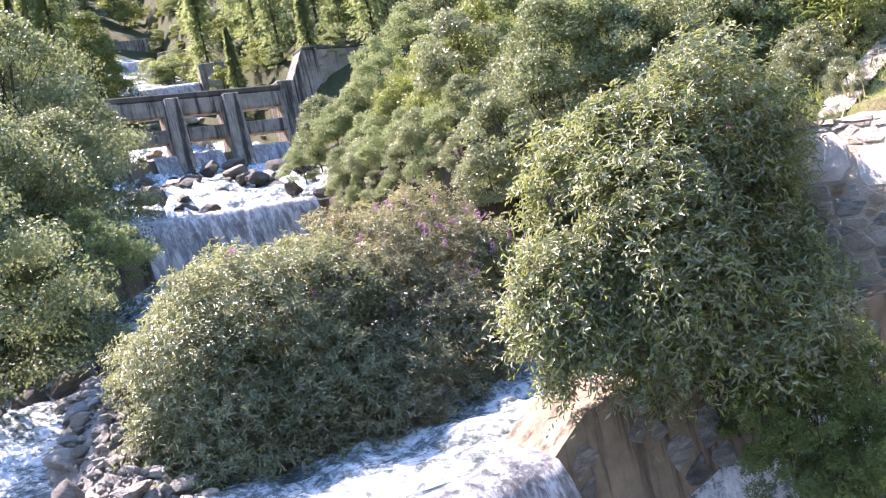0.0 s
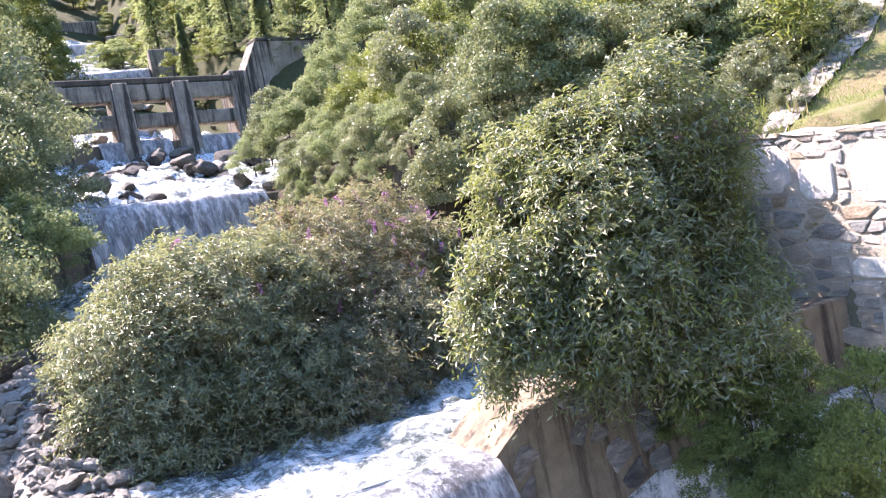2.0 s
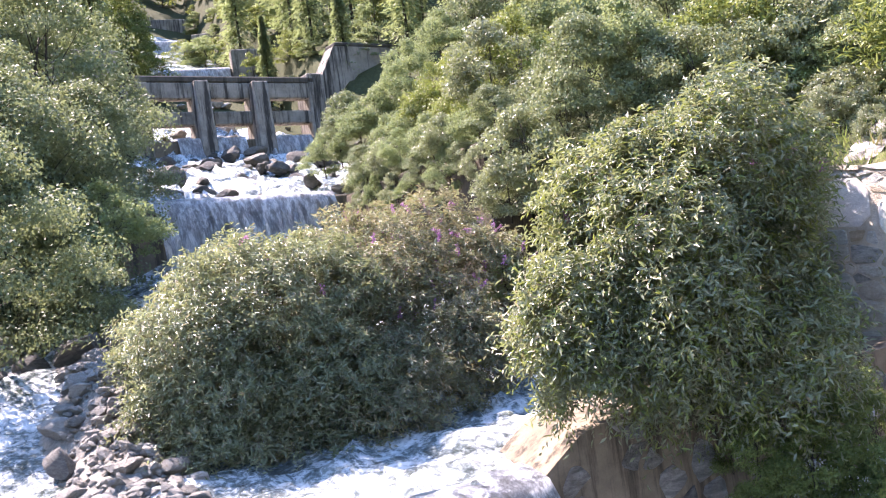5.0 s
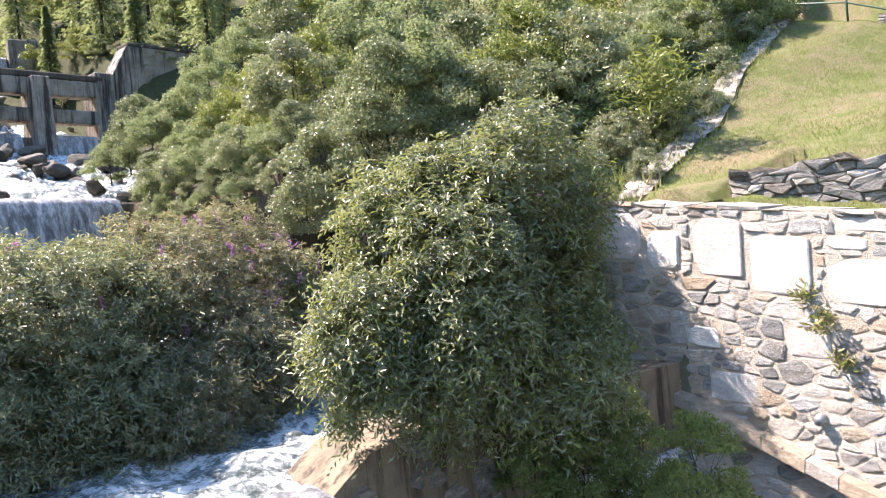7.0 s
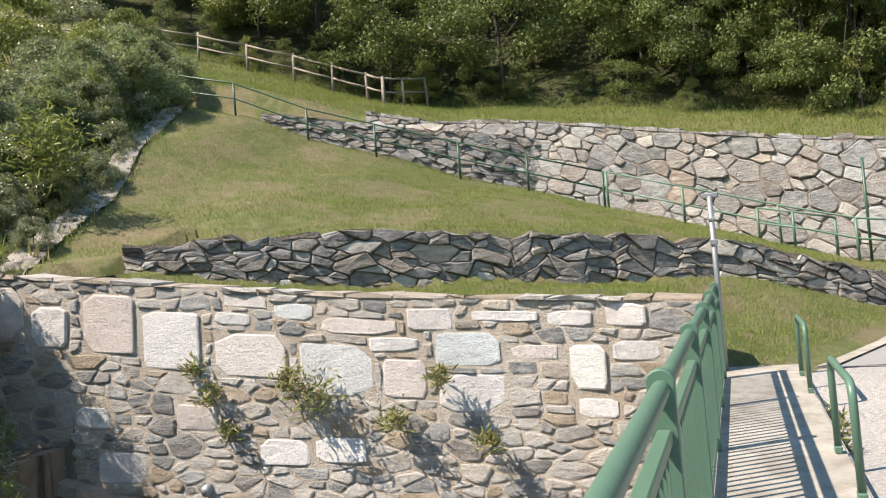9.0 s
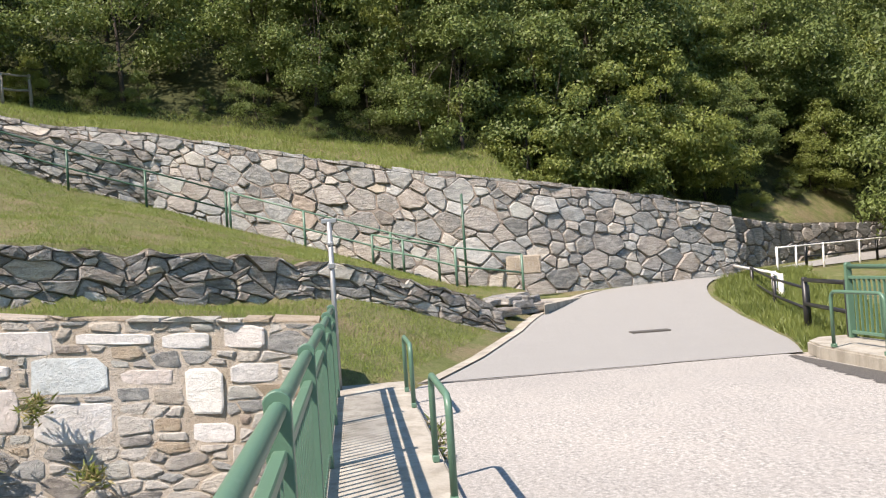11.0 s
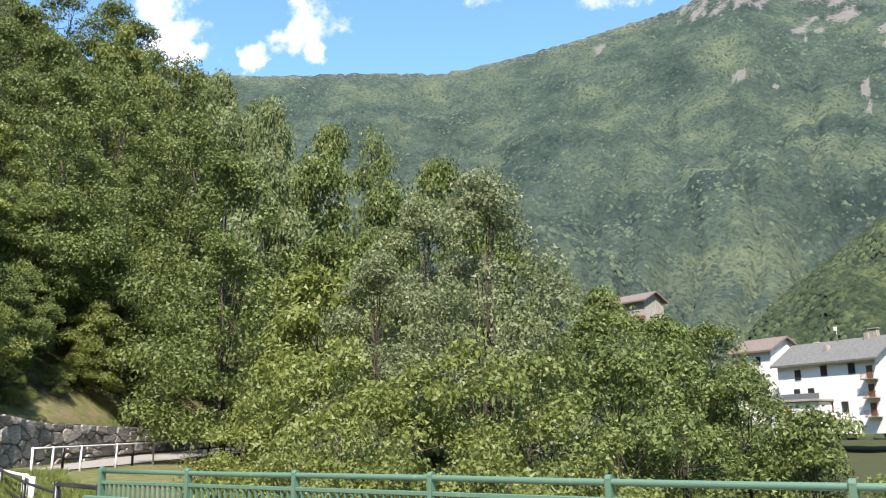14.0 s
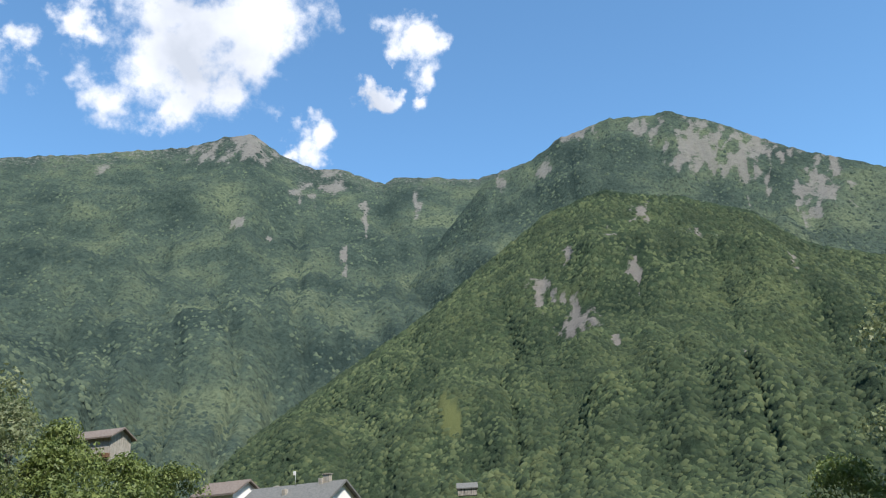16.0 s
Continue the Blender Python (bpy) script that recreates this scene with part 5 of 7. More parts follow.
def gravel(name, n, place, r0, r1, kinds, label, seed):
    """Many small stones, joined."""
    rg = random.Random(seed)
    V, F = [], []
    shapes = [([v.co.copy() for v in me.vertices], [tuple(p.vertices) for p in me.polygons]) for me in kinds]
    while n:
        x, y = place(rg)
        r = r0 * (r1 / r0) ** (rg.random() ** 1.5)
        m = Matrix.Translation((x, y, float(land(x, y)[0]) + 0.4 * r)) @ Euler((rg.uniform(-0.6, 0.6), rg.uniform(-0.6, 0.6), rg.uniform(0, 6.3))).to_matrix().to_4x4()
        co, fc = shapes[rg.randrange(len(shapes))]
        o = len(V)
        V.extend((m @ (c * r)).to_tuple() for c in co)
        F.extend(tuple(i + o for i in f) for f in fc)
        n -= 1
    return thing(name, mesh_of(name, V, F, kinds[0].materials[0]), label, "gravel", kind="stuff")


SMALL = [boulder_mesh(i + 30, 0.6, STONE_BOULDER_PALE, 1) for i in range(5)]
gravel("gravel", 900, lambda g: ((lambda y: (-0.85 - (y - 12.6) * 0.12 + g.gauss(0, 0.5), y))(g.uniform(10.6, 18))), 0.05, 0.17, SMALL, "pale angular stones of the gravel bar", 3)
SMALL_WET = [boulder_mesh(i + 40, 0.6, STONE_WET, 1) for i in range(5)]
gravel("wet_stones", 500, lambda g: (g.uniform(-4.5, 6.5), g.uniform(16, 46)), 0.1, 0.3, SMALL_WET, "dark wet stones along the rapids", 4)
boulders(30, -6.5, 0.2, 10.5, 19, 0.16, 0.45, "dark wet boulder in the foaming stream", -0.05, lambda x, y: x < -1.7 - (y - 12.6) * 0.12)
boulders(26, -4.0, 2.5, 16, 24.5, 0.25, 0.7, "dark wet boulder in the foaming stream", 0.0)
boulders(120, -0.9, 8.8, 28.4, 43.6, 0.18, 0.7, "dark grey boulder in the rapids", -0.25, None, DARK)
boulders(34, 0.2, 8.6, 45.5, 60, 0.25, 0.7, "pale boulder behind the slit dam", 0.1, None, PALE)
block("wall_channel", (5.6, 27.0), (6.65, 17.0), 1.0, 0.4, 4.0, CONCRETE_WET, label="brown stained concrete wall of the channel", category="wall", kind="structure")

# ---- plants ----
EYE = Vector((0, 0, 1.6))


def from_bridge(yaw, up, dist):
    """The point seen from the bridge at a yaw, a height in degrees and a level distance."""
    d = aim(yaw, up)
    return EYE + d * (dist / math.hypot(d.x, d.y))


def leaf_mesh(name, pos, way, up, length, width, mat, fold=0.25, sag=0.0, mats=None, which=None, plain=False):
    """Many single leaves: pointed, folded along the midrib, each with its own place and turn."""
    n = len(pos)
    way = way / np.linalg.norm(way, axis=1, keepdims=True)
    side = np.cross(way, up)
    side /= np.maximum(np.linalg.norm(side, axis=1, keepdims=True), 1e-6)
    nrm = np.cross(side, way)
    L, Wd = length[:, None], width[:, None]
    base = pos
    mid = pos + way * L * 0.5
    tip = pos + way * L - nrm * L * sag
    a = mid + side * Wd * 0.5 + nrm * Wd * fold
    b = mid - side * Wd * 0.5 + nrm * Wd * fold
    if plain:
        return plain_leaves(name, np.stack([base + side * Wd * 0.45, tip, base - side * Wd * 0.45 + nrm * Wd * fold], 1), mat)
    co = np.stack([base, a, tip, b], 1).reshape(-1, 3)
    i = np.arange(n) * 4
    tri = np.stack([np.stack([i, i + 1, i + 2], 1), np.stack([i, i + 2, i + 3], 1)], 1).reshape(-1, 3)
    me = bpy.data.meshes.new(name)
    me.vertices.add(4 * n)
    me.vertices.foreach_set("co", co.astype(np.float32).ravel())
    me.loops.add(6 * n)
    me.loops.foreach_set("vertex_index", tri.astype(np.int32).ravel())
    me.polygons.add(2 * n)
    me.polygons.foreach_set("loop_start", np.arange(0, 6 * n, 3, dtype=np.int32))
    for m in (mats or [mat]):
        me.materials.append(m)
    if which is not None:
        me.polygons.foreach_set("material_index", np.repeat(which, 2).astype(np.int32))
    me.update(calc_edges=True)
    return me


def plain_leaves(name, corners, mat):
    """Leaves of one face each, for trees farther off."""
    n = len(corners)
    me = bpy.data.meshes.new(name)
    me.vertices.add(3 * n)
    me.vertices.foreach_set("co", corners.astype(np.float32).ravel())
    me.loops.add(3 * n)
    me.loops.foreach_set("vertex_index", np.arange(3 * n, dtype=np.int32))
    me.polygons.add(n)
    me.polygons.foreach_set("loop_start", np.arange(0, 3 * n, 3, dtype=np.int32))
    me.materials.append(mat)
    me.update(calc_edges=True)
    return me


def unit(rng, n):
    v = rng.normal(size=(n, 3))
    return v / np.linalg.norm(v, axis=1, keepdims=True)


def clump_leaves(rng, blobs, n, length, width, droop=0.3, shell=0.55, up_bias=0.25):
    """Leaves over the outer part of many clumps; blobs are (x, y, z, r)."""
    blobs = np.array(blobs, float)
    area = blobs[:, 3] ** 2
    pick = rng.choice(len(blobs), n, p=area / area.sum())
    d = unit(rng, n)
    d[:, 2] = np.where(d[:, 2] < -0.3, -d[:, 2] * rng.random(n), d[:, 2])
    r = blobs[pick, 3] * (shell + (1.08 - shell) * rng.random(n) ** 0.6)
    pos = blobs[pick, :3] + d * r[:, None] * np.array([1, 1, 0.85])
    way = unit(rng, n)
    way = way - d * (np.sum(way * d, axis=1, keepdims=True) * 0.75) + d * 0.25 + np.array([0, 0, up_bias - droop])
    up = d * 0.4 + np.array([0, 0, 0.45]) + unit(rng, n) * 0.85
    ln = length * rng.uniform(0.65, 1.25, n)
    return pos, way, up, ln, width * rng.uniform(0.7, 1.2, n)


def limbs(ob, blobs, trunk_top, base, r0, mat, rng, every=1):
    """Tapered trunk, and limbs that reach into the clumps."""
    base, trunk_top = Vector(base), Vector(trunk_top)
    pts = [base.lerp(trunk_top, t) + Vector((rng.normal() * 0.06, rng.normal() * 0.06, 0)) * (t > 0) * (trunk_top - base).length * 0.3 for t in np.linspace(0, 1, 6)]
    part("trunk", tube_mesh("trunk", pts, [r0 * (1 - 0.75 * t) for t in np.linspace(0, 1, 6)], mat, 7), ob)
    V, F = [], []
    for b in blobs[::every]:
        end = Vector(b[:3])
        t = rng.uniform(0.25, 0.95)
        st = base.lerp(trunk_top, t)
        mid = st.lerp(end, 0.5) + Vector((0, 0, (end - st).length * 0.08))
        v, f = tube([st, mid, end], [r0 * 0.3 * (1 - 0.5 * t), r0 * 0.18, r0 * 0.05], 5, False)
        o = len(V)
        V.extend(v)
        F.extend([tuple(i + o for i in q) for q in f])
    part("branch_work", mesh_of("branch_work", V, F, mat, True), ob)["kind"] = "stuff"


def make_tree(kind, seed, h, spread_r, leaves, leaf, mat, bottom=0.25, clumps=34, droop=0.3, label="", category="tree", group="", trunk=0.16, shape=0.5):
    """A broad-leaved tree at the origin: trunk with limbs, crown of leaf clumps with gaps."""
    rng = np.random.default_rng(seed)
    blobs = []
    for i in range(clumps):
        t = rng.random()
        z = h * (bottom + (1 - bottom) * t)
        prof = math.sin(math.pi * min(1, max(0.06, (t ** shape)))) ** 0.6 if t < 0.98 else 0.15
        prof = max(prof, 0.22) if t < 0.85 else max(0.12, prof)
        a = rng.random() * 6.283
        rr = spread_r * prof * (0.35 + 0.65 * math.sqrt(rng.random()))
        blobs.append((rr * math.cos(a), rr * math.sin(a), z, spread_r * rng.uniform(0.2, 0.42) * (1.1 - 0.4 * t)))
    ob = thing(kind, None, label, category, group)
    limbs(ob, blobs, (rng.normal() * 0.2, rng.normal() * 0.2, h * 0.8), (0, 0, -0.4), trunk, BARK, rng, 3)
    part("crown", leaf_mesh("crown", *clump_leaves(rng, blobs, leaves, leaf, leaf * 0.75, droop, 0.3), mat, plain=True), ob)
    return ob


def make_conifer(kind, seed, h, r, leaves, mat, label, group):
    rng = np.random.default_rng(seed)
    t = rng.random(leaves) ** 0.75
    a = rng.random(leaves) * 6.283
    layer = np.floor(t * 16) / 16
    lim = r * (1.02 - t) * (0.75 + 0.35 * np.sin(a * 3 + layer * 40))
    rr = lim * rng.random(leaves) ** 0.5
    z = h * (0.1 + 0.9 * t) - rr * 0.35 + rng.normal(size=leaves) * 0.12
    pos = np.stack([rr * np.cos(a), rr * np.sin(a), z], 1)
    way = np.stack([np.cos(a), np.sin(a), -0.35 + 0 * a], 1) + unit(rng, leaves) * 0.5
    up = np.tile(np.array([0, 0, 1.0]), (leaves, 1)) + unit(rng, leaves) * 0.4
    ob = thing(kind, None, label, "tree", group)
    part("trunk", tube_mesh("trunk", [(0, 0, -0.4), (0.05, 0, h * 0.5), (0, 0, h)], [0.2, 0.11, 0.02], BARK, 7), ob)
    part("crown", leaf_mesh("crown", pos, way, up, 0.45 * rng.uniform(0.6, 1.3, leaves), 0.18 * rng.uniform(0.7, 1.3, leaves), mat, plain=True), ob)
    return ob


def turned(p, yaw, s, sz=None):
    return Matrix.Translation(p) @ Matrix.Rotation(yaw, 4, "Z") @ Matrix.Diagonal((s, s, sz or s, 1))


def stand(x, y, down=0.15):
    return Vector((x, y, float(land(x, y)[0]) - down))


tree_rnd = random.Random(21)
LB = "leafy deciduous tree in the wood on the slope"
FOREST = [make_tree("woodland_tree", 100 + i, h, r, 15000, 0.165, m, b, int(c * 1.5), 0.35, LB, "tree", "trees of the wooded slope", 0.11)
          for i, (h, r, m, b, c) in enumerate(((9.0, 3.0, LEAF_FOREST, 0.05, 30), (10.5, 3.1, LEAF_FOREST, 0.16, 32), (8.0, 2.8, LEAF_BRIGHT, 0.05, 28), (11.0, 3.0, LEAF_FOREST, 0.2, 34), (7.0, 2.8, LEAF_LARCH, 0.1, 28)))]
LARCH = [make_conifer("larch", 200 + i, h, r, 5500, LEAF_LARCH, "slender green larch on the far slope", "larches above the dam") for i, (h, r) in enumerate(((13, 2.3), (15, 2.7)))]
LIGHT_TREE = [make_tree("young_tree", 220 + i, 8.0, 2.6, 5200, 0.24, m, 0.02, 40, 0.35, "young leafy tree above the dam", "tree", "leafy trees above the dam", 0.09) for i, m in enumerate((LEAF_LARCH, LEAF_BRIGHT))]
first_use = set()


def plant(proto, m):
    """Stand a tree: the model itself the first time, then copies."""
    if proto.name not in first_use:
        first_use.add(proto.name)
        proto.matrix_basis = m
        return proto
    k_ = proto.scale
    return copy_thing(proto, m @ Matrix.Diagonal((1 / k_[0], 1 / k_[1], 1 / k_[2], 1)))


# the wood above the grass, row upon row up the slope
for row in range(6):
    y = -62 + tree_rnd.uniform(0, 3)
    gap = 4.3 + row * 0.65
    while y < 40 + row * 3:
        hx = max(float(ip(y, HIGH_X)), float(ip(y, RAIL_X)) + 0.9) + float(ip(y, [(-17, 2.0), (-12, 5.4)]))
        x = hx + 1.4 + row * 4.6 + tree_rnd.uniform(-1.2, 1.4) + (2.6 if -30 < y < -11 else 0)
        yaw = math.degrees(math.atan2(-x, y))
        if -158 < yaw < -44 and not (row > 5 and yaw > -95):
            p = stand(x, y, 0.3)
            kind = tree_rnd.choices(range(5), (4, 4, 2.4, 4, 0.8) if row else (0.6, 4, 0.6, 4, 0))[0]
            s = tree_rnd.uniform(0.72, 1.05) * (0.92 if row == 0 else 1.0) * (1.0 + 0.05 * row)
            if y < -22:
                s *= 1.15
            plant(FOREST[kind], turned(p, tree_rnd.uniform(0, 6.3), s, s * tree_rnd.uniform(0.9, 1.15)))
        y += gap * tree_rnd.uniform(0.75, 1.25)

# dense wood of larches and leafy trees above the dam, on both sides of the cascade
for dist0 in (47.5, 50.5, 54, 58, 63, 68, 75, 83, 92, 102, 114, 128, 145, 165):
    yaw = 16.0
    while yaw > -27:
        dist = dist0 * tree_rnd.uniform(0.97, 1.03)
        d = aim(yaw, 0)
        x, y = d.x * dist, d.y * dist
        step = tree_rnd.uniform(1.8, 2.9) * (1 + dist0 / 150)
        here = yaw
        yaw -= math.degrees(step / dist)
        in_channel = (-5.9 if dist0 > 56 else -11.5) < here < (1.4 if dist0 < 70 else 0.6) and dist0 < 112
        if in_channel or (dist0 < 52 and here > -12):
            continue
        size = ip(dist0, [(47, 0.5), (60, 0.62), (90, 0.85), (165, 1.25)]) * tree_rnd.uniform(0.7, 1.2)
        proto = LARCH[tree_rnd.randrange(2)] if tree_rnd.random() < 0.72 else LIGHT_TREE[tree_rnd.randrange(2)]
        plant(proto, turned(stand(x, y, 0.4), tree_rnd.uniform(0, 6.3), float(size), float(size) * tree_rnd.uniform(0.9, 1.2)))
# low growth along the cascade above the dam
for i in range(90):
    y = tree_rnd.uniform(47.5, 105)
    e_, w_ = float(ip(y, BANK_E)), float(ip(y, BANK_W))
    x = e_ + tree_rnd.uniform(-0.2, 4.5) if i % 3 else w_ - tree_rnd.uniform(-0.4, 2.5)
    r = tree_rnd.uniform(0.35, 0.75)
    plant(LIGHT_TREE[tree_rnd.randrange(2)], turned(stand(x, y, 0.3), tree_rnd.uniform(0, 6.3), r * 0.7, r * 0.36))
plant(LIGHT_TREE[0], turned(stand(5.0, 77, 0.2), 1.0, 1.0, 0.36))
plant(LIGHT_TREE[1], turned(stand(3.4, 79, 0.2), 2.0, 0.7, 0.3))
# edge of the wood along the bend
y = -33.0
while y < 1.0:
    hx = float(ip(y, HIGH_X)) + float(ip(y, [(-18, 0.4), (-13, 1.6), (-9, 3.6)]))
    for off, s0, s1 in ((2.2, 0.4, 0.75), (4.6, 0.6, 0.95), (7.5, 0.7, 1.0)):
        k_ = tree_rnd.choices(range(4), (2, 2, 3, 2))[0]
        s = tree_rnd.uniform(s0, s1)
        plant(FOREST[k_], turned(stand(hx + off + tree_rnd.uniform(-0.5, 0.8), y + tree_rnd.uniform(-0.8, 0.8), 0.3), tree_rnd.uniform(0, 6.3), s, s * tree_rnd.uniform(0.85, 1.1)))
    y += tree_rnd.uniform(2.1, 3.2)
# trees on the other bank
SHRUB = [make_tree("bank_shrub", 300 + i, 3.4, 1.9, 11000, 0.115, m, 0.04, 46, 0.3, lb, "shrub", "shrubs on the stream banks", 0.06)
         for i, (m, lb) in enumerate(((LEAF_BIRCH, "grey-green leafy shrub on the bank"), (LEAF_LARCH, "yellow-green leafy shrub on the bank"), (LEAF_BRIGHT, "bright green shrub on the bank"), (LEAF_BUDDLEIA, "dark green butterfly bush on the bank")))]
BANK_TREE = make_tree("bank_tree", 340, 8.0, 3.8, 30000, 0.135, LEAF_BIRCH, 0.03, 80, 0.35, "leafy grey-green tree on the stream bank", "tree", "trees on the stream bank", 0.12)
for yaw, up, dist, r, k_ in ((6.0, 12.5, 30, 4.0, 0), (10.5, 14, 34, 5, 0), (4.2, 8.3, 26, 2.6, 0), (8.5, 6.5, 24, 3.6, 3), (3.4, 4.8, 22, 1.5, 1), (7.6, 1.8, 20, 2.2, 0), (11, 3.5, 18, 2.8, 0), (5.6, 1.2, 19, 1.2, 3), (1.6, 12.6, 42, 1.6, 0), (9, 10, 27, 3.2, 0), (12, 9, 24, 3, 0)):
    c = from_bridge(yaw, up, dist)
    s = r / 2.35
    if r >= 2.6:
        plant(BANK_TREE, turned((c.x, c.y, c.z - 1.9 * s), yaw * 7, s * 0.5))
    else:
        plant(SHRUB[k_], turned((c.x, c.y, c.z - 1.9 * s), yaw * 7, s))
for yaw, up, dist, s in ((4.5, 15, 48, 0.9), (8.5, 17, 44, 1.1), (1.0, 16.5, 60, 0.9), (11, 18, 46, 1.2)):
    c = from_bridge(yaw, up, dist)
    plant(FOREST[int(dist) % 3], turned((c.x, c.y, c.z - 6 * s), dist, s))
# shrubs of the near bank, from the water up the slope
for yaw, up, dist, r, k_ in ((-24.2, 6.6, 17.5, 1.3, 3), (-22.6, 4.4, 17, 0.85, 3), (-27.2, 8.6, 18, 1.25, 0), (-26.0, 9.6, 20, 1.2, 3), (-10.6, 8.0, 31, 1.0, 1), (-11.8, 8.8, 30, 1.1, 0), (-13.2, 9.4, 29, 1.1, 1), (-14.6, 10.2, 29, 1.2, 1), (-12.4, 10.4, 32, 1.1, 0),
                             (-16.0, 11.4, 29, 1.2, 1), (-15.2, 8.6, 27, 0.9, 1), (-17.2, 9.4, 26, 1.1, 1), (-18.6, 11.0, 26, 1.3, 2), (-19.4, 8.8, 23, 1.1, 2), (-20.6, 11.6, 25, 1.4, 2), (-21.2, 9.4, 22, 1.1, 2), (-17.0, 13.0, 31, 1.3, 1),
                             (-22.5, 12.5, 22, 1.5, 3), (-24.5, 13.0, 23, 1.6, 2), (-28.5, 11.5, 19, 1.5, 0), (-31.5, 12.0, 20, 1.7, 1), (-27.0, 14.8, 27, 2.2, 1), (-34.5, 12.5, 22, 1.8, 0), (-37.5, 12.8, 21, 1.7, 2), (-41, 12.2, 21, 1.7, 3),
                             (-35.5, 9.6, 19, 1.5, 3), (-38.8, 8.9, 20, 1.6, 3), (-42.0, 8.9, 21, 1.6, 3), (-44.0, 11.6, 24, 1.8, 3), (-46.6, 13.6, 29, 1.9, 0), (-49.6, 14.6, 31, 1.8, 1), (-51.8, 16.4, 33, 1.5, 2), (-45.4, 7.8, 21.5, 1.2, 3), (-47.4, 9.2, 25, 1.3, 3), (-49.0, 11.2, 28, 1.4, 3), (-51.2, 13.0, 30.5, 1.3, 3), (-46.8, 11.4, 28, 1.7, 3), (-53.2, 15.6, 34, 1.3, 0), (-43.6, 6.4, 18.5, 0.9, 3), (-48.6, 16.6, 35, 2.2, 3), (-32.5, 10.2, 19.5, 1.3, 0), (-21.8, -1.8, 15.4, 0.7, 1), (-20.4, 6.6, 20.5, 0.7, 1), (-30, 15, 30, 2.5, 1), (-39, 15.5, 30, 2.4, 1), (-35, 16, 32, 2.5, 0), (-45, 16.5, 33, 2.4, 2), (-19.4, 14.4, 33, 1.6, 1), (-22.0, 15.6, 34, 1.8, 0), (-52.4, 14.0, 29.5, 1.5, 3), (-53.6, 13.4, 30, 1.0, 0), (-51.6, 11.4, 26.5, 1.2, 3), (-50.0, 9.6, 23.5, 1.1, 3), (-48.6, 8.0, 21, 0.9, 3), (-46.9, 6.6, 19.2, 0.7, 3), (-52.9, 12.0, 28, 0.8, 3), (-54.3, 14.6, 31, 0.9, 1), (-47.8, 6.2, 19.4, 0.6, 3), (-49.8, 7.6, 21.4, 0.6, 3), (-45.4, 4.6, 16.8, 0.45, 3)):
    c = from_bridge(yaw, up, dist)
    s = r / 2.35
    plant(SHRUB[k_], turned((c.x, c.y, c.z - 1.9 * s), yaw * 5, s))


for i in range(11):
    y = 26.8 - i * 0.95
    x = 5.62 + (27.0 - y) * 0.105 + tree_rnd.uniform(-0.25, 0.3)
    plant(SHRUB[(3, 1, 0, 1)[i % 4]], turned((x + 0.25, y, 4.05 + tree_rnd.uniform(-0.25, 0.2)), i * 1.7, tree_rnd.uniform(0.28, 0.42), 0.3))


for i in range(12):
    y = 26.4 - i * 0.85
    x = 5.5 + (27.0 - y) * 0.105
    plant(SHRUB[(1, 0, 3)[i % 3]], turned((x, y, 3.1 + tree_rnd.uniform(-0.7, 0.4)), i * 2.3, tree_rnd.uniform(0.16, 0.3), tree_rnd.uniform(0.2, 0.32)))
for i in range(26):
    x = 12.2 + i * 0.48
    y = 12.1 + (x - 11.3) * 0.43 + tree_rnd.uniform(0.0, 2.6)
    r = tree_rnd.uniform(0.25, 0.5) + 0.015 * i
    plant(SHRUB[(3, 3, 2, 1)[i % 4]], turned(stand(x, y, 0.2), i * 1.3, r))


def sprig_leaves(rng, blobs, leaves, length, width, pairs=11):
    """Long leaves in rows along arching twigs that stand out from the body of the bush."""
    n = leaves // pairs
    area = blobs[:, 3] ** 2
    pick = rng.choice(len(blobs), n * 2, p=area / area.sum())
    d = unit(rng, n * 2)
    r = blobs[pick, 3] * (1.0 - 0.42 * rng.random(n * 2) ** 2.2)
    foot = blobs[pick, :3] + d * r[:, None]
    lump = np.array([wob(*q, 1.1) + 0.6 * wob(*q, 2.7) for q in foot.tolist()])
    foot = foot + d * (0.42 * lump)[:, None]
    gap = np.linalg.norm(blobs[None, :, :3] - foot[:, None], axis=2) / blobs[None, :, 3]
    gap[np.arange(n * 2), pick] = 9
    keep = np.where((gap.min(axis=1) > 0.62) & (rng.random(n * 2) < 0.85 - 0.45 * (d[:, 2] < -0.4) + np.minimum(1.3 * lump, 0)))[0][:n]
    foot, d = foot[keep], d[keep]
    n = len(foot)
    twig = d * 0.8 + np.array([0, 0, 0.45]) + unit(rng, n) * 0.55
    twig /= np.linalg.norm(twig, axis=1, keepdims=True)
    reach = rng.uniform(0.14, 0.36, (n, 1)) + 0.3 * rng.random((n, 1)) ** 6
    one = np.cross(twig, unit(rng, n))
    one /= np.linalg.norm(one, axis=1, keepdims=True)
    two = np.cross(twig, one)
    P, Wy, U = [], [], []
    for q in range(pairs):
        t = q / (pairs - 1)
        a = q * 2.4 + rng.normal(size=(n, 1)) * 0.35
        side = one * np.cos(a) + two * np.sin(a)
        P.append(foot + twig * reach * t - np.array([0, 0, 0.5]) * reach * t * t)
        Wy.append(side * 0.85 + twig * (0.35 + 0.5 * t) + np.array([0, 0, -0.35]) + unit(rng, n) * 0.2)
        U.append(twig + np.array([0, 0, 0.5]) + unit(rng, n) * 0.5)
    P, Wy, U = np.concatenate(P), np.concatenate(Wy), np.concatenate(U)
    m = len(P)
    return P, Wy, U, length * rng.uniform(0.6, 1.25, m), width * rng.uniform(0.7, 1.25, m)


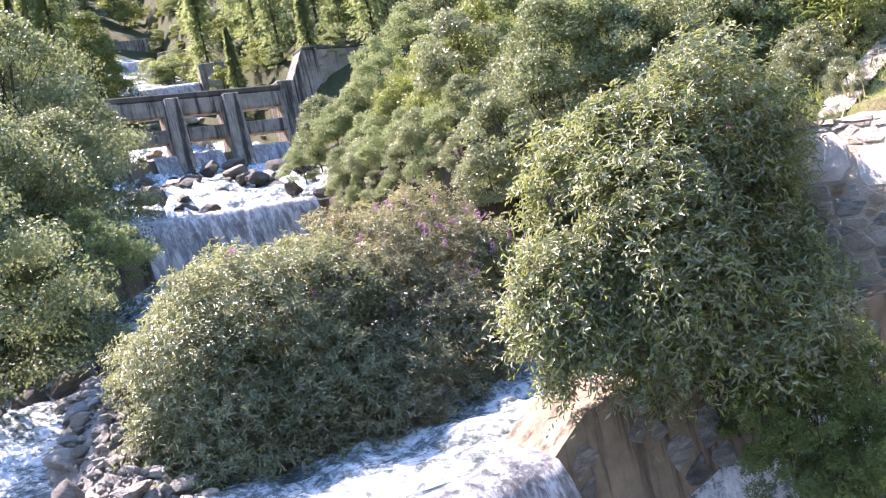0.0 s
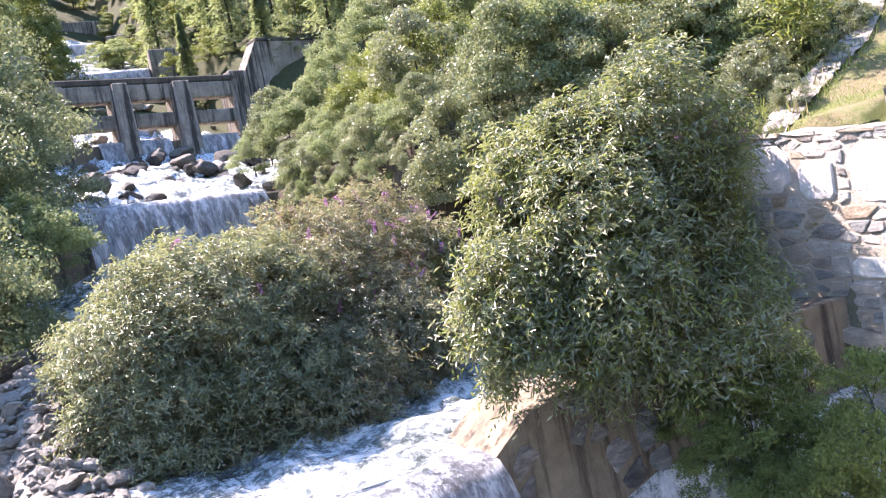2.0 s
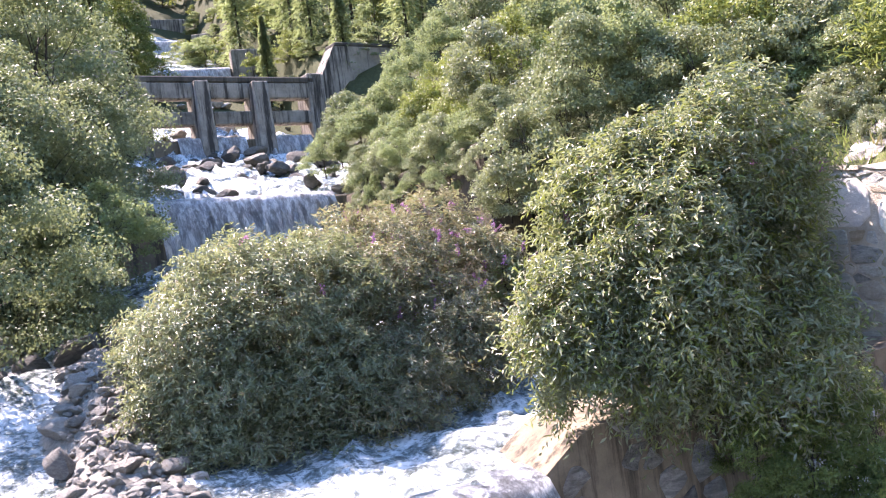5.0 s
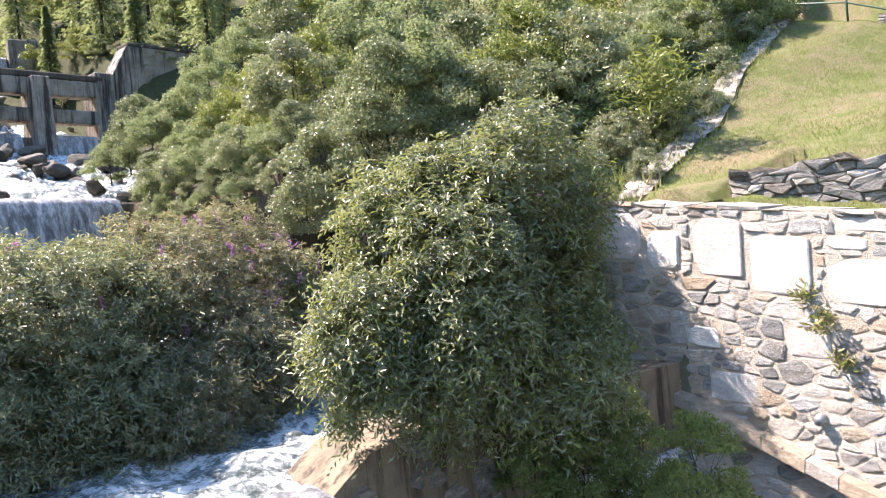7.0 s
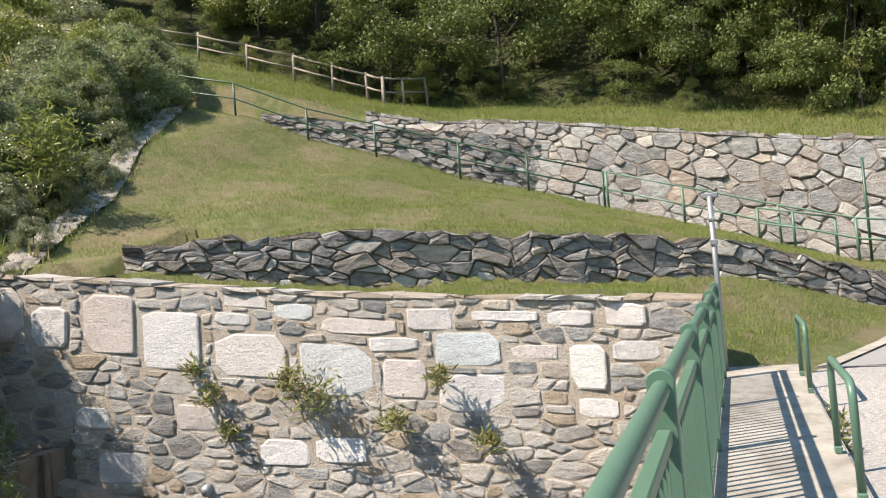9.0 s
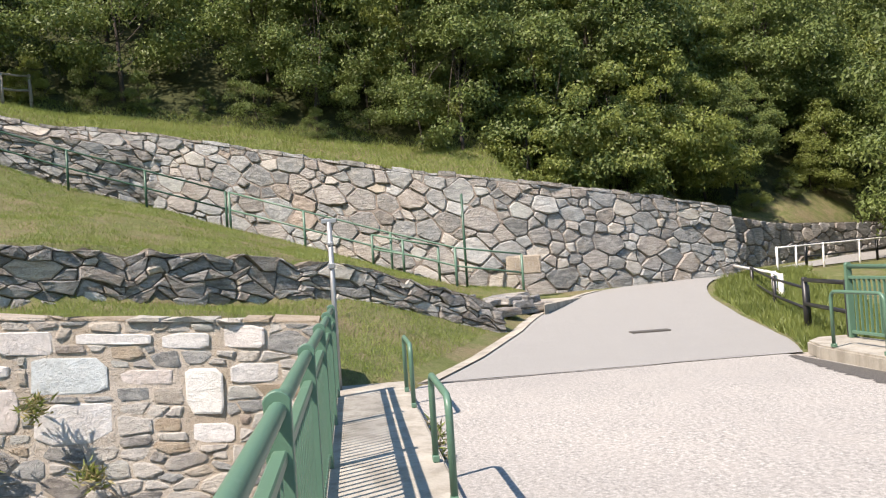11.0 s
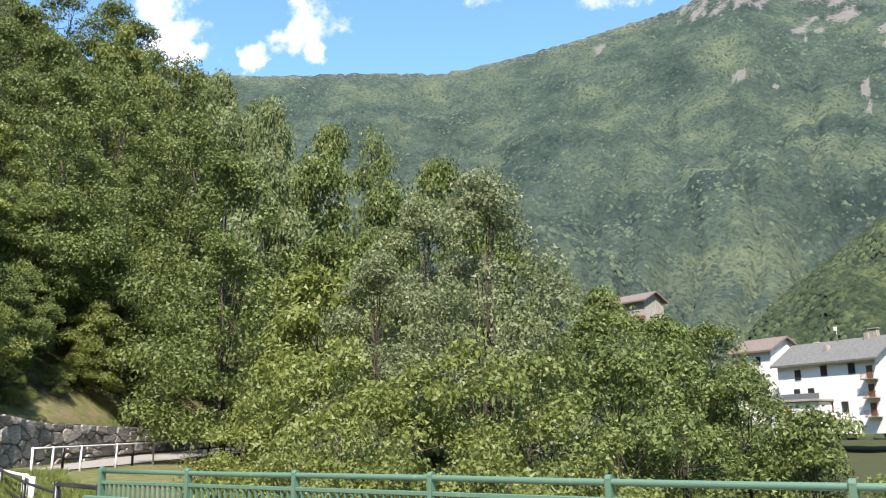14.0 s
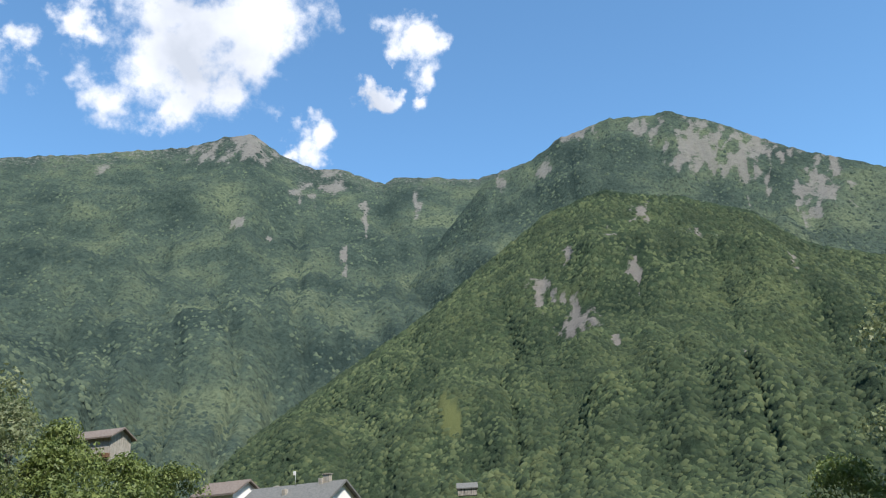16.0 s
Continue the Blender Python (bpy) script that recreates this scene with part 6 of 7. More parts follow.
def big_bush(name, blobs, leaves, length, width, mats, share, seed, base, label, flowers=0):
    """A butterfly bush seen from near: thousands of single long leaves on many stems."""
    rng = np.random.default_rng(seed)
    B = np.array(blobs)
    fine = []
    for n_, (x, y, z, r) in enumerate(blobs):
        for _ in range(int(170 * r * r) + 20):
            d = unit(rng, 1)[0]
            deep = rng.random() < 0.22
            q = r * (rng.uniform(0.45, 0.75) if deep else rng.uniform(0.8, 1.04))
            c = np.array([x, y, z]) + d * q
            gap = np.linalg.norm(B[:, :3] - c, axis=1) / B[:, 3]
            gap[n_] = 9
            if gap.min() < 0.72 and not deep:
                continue
            fine.append((*c, rng.uniform(0.09, 0.2)))
    ob = thing(name, None, label, "bush")
    inner = [(p[0] + (base[0] - p[0]) * 0.25, p[1] + (base[1] - p[1]) * 0.25, p[2] - 0.15, p[3]) for p in fine]
    limbs(ob, inner, (base[0], base[1], base[2] + 1.0), base, 0.05, BARK, rng, 24)
    pos, way, up, ln, wd = sprig_leaves(rng, B, leaves, length, width)
    leaves = len(pos)
    part("foliage", leaf_mesh("foliage", pos, way, up, ln, wd, None, 0.22, 0.18, mats, rng.choice(len(mats), leaves, p=share)), ob)
    if flowers:
        high = sorted(fine, key=lambda f: -f[2])[:len(fine) // 2]
        ps, ws = [], []
        for i in rng.choice(len(high), flowers):
            x, y, z, r = high[i]
            d = unit(rng, 1)[0]
            d[2] = abs(d[2]) + 0.5
            d /= np.linalg.norm(d)
            c = np.array([x, y, z]) + d * r
            for q in range(30):
                ps.append(c + d * (q * 0.007) + rng.normal(size=3) * 0.015)
                ws.append(d * 0.3 + unit(rng, 1)[0])
        ps, ws = np.array(ps), np.array(ws)
        part("blossom", leaf_mesh("blossom", ps, ws, unit(rng, len(ps)), np.full(len(ps), 0.04), np.full(len(ps), 0.028), FLOWER), ob, "purple flower spikes")
    return ob


def blob(yaw, up, dist, r):
    p = from_bridge(yaw, up, dist)
    return (p.x, p.y, p.z, r)


big_bush("butterfly_bush", [blob(-33.4, -1.5, 10.2, 1.20), blob(-36.2, 2.8, 10.5, 1.00), blob(-30.4, 0.8, 10.4, 0.85), blob(-28.0, -3.6, 10.1, 0.80), blob(-35.6, -3.5, 10.1, 0.90), blob(-26.2, -6.6, 9.9, 0.60), blob(-32, -6.0, 10.0, 0.95), blob(-37.4, 1.0, 14.0, 0.75), blob(-36.4, 5.2, 10.7, 0.55), blob(-32.2, 3.4, 10.6, 0.65),
                           blob(-27.6, -8.6, 9.8, 0.60), blob(-38.2, -2.4, 14.4, 0.88), blob(-37.6, -6.0, 14.2, 0.94), blob(-37.2, -9.0, 10.2, 0.70), blob(-34.4, -9.6, 10.1, 0.60), blob(-38.4, 4.0, 14.8, 0.63), blob(-39.2, -5.4, 14.4, 0.63), blob(-30.6, -8.6, 10.0, 0.55), blob(-25.4, -9.4, 9.8, 0.40)],
         180000, 0.105, 0.027, [LEAF_BUDDLEIA, LEAF_BRIGHT, LEAF_FADED], (0.7, 0.26, 0.04), 401, (6.6, 9.8, -0.6), "tall green butterfly bush growing over the wall", 26)
big_bush("butterfly_bush", [blob(-4.8, -3.6, 13.5, 1.45), blob(-1.6, -5.2, 13.1, 1.15), blob(0.4, -4.6, 13.3, 0.7), blob(-8.0, -2.4, 13.9, 1.2), blob(-3.4, -7.2, 12.7, 0.9), blob(-8.5, -6.4, 13.0, 1.0), blob(0.0, -7.8, 12.7, 0.75), blob(-5.2, -0.4, 14.2, 0.75), blob(-6.0, -8.6, 12.7, 0.8),
                           blob(-10.2, -7.6, 13.0, 0.7), blob(-1.2, -9.8, 12.5, 0.75), blob(1.4, -7.4, 12.8, 0.45), blob(-4.4, -11.0, 12.4, 0.7), blob(-1.8, -12.0, 12.0, 0.5), blob(0.8, -10.8, 12.2, 0.5), blob(-7.4, -10.4, 12.7, 0.6), blob(1.6, -3.2, 13.8, 0.4), blob(-2.4, -2.0, 14.0, 0.75), blob(-9.6, -10.4, 12.6, 0.6), blob(-6.2, -11.8, 12.2, 0.55), blob(-8.6, -11.6, 12.3, 0.45)],
         170000, 0.1, 0.0235, [LEAF_BUDDLEIA, LEAF_SILVER, LEAF_FADED], (0.78, 0.12, 0.1), 402, (1.5, 14.2, -0.2), "grey-green butterfly bush on the gravel bar", 14)
big_bush("butterfly_bush", [blob(-14.5, -1.4, 15.5, 1.3), blob(-18.0, -1.8, 15.5, 1.05), blob(-11, 0.4, 15.6, 0.9), blob(-16.5, 0.8, 15.8, 0.85), blob(-13.6, 1.8, 15.8, 0.6), blob(-15, -5.2, 14.8, 1.2), blob(-11.5, -5.5, 14.3, 1.1), blob(-19.2, -4.6, 15, 0.8), blob(-21.0, -1.2, 15.4, 0.55), blob(-12.6, -7.2, 13.8, 0.8), blob(-16.0, -6.6, 14.0, 0.75), blob(-19.0, -5.8, 14.6, 0.6), blob(-13.2, -9.6, 13.0, 0.7), blob(-16.4, -8.4, 13.5, 0.65), blob(-19.2, -7.4, 14.1, 0.5), blob(-10.2, -10.8, 12.6, 0.65), blob(-12.6, -3.2, 14.9, 1.1), blob(-9.6, -1.4, 15.0, 0.9), blob(-15.6, -9.8, 12.9, 0.55), blob(-12.6, -10.8, 12.5, 0.5), blob(-18.0, -7.4, 13.8, 0.5)],
         130000, 0.098, 0.023, [LEAF_FADED, LEAF_BUDDLEIA, LEAF_DRY], (0.55, 0.33, 0.12), 403, (3.6, 15.0, 0.2), "faded butterfly bush with purple flowers on the gravel bar", 120)

# trees and bushes below the downstream railing
BIRCH = make_tree("birch", 501, 9.5, 2.6, 19000, 0.125, LEAF_BIRCH, 0.15, 60, 0.7, "silvery birch with fine drooping leaves below the bridge", "tree", "", 0.12)
for yaw, dist, top_up, s in ((-145.6, 24, 17.2, 1.0), (-138.5, 26, 12, 0.85), (-150.5, 28, 10.5, 0.8), (150.5, 16, 16, 0.8), (147, 18, 20, 1.0), (-141.5, 30, 15.5, 1.0)):
    t = from_bridge(yaw, top_up, dist)
    plant(BIRCH, turned((t.x, t.y, t.z - 9.7 * s), dist, s))
SKYLINE = [(-166, 1.0), (-162.4, 4.2), (-160, 6.6), (-156, 8), (-154.3, 9.6), (-150.5, 11.6), (-146.4, 16.6), (-143.2, 18.4), (-140.9, 20.0), (-135.8, 21.2), (-130.9, 23.2), (-128.6, 24.4), (-124, 25.2), (-118, 27)]
for row, (near, drop_) in enumerate(((64, 0.4), (52, 3.5), (42, 7.0), (34, 10.5))):
    yaw = -121.0
    if row > 1:
        yaw = -128.5
    while yaw > -165:
        dist = near * float(ip(yaw, [(-165, 0.72), (-140, 0.9), (-121, 1.0)])) * tree_rnd.uniform(0.92, 1.08)
        top_up = float(ip(yaw, SKYLINE)) - drop_ * tree_rnd.uniform(0.85, 1.2) + tree_rnd.uniform(-0.8, 0.5)
        t = from_bridge(yaw, top_up, dist)
        low = float(land(t.x, t.y)[0]) - 0.3
        h = t.z - low
        if h > 3.0:
            k_ = tree_rnd.choices(range(5), (4, 4, 2.2, 4, 0.8))[0]
            sz = h / (9.0, 10.5, 8.0, 11.0, 7.0)[k_] / 1.03
            plant(FOREST[k_], turned((t.x, t.y, low), tree_rnd.uniform(0, 6.3), min(max(sz, 0.75), 1.25), sz))
        yaw -= tree_rnd.uniform(3.2, 5.2) * 50 / dist
HAZEL = [make_tree("hazel_bush", 510 + i, 5.0, 2.2, 9000, 0.128, m, 0.03, 46, 0.3, lb, "bush", "bushes below the bridge", 0.07) for i, (m, lb) in enumerate(((LEAF_BRIGHT, "yellow-green hazel bush behind the railing"), (LEAF_FOREST, "dark green bush behind the railing")))]
EDGE = make_tree("hazel_bush", 530, 5.0, 2.2, 9000, 0.15, LEAF_BRIGHT, 0.03, 46, 0.3, "sunlit green hazel at the edge of the wood", "bush", "hazels at the edge of the wood", 0.07)
for yaw, up, dist, s, k_ in ((-130.0, 2.6, 17, 0.45, 0), (-133.2, 5.0, 16, 0.72, 0), (-136.5, 5.6, 15, 0.78, 0), (-140.5, 4.4, 14, 0.72, 0), (-145.2, 5.8, 14, 0.8, 0), (-149, 4.8, 15, 0.78, 0), (-154.5, 5.2, 17, 0.85, 1), (-158, 5.0, 20, 0.9, 1), (-162, 3.4, 20, 0.8, 1), (-166.0, 1.0, 20, 0.8, 1),
                             (-149, 7.6, 24, 0.9, 1), (-153.5, 7.8, 27, 0.9, 1), (-157, 7.2, 33, 1.0, 1), (-160.5, 6.6, 36, 1.0, 1), (-171.5, -1.4, 22, 0.8, 1), (-177, -1.6, 22, 0.8, 0), (-138, 0.5, 11.5, 0.55, 0), (-146, 0.2, 11, 0.5, 0), (-153, 0.0, 11, 0.5, 0), (-133.0, 0.4, 12.5, 0.45, 0), (158, 4.5, 18, 0.7, 1), (168, 1, 20, 0.8, 1)):
    t = from_bridge(yaw, up, dist)
    plant(HAZEL[k_], turned((t.x, t.y, t.z - 5.1 * s), yaw, s))
for yaw, up, dist, s in ((-107.8, 12.2, 31, 0.95), (-111.3, 12.8, 33, 0.9), (-104.1, 13.4, 31, 0.95), (-102.4, 10.6, 29, 0.7), (-105.8, 10.8, 31, 0.7), (-110.0, 10.6, 33, 0.75), (-113.6, 10.4, 34, 0.8), (-100.4, 14.0, 32, 0.9)):
    t = from_bridge(yaw, up, dist)
    plant(EDGE, turned((t.x, t.y, t.z - 5.1 * s), yaw, s))
# a small shrub at the foot of the bank wall
c = from_bridge(-46.5, -15.2, 9.3)
plant(SHRUB[2], turned((c.x, c.y, c.z - 0.9), 1.0, 0.34, 0.42))

# bushes along the edge of the wood
y = -13.0
while y < 26:
    hx = max(float(ip(y, HIGH_X)), float(ip(y, RAIL_X)) + 0.9) + float(ip(y, [(-17, 2.0), (-12, 5.4)]))
    k_ = tree_rnd.random()
    proto = HAZEL[1] if k_ < 0.7 else HAZEL[0] if k_ < 0.8 else SHRUB[2]
    plant(proto, turned(stand(hx + tree_rnd.uniform(-0.2, 1.0), y, 0.2), tree_rnd.uniform(0, 6.3), tree_rnd.uniform(0.2, 0.5)))
    y += tree_rnd.uniform(1.5, 2.9)
# low bushes behind the top of the wall at the bend
y = -30.0
while y < -7.0:
    hx = float(ip(y, HIGH_X))
    plant(HAZEL[tree_rnd.randrange(2)], turned(stand(hx + tree_rnd.uniform(1.8, 2.8), y, 0.15), tree_rnd.uniform(0, 6.3), tree_rnd.uniform(0.22, 0.42)))
    y += tree_rnd.uniform(1.1, 2.2)
# dark undergrowth hanging on the shaded wall, much of it added to deepen the shade
for yaw, up, dist, r in ((-39.5, -13.0, 11.7, 0.9), (-41.3, -15.5, 10.4, 0.8), (-42.4, -18.8, 10.2, 0.7), (-36.0, -15.0, 9.9, 0.55), (-37.5, -18.5, 9.7, 0.7), (-40.0, -20.5, 9.6, 0.6), (-38.6, -8.0, 12.0, 0.6), (-38.0, -11.5, 11.4, 0.8), (-41.0, -11.0, 12.5, 0.8), (-43.2, -14.5, 11.2, 0.7), (-34.6, -13.4, 10.9, 0.5), (-39.5, -16.5, 10.0, 0.8), (-42.6, -21.5, 9.2, 0.8), (-44.6, -18.0, 10.4, 0.6)):
    c = from_bridge(yaw, up, dist)
    plant(HAZEL[1], turned((c.x, c.y, c.z - 2.6 * r / 2.9), yaw, r / 2.9))


# ---- grass ----
def ground_height(x, y):
    """Height of the ground sheet itself, between its corners."""
    i, j = np.clip(np.searchsorted(gx, x) - 1, 0, len(gx) - 2), np.clip(np.searchsorted(gy, y) - 1, 0, len(gy) - 2)
    u, v = (x - gx[i]) / (gx[i + 1] - gx[i]), (y - gy[j]) / (gy[j + 1] - gy[j])
    return (GZ[j, i] * (1 - u) + GZ[j, i + 1] * u) * (1 - v) + (GZ[j + 1, i] * (1 - u) + GZ[j + 1, i + 1] * u) * v


def grass(name, n, pick, length, label, seed, mat=GRASS):
    """Single blades over a stretch of ground; pick gives places."""
    rng = np.random.default_rng(seed)
    x, y = pick(rng, n)
    pos = np.stack([x, y, ground_height(x, y) - 0.02], 1)
    way = np.stack([rng.normal(size=len(x)) * 0.45, rng.normal(size=len(x)) * 0.45, np.ones(len(x))], 1)
    ob = thing(name, leaf_mesh(name, pos, way, unit(rng, len(x)), length * rng.uniform(0.4, 1.3, len(x)), length * 0.13 * rng.uniform(0.7, 1.4, len(x)), mat, 0.1, 0.25, plain=True), label, "grass", kind="stuff")
    return ob


def slope_places(rng, n):
    y = rng.uniform(-4.2, 18.0, n)
    t = rng.random(n)
    x = (ip(y, BANK_E) + 0.35) * (1 - t) + (ip(y, RAIL_X) + 0.9) * t
    ok = (y < 11.2 + (x - 11.3) * 0.43) & (y > -0.42 * (x - 10.9) - 0.2) & (np.abs(x - ip(y, TERRACE_X)) > 0.3)
    x, y = x[ok], y[ok]
    bare = np.array([wob(a, b, 1.7, 0.55) + 0.7 * wob(a, b, 5.1, 1.9) for a, b in zip(x.tolist(), y.tolist())])
    ok = bare + rng.normal(size=len(x)) * 0.25 < 0.12 + 0.4 * (x < ip(y, TERRACE_X))
    return x[ok], y[ok]


def upper_places(rng, n):
    y = rng.uniform(-15, 24, n)
    t = rng.random(n)
    hx = np.maximum(ip(y, HIGH_X), ip(y, RAIL_X) + 0.9)
    x = hx + 0.5 + t * 5.6
    return x, y


def verge_places(rng, n):
    x = rng.uniform(12.0, 25.5, n)
    w = ip(x, [(12, -6.5), (13.5, -7.15), (17, -8.05), (20.6, -8.95), (23, -10.15), (25, -12.1)])
    y = w - 0.1 - rng.random(n) * ip(x, [(12, 1.5), (20, 3.5), (25, 2.0)])
    return x, y


grass("grass_slope", 360000, slope_places, 0.085, "short dry and green grass on the slope", 71)
grass("grass_tufts", 13000, slope_places, 0.12, "taller grass tufts on the slope", 72)


def weedy_places(rng, n):
    y = rng.uniform(9.5, 19, n)
    x = rng.uniform(9.5, 22, n)
    ok = (y > 11.0 + (x - 11.3) * 0.43) & (y < 16 + (x - 11.3) * 0.5)
    return x[ok], y[ok]


grass("weeds", 16000, weedy_places, 0.24, "rank weeds and dry stalks beside the chute", 75)
grass("dry_stalks", 1500, weedy_places, 0.32, "dry yellow stalks beside the chute", 76, LEAF_DRY)
grass("grass_upper", 110000, upper_places, 0.16, "meadow grass above the high wall", 73)
grass("grass_verge", 30000, verge_places, 0.2, "rank green grass on the road verge", 74, LEAF_BRIGHT)


def dry_places(rng, n):
    y = rng.uniform(-4.2, 18.0, n)
    t = rng.random(n)
    x = (ip(y, BANK_E) + 0.35) * (1 - t) + (ip(y, RAIL_X) + 0.9) * t
    ok = (y < 11.2 + (x - 11.3) * 0.43) & (y > -0.42 * (x - 10.9) - 0.2) & (np.abs(x - ip(y, TERRACE_X)) > 0.3)
    x, y = x[ok], y[ok]
    bare = np.array([wob(a, b, 1.7, 0.55) + 0.7 * wob(a, b, 5.1, 1.9) for a, b in zip(x.tolist(), y.tolist())])
    ok = bare + rng.normal(size=len(x)) * 0.25 > 0.1 + 0.25 * (x < ip(y, TERRACE_X))
    return x[ok], y[ok]


grass("dry_grass", 150000, dry_places, 0.06, "dry straw-coloured grass on the slope", 77, LEAF_DRY)


# tufts in the joints of the bank wall, weeds along the kerb
def tuft(at, r, n, length, seed, mats, label, name="wall_plant", cat="plant", droop=0.3):
    rng = np.random.default_rng(seed)
    d = unit(rng, n)
    d[:, 2] = np.abs(d[:, 2]) * 0.8 - droop * 0.4
    pos = rng.normal(size=(n, 3)) * r * 0.33
    me = leaf_mesh("leaves", pos, d + unit(rng, n) * 0.4, unit(rng, n), length * rng.uniform(0.5, 1.3, n), length * 0.2 * rng.uniform(0.6, 1.3, n), None, 0.2, 0.2, mats, rng.choice(len(mats), n))
    ob = thing(name, None, label, cat, "small plants", at=at)
    part("foliage", me, ob)["kind"] = "stuff"
    return ob


for i, (yaw, up, dist, r) in enumerate(((-55.0, -6.4, 12.35, 0.3), (-61.5, -7.3, 11.45, 0.5), (-60.0, -6.2, 11.6, 0.25), (-54.2, -4.7, 12.5, 0.2), (-66.8, -9.5, 11.0, 0.25), (-70.0, -7.0, 10.75, 0.2), (-45.5, -4.2, 14.1, 0.35), (-56.0, -9.0, 12.2, 0.22), (-73.0, -11.5, 10.55, 0.2))):
    p = from_bridge(yaw, up, dist - 0.12)
    tuft(p, r, int(420 * r + 30), 0.14, 600 + i, [LEAF_DRY, LEAF_BRIGHT], "yellow-green plant growing from the wall joints")
for i, (x, y, r, n) in enumerate(((9.1, -6.1, 0.14, 60), (8.35, -6.08, 0.16, 80), (8.0, -6.1, 0.1, 40), (5.05, -6.08, 0.13, 60), (4.3, -6.08, 0.16, 80), (3.9, -6.1, 0.08, 30), (7.0, -0.68, 0.16, 90), (7.6, -0.66, 0.14, 80), (8.3, -0.66, 0.16, 90), (8.0, -0.7, 0.1, 50))):
    tuft((x, y, 0.02), r * 0.7, n // 2, 0.1, 640 + i, [LEAF_BRIGHT, LEAF_FADED], "small weed growing at the kerb", "weed", "weed", 0.0)
# ferny branch hanging over the chute
p = from_bridge(-46.6, 9.6, 18.5)
tuft(p, 1.2, 900, 0.22, 680, [LEAF_BRIGHT], "light green feathery branch over the slope", "fern_branch", "branch")

# ---- rails, fences and posts up the slope ----
def handrail(pts, label, mat, h=1.0):
    """A stair rail of two pipes on posts; pts are the posts' feet."""
    rail = thing("handrail", None, label, "handrail", "handrails by the stairs", at=pts[0])
    o = Vector(pts[0])
    rel = [Vector(p) - o for p in pts]
    for p in rel:
        part("post", tube_mesh("post", [p - Vector((0, 0, 0.15)), p + Vector((0, 0, h))], 0.035, mat, 8), rail)
    for nm, k_ in (("top_rail", 1.0), ("middle_rail", 0.52)):
        part(nm, tube_mesh(nm, [p + Vector((0, 0, h * k_)) for p in rel], 0.024, mat, 8), rail)
    return rail


def on_rail(y):
    return (float(ip(y, RAIL_X)), y, float(ip(y, RAIL_Z)))


handrail([on_rail(y) for y in (17.2, 14.3, 12.0, 9.9, 7.4, 5.4, 3.3)], "green steel handrail along the hillside path", DARK_GREEN)
handrail([on_rail(y) for y in (3.2, 1.2, -1.1, -2.7)] + [(21.7, -4.4, 0.75)], "green steel handrail beside the stone steps", GREEN_PAINT)
handrail([(23.0, -0.6, 1.75), (22.7, -1.4, 1.55), (22.3, -2.3, 1.3)], "short green steel handrail at the foot of the steps", GREEN_PAINT, 0.8)
lp = from_bridge(-97.7, -1.3, 22.4)
post = thing("green_pole", None, "thin green steel pole before the high wall", "pole", at=(lp.x, lp.y, 0.7))
part("shaft", tube_mesh("shaft", [(0, 0, 0), (0, 0, 2.75)], 0.035, DARK_GREEN, 8), post)

# stone steps and loose slabs at the end of the terrace
slab_rnd = random.Random(8)
for i in range(16):
    t = i / 15
    x, y = 20.8 - 2.2 * t + slab_rnd.uniform(-0.5, 0.5), -2.6 - 1.6 * (1 - t) + slab_rnd.uniform(-0.5, 0.4)
    bm = box(slab_rnd.uniform(0.6, 1.2), slab_rnd.uniform(0.4, 0.8), slab_rnd.uniform(0.12, 0.22), 0.03, 1, 0.03, i)
    me = bpy.data.meshes.new("stone_slab")
    bm.to_mesh(me)
    bm.free()
    me.materials.append(slab_rnd.choice((STONE_SLATE, STONE_GREY)))
    ob = thing("stone_slab", me, "flat grey stone slab lying by the steps", "stone", "slabs by the steps")
    ob.matrix_world = Matrix.Translation((x, y, float(land(x, y)[0]) - 0.04)) @ Matrix.Rotation(slab_rnd.uniform(0, 3), 4, "Z")


# wooden fence above
def wood_fence(pts, label, h=1.15):
    f = thing("wooden_fence", None, label, "fence", at=pts[0])
    o = Vector(pts[0])
    rnd = random.Random(len(pts))
    rel = [Vector(p) - o for p in pts]
    for p in rel:
        lean = Vector((rnd.uniform(-0.05, 0.05), rnd.uniform(-0.05, 0.05), h + rnd.uniform(-0.05, 0.1)))
        part("post", tube_mesh("post", [p - Vector((0, 0, 0.2)), p + lean], [0.065, 0.055], WOOD, 7), f)
    for k_ in (0.95, 0.5):
        for a, b in zip(rel, rel[1:]):
            part("rail", tube_mesh("rail", [a + Vector((0, 0, h * k_)), (a + b) / 2 + Vector((0, 0, h * k_ - 0.03)), b + Vector((0, 0, h * k_))], 0.042, WOOD, 7), f)
    return f


FENCE = []
for yaw, up, dist in ((-44.5, 18.3, 42), (-47.5, 17.6, 41), (-50.3, 16.9, 40), (-53.0, 16.2, 39), (-56.0, 15.2, 38), (-59.1, 14.2, 37), (-62.1, 13.3, 36), (-64.6, 12.5, 35), (-66.9, 11.5, 34), (-67.9, 11.0, 33.4)):
    p = from_bridge(yaw, up, dist)
    FENCE.append((p.x, p.y, float(land(p.x, p.y)[0])))
wood_fence(FENCE, "weathered grey wooden post and rail fence")
gate = []
for yaw, dist in ((-68.0, 33.2), (-69.3, 33.4), (-70.9, 34.0)):
    p = from_bridge(yaw, 11, dist)
    gate.append((p.x, p.y, float(land(p.x, p.y)[0])))
wood_fence(gate, "weathered wooden gate at the end of the fence", 1.2)


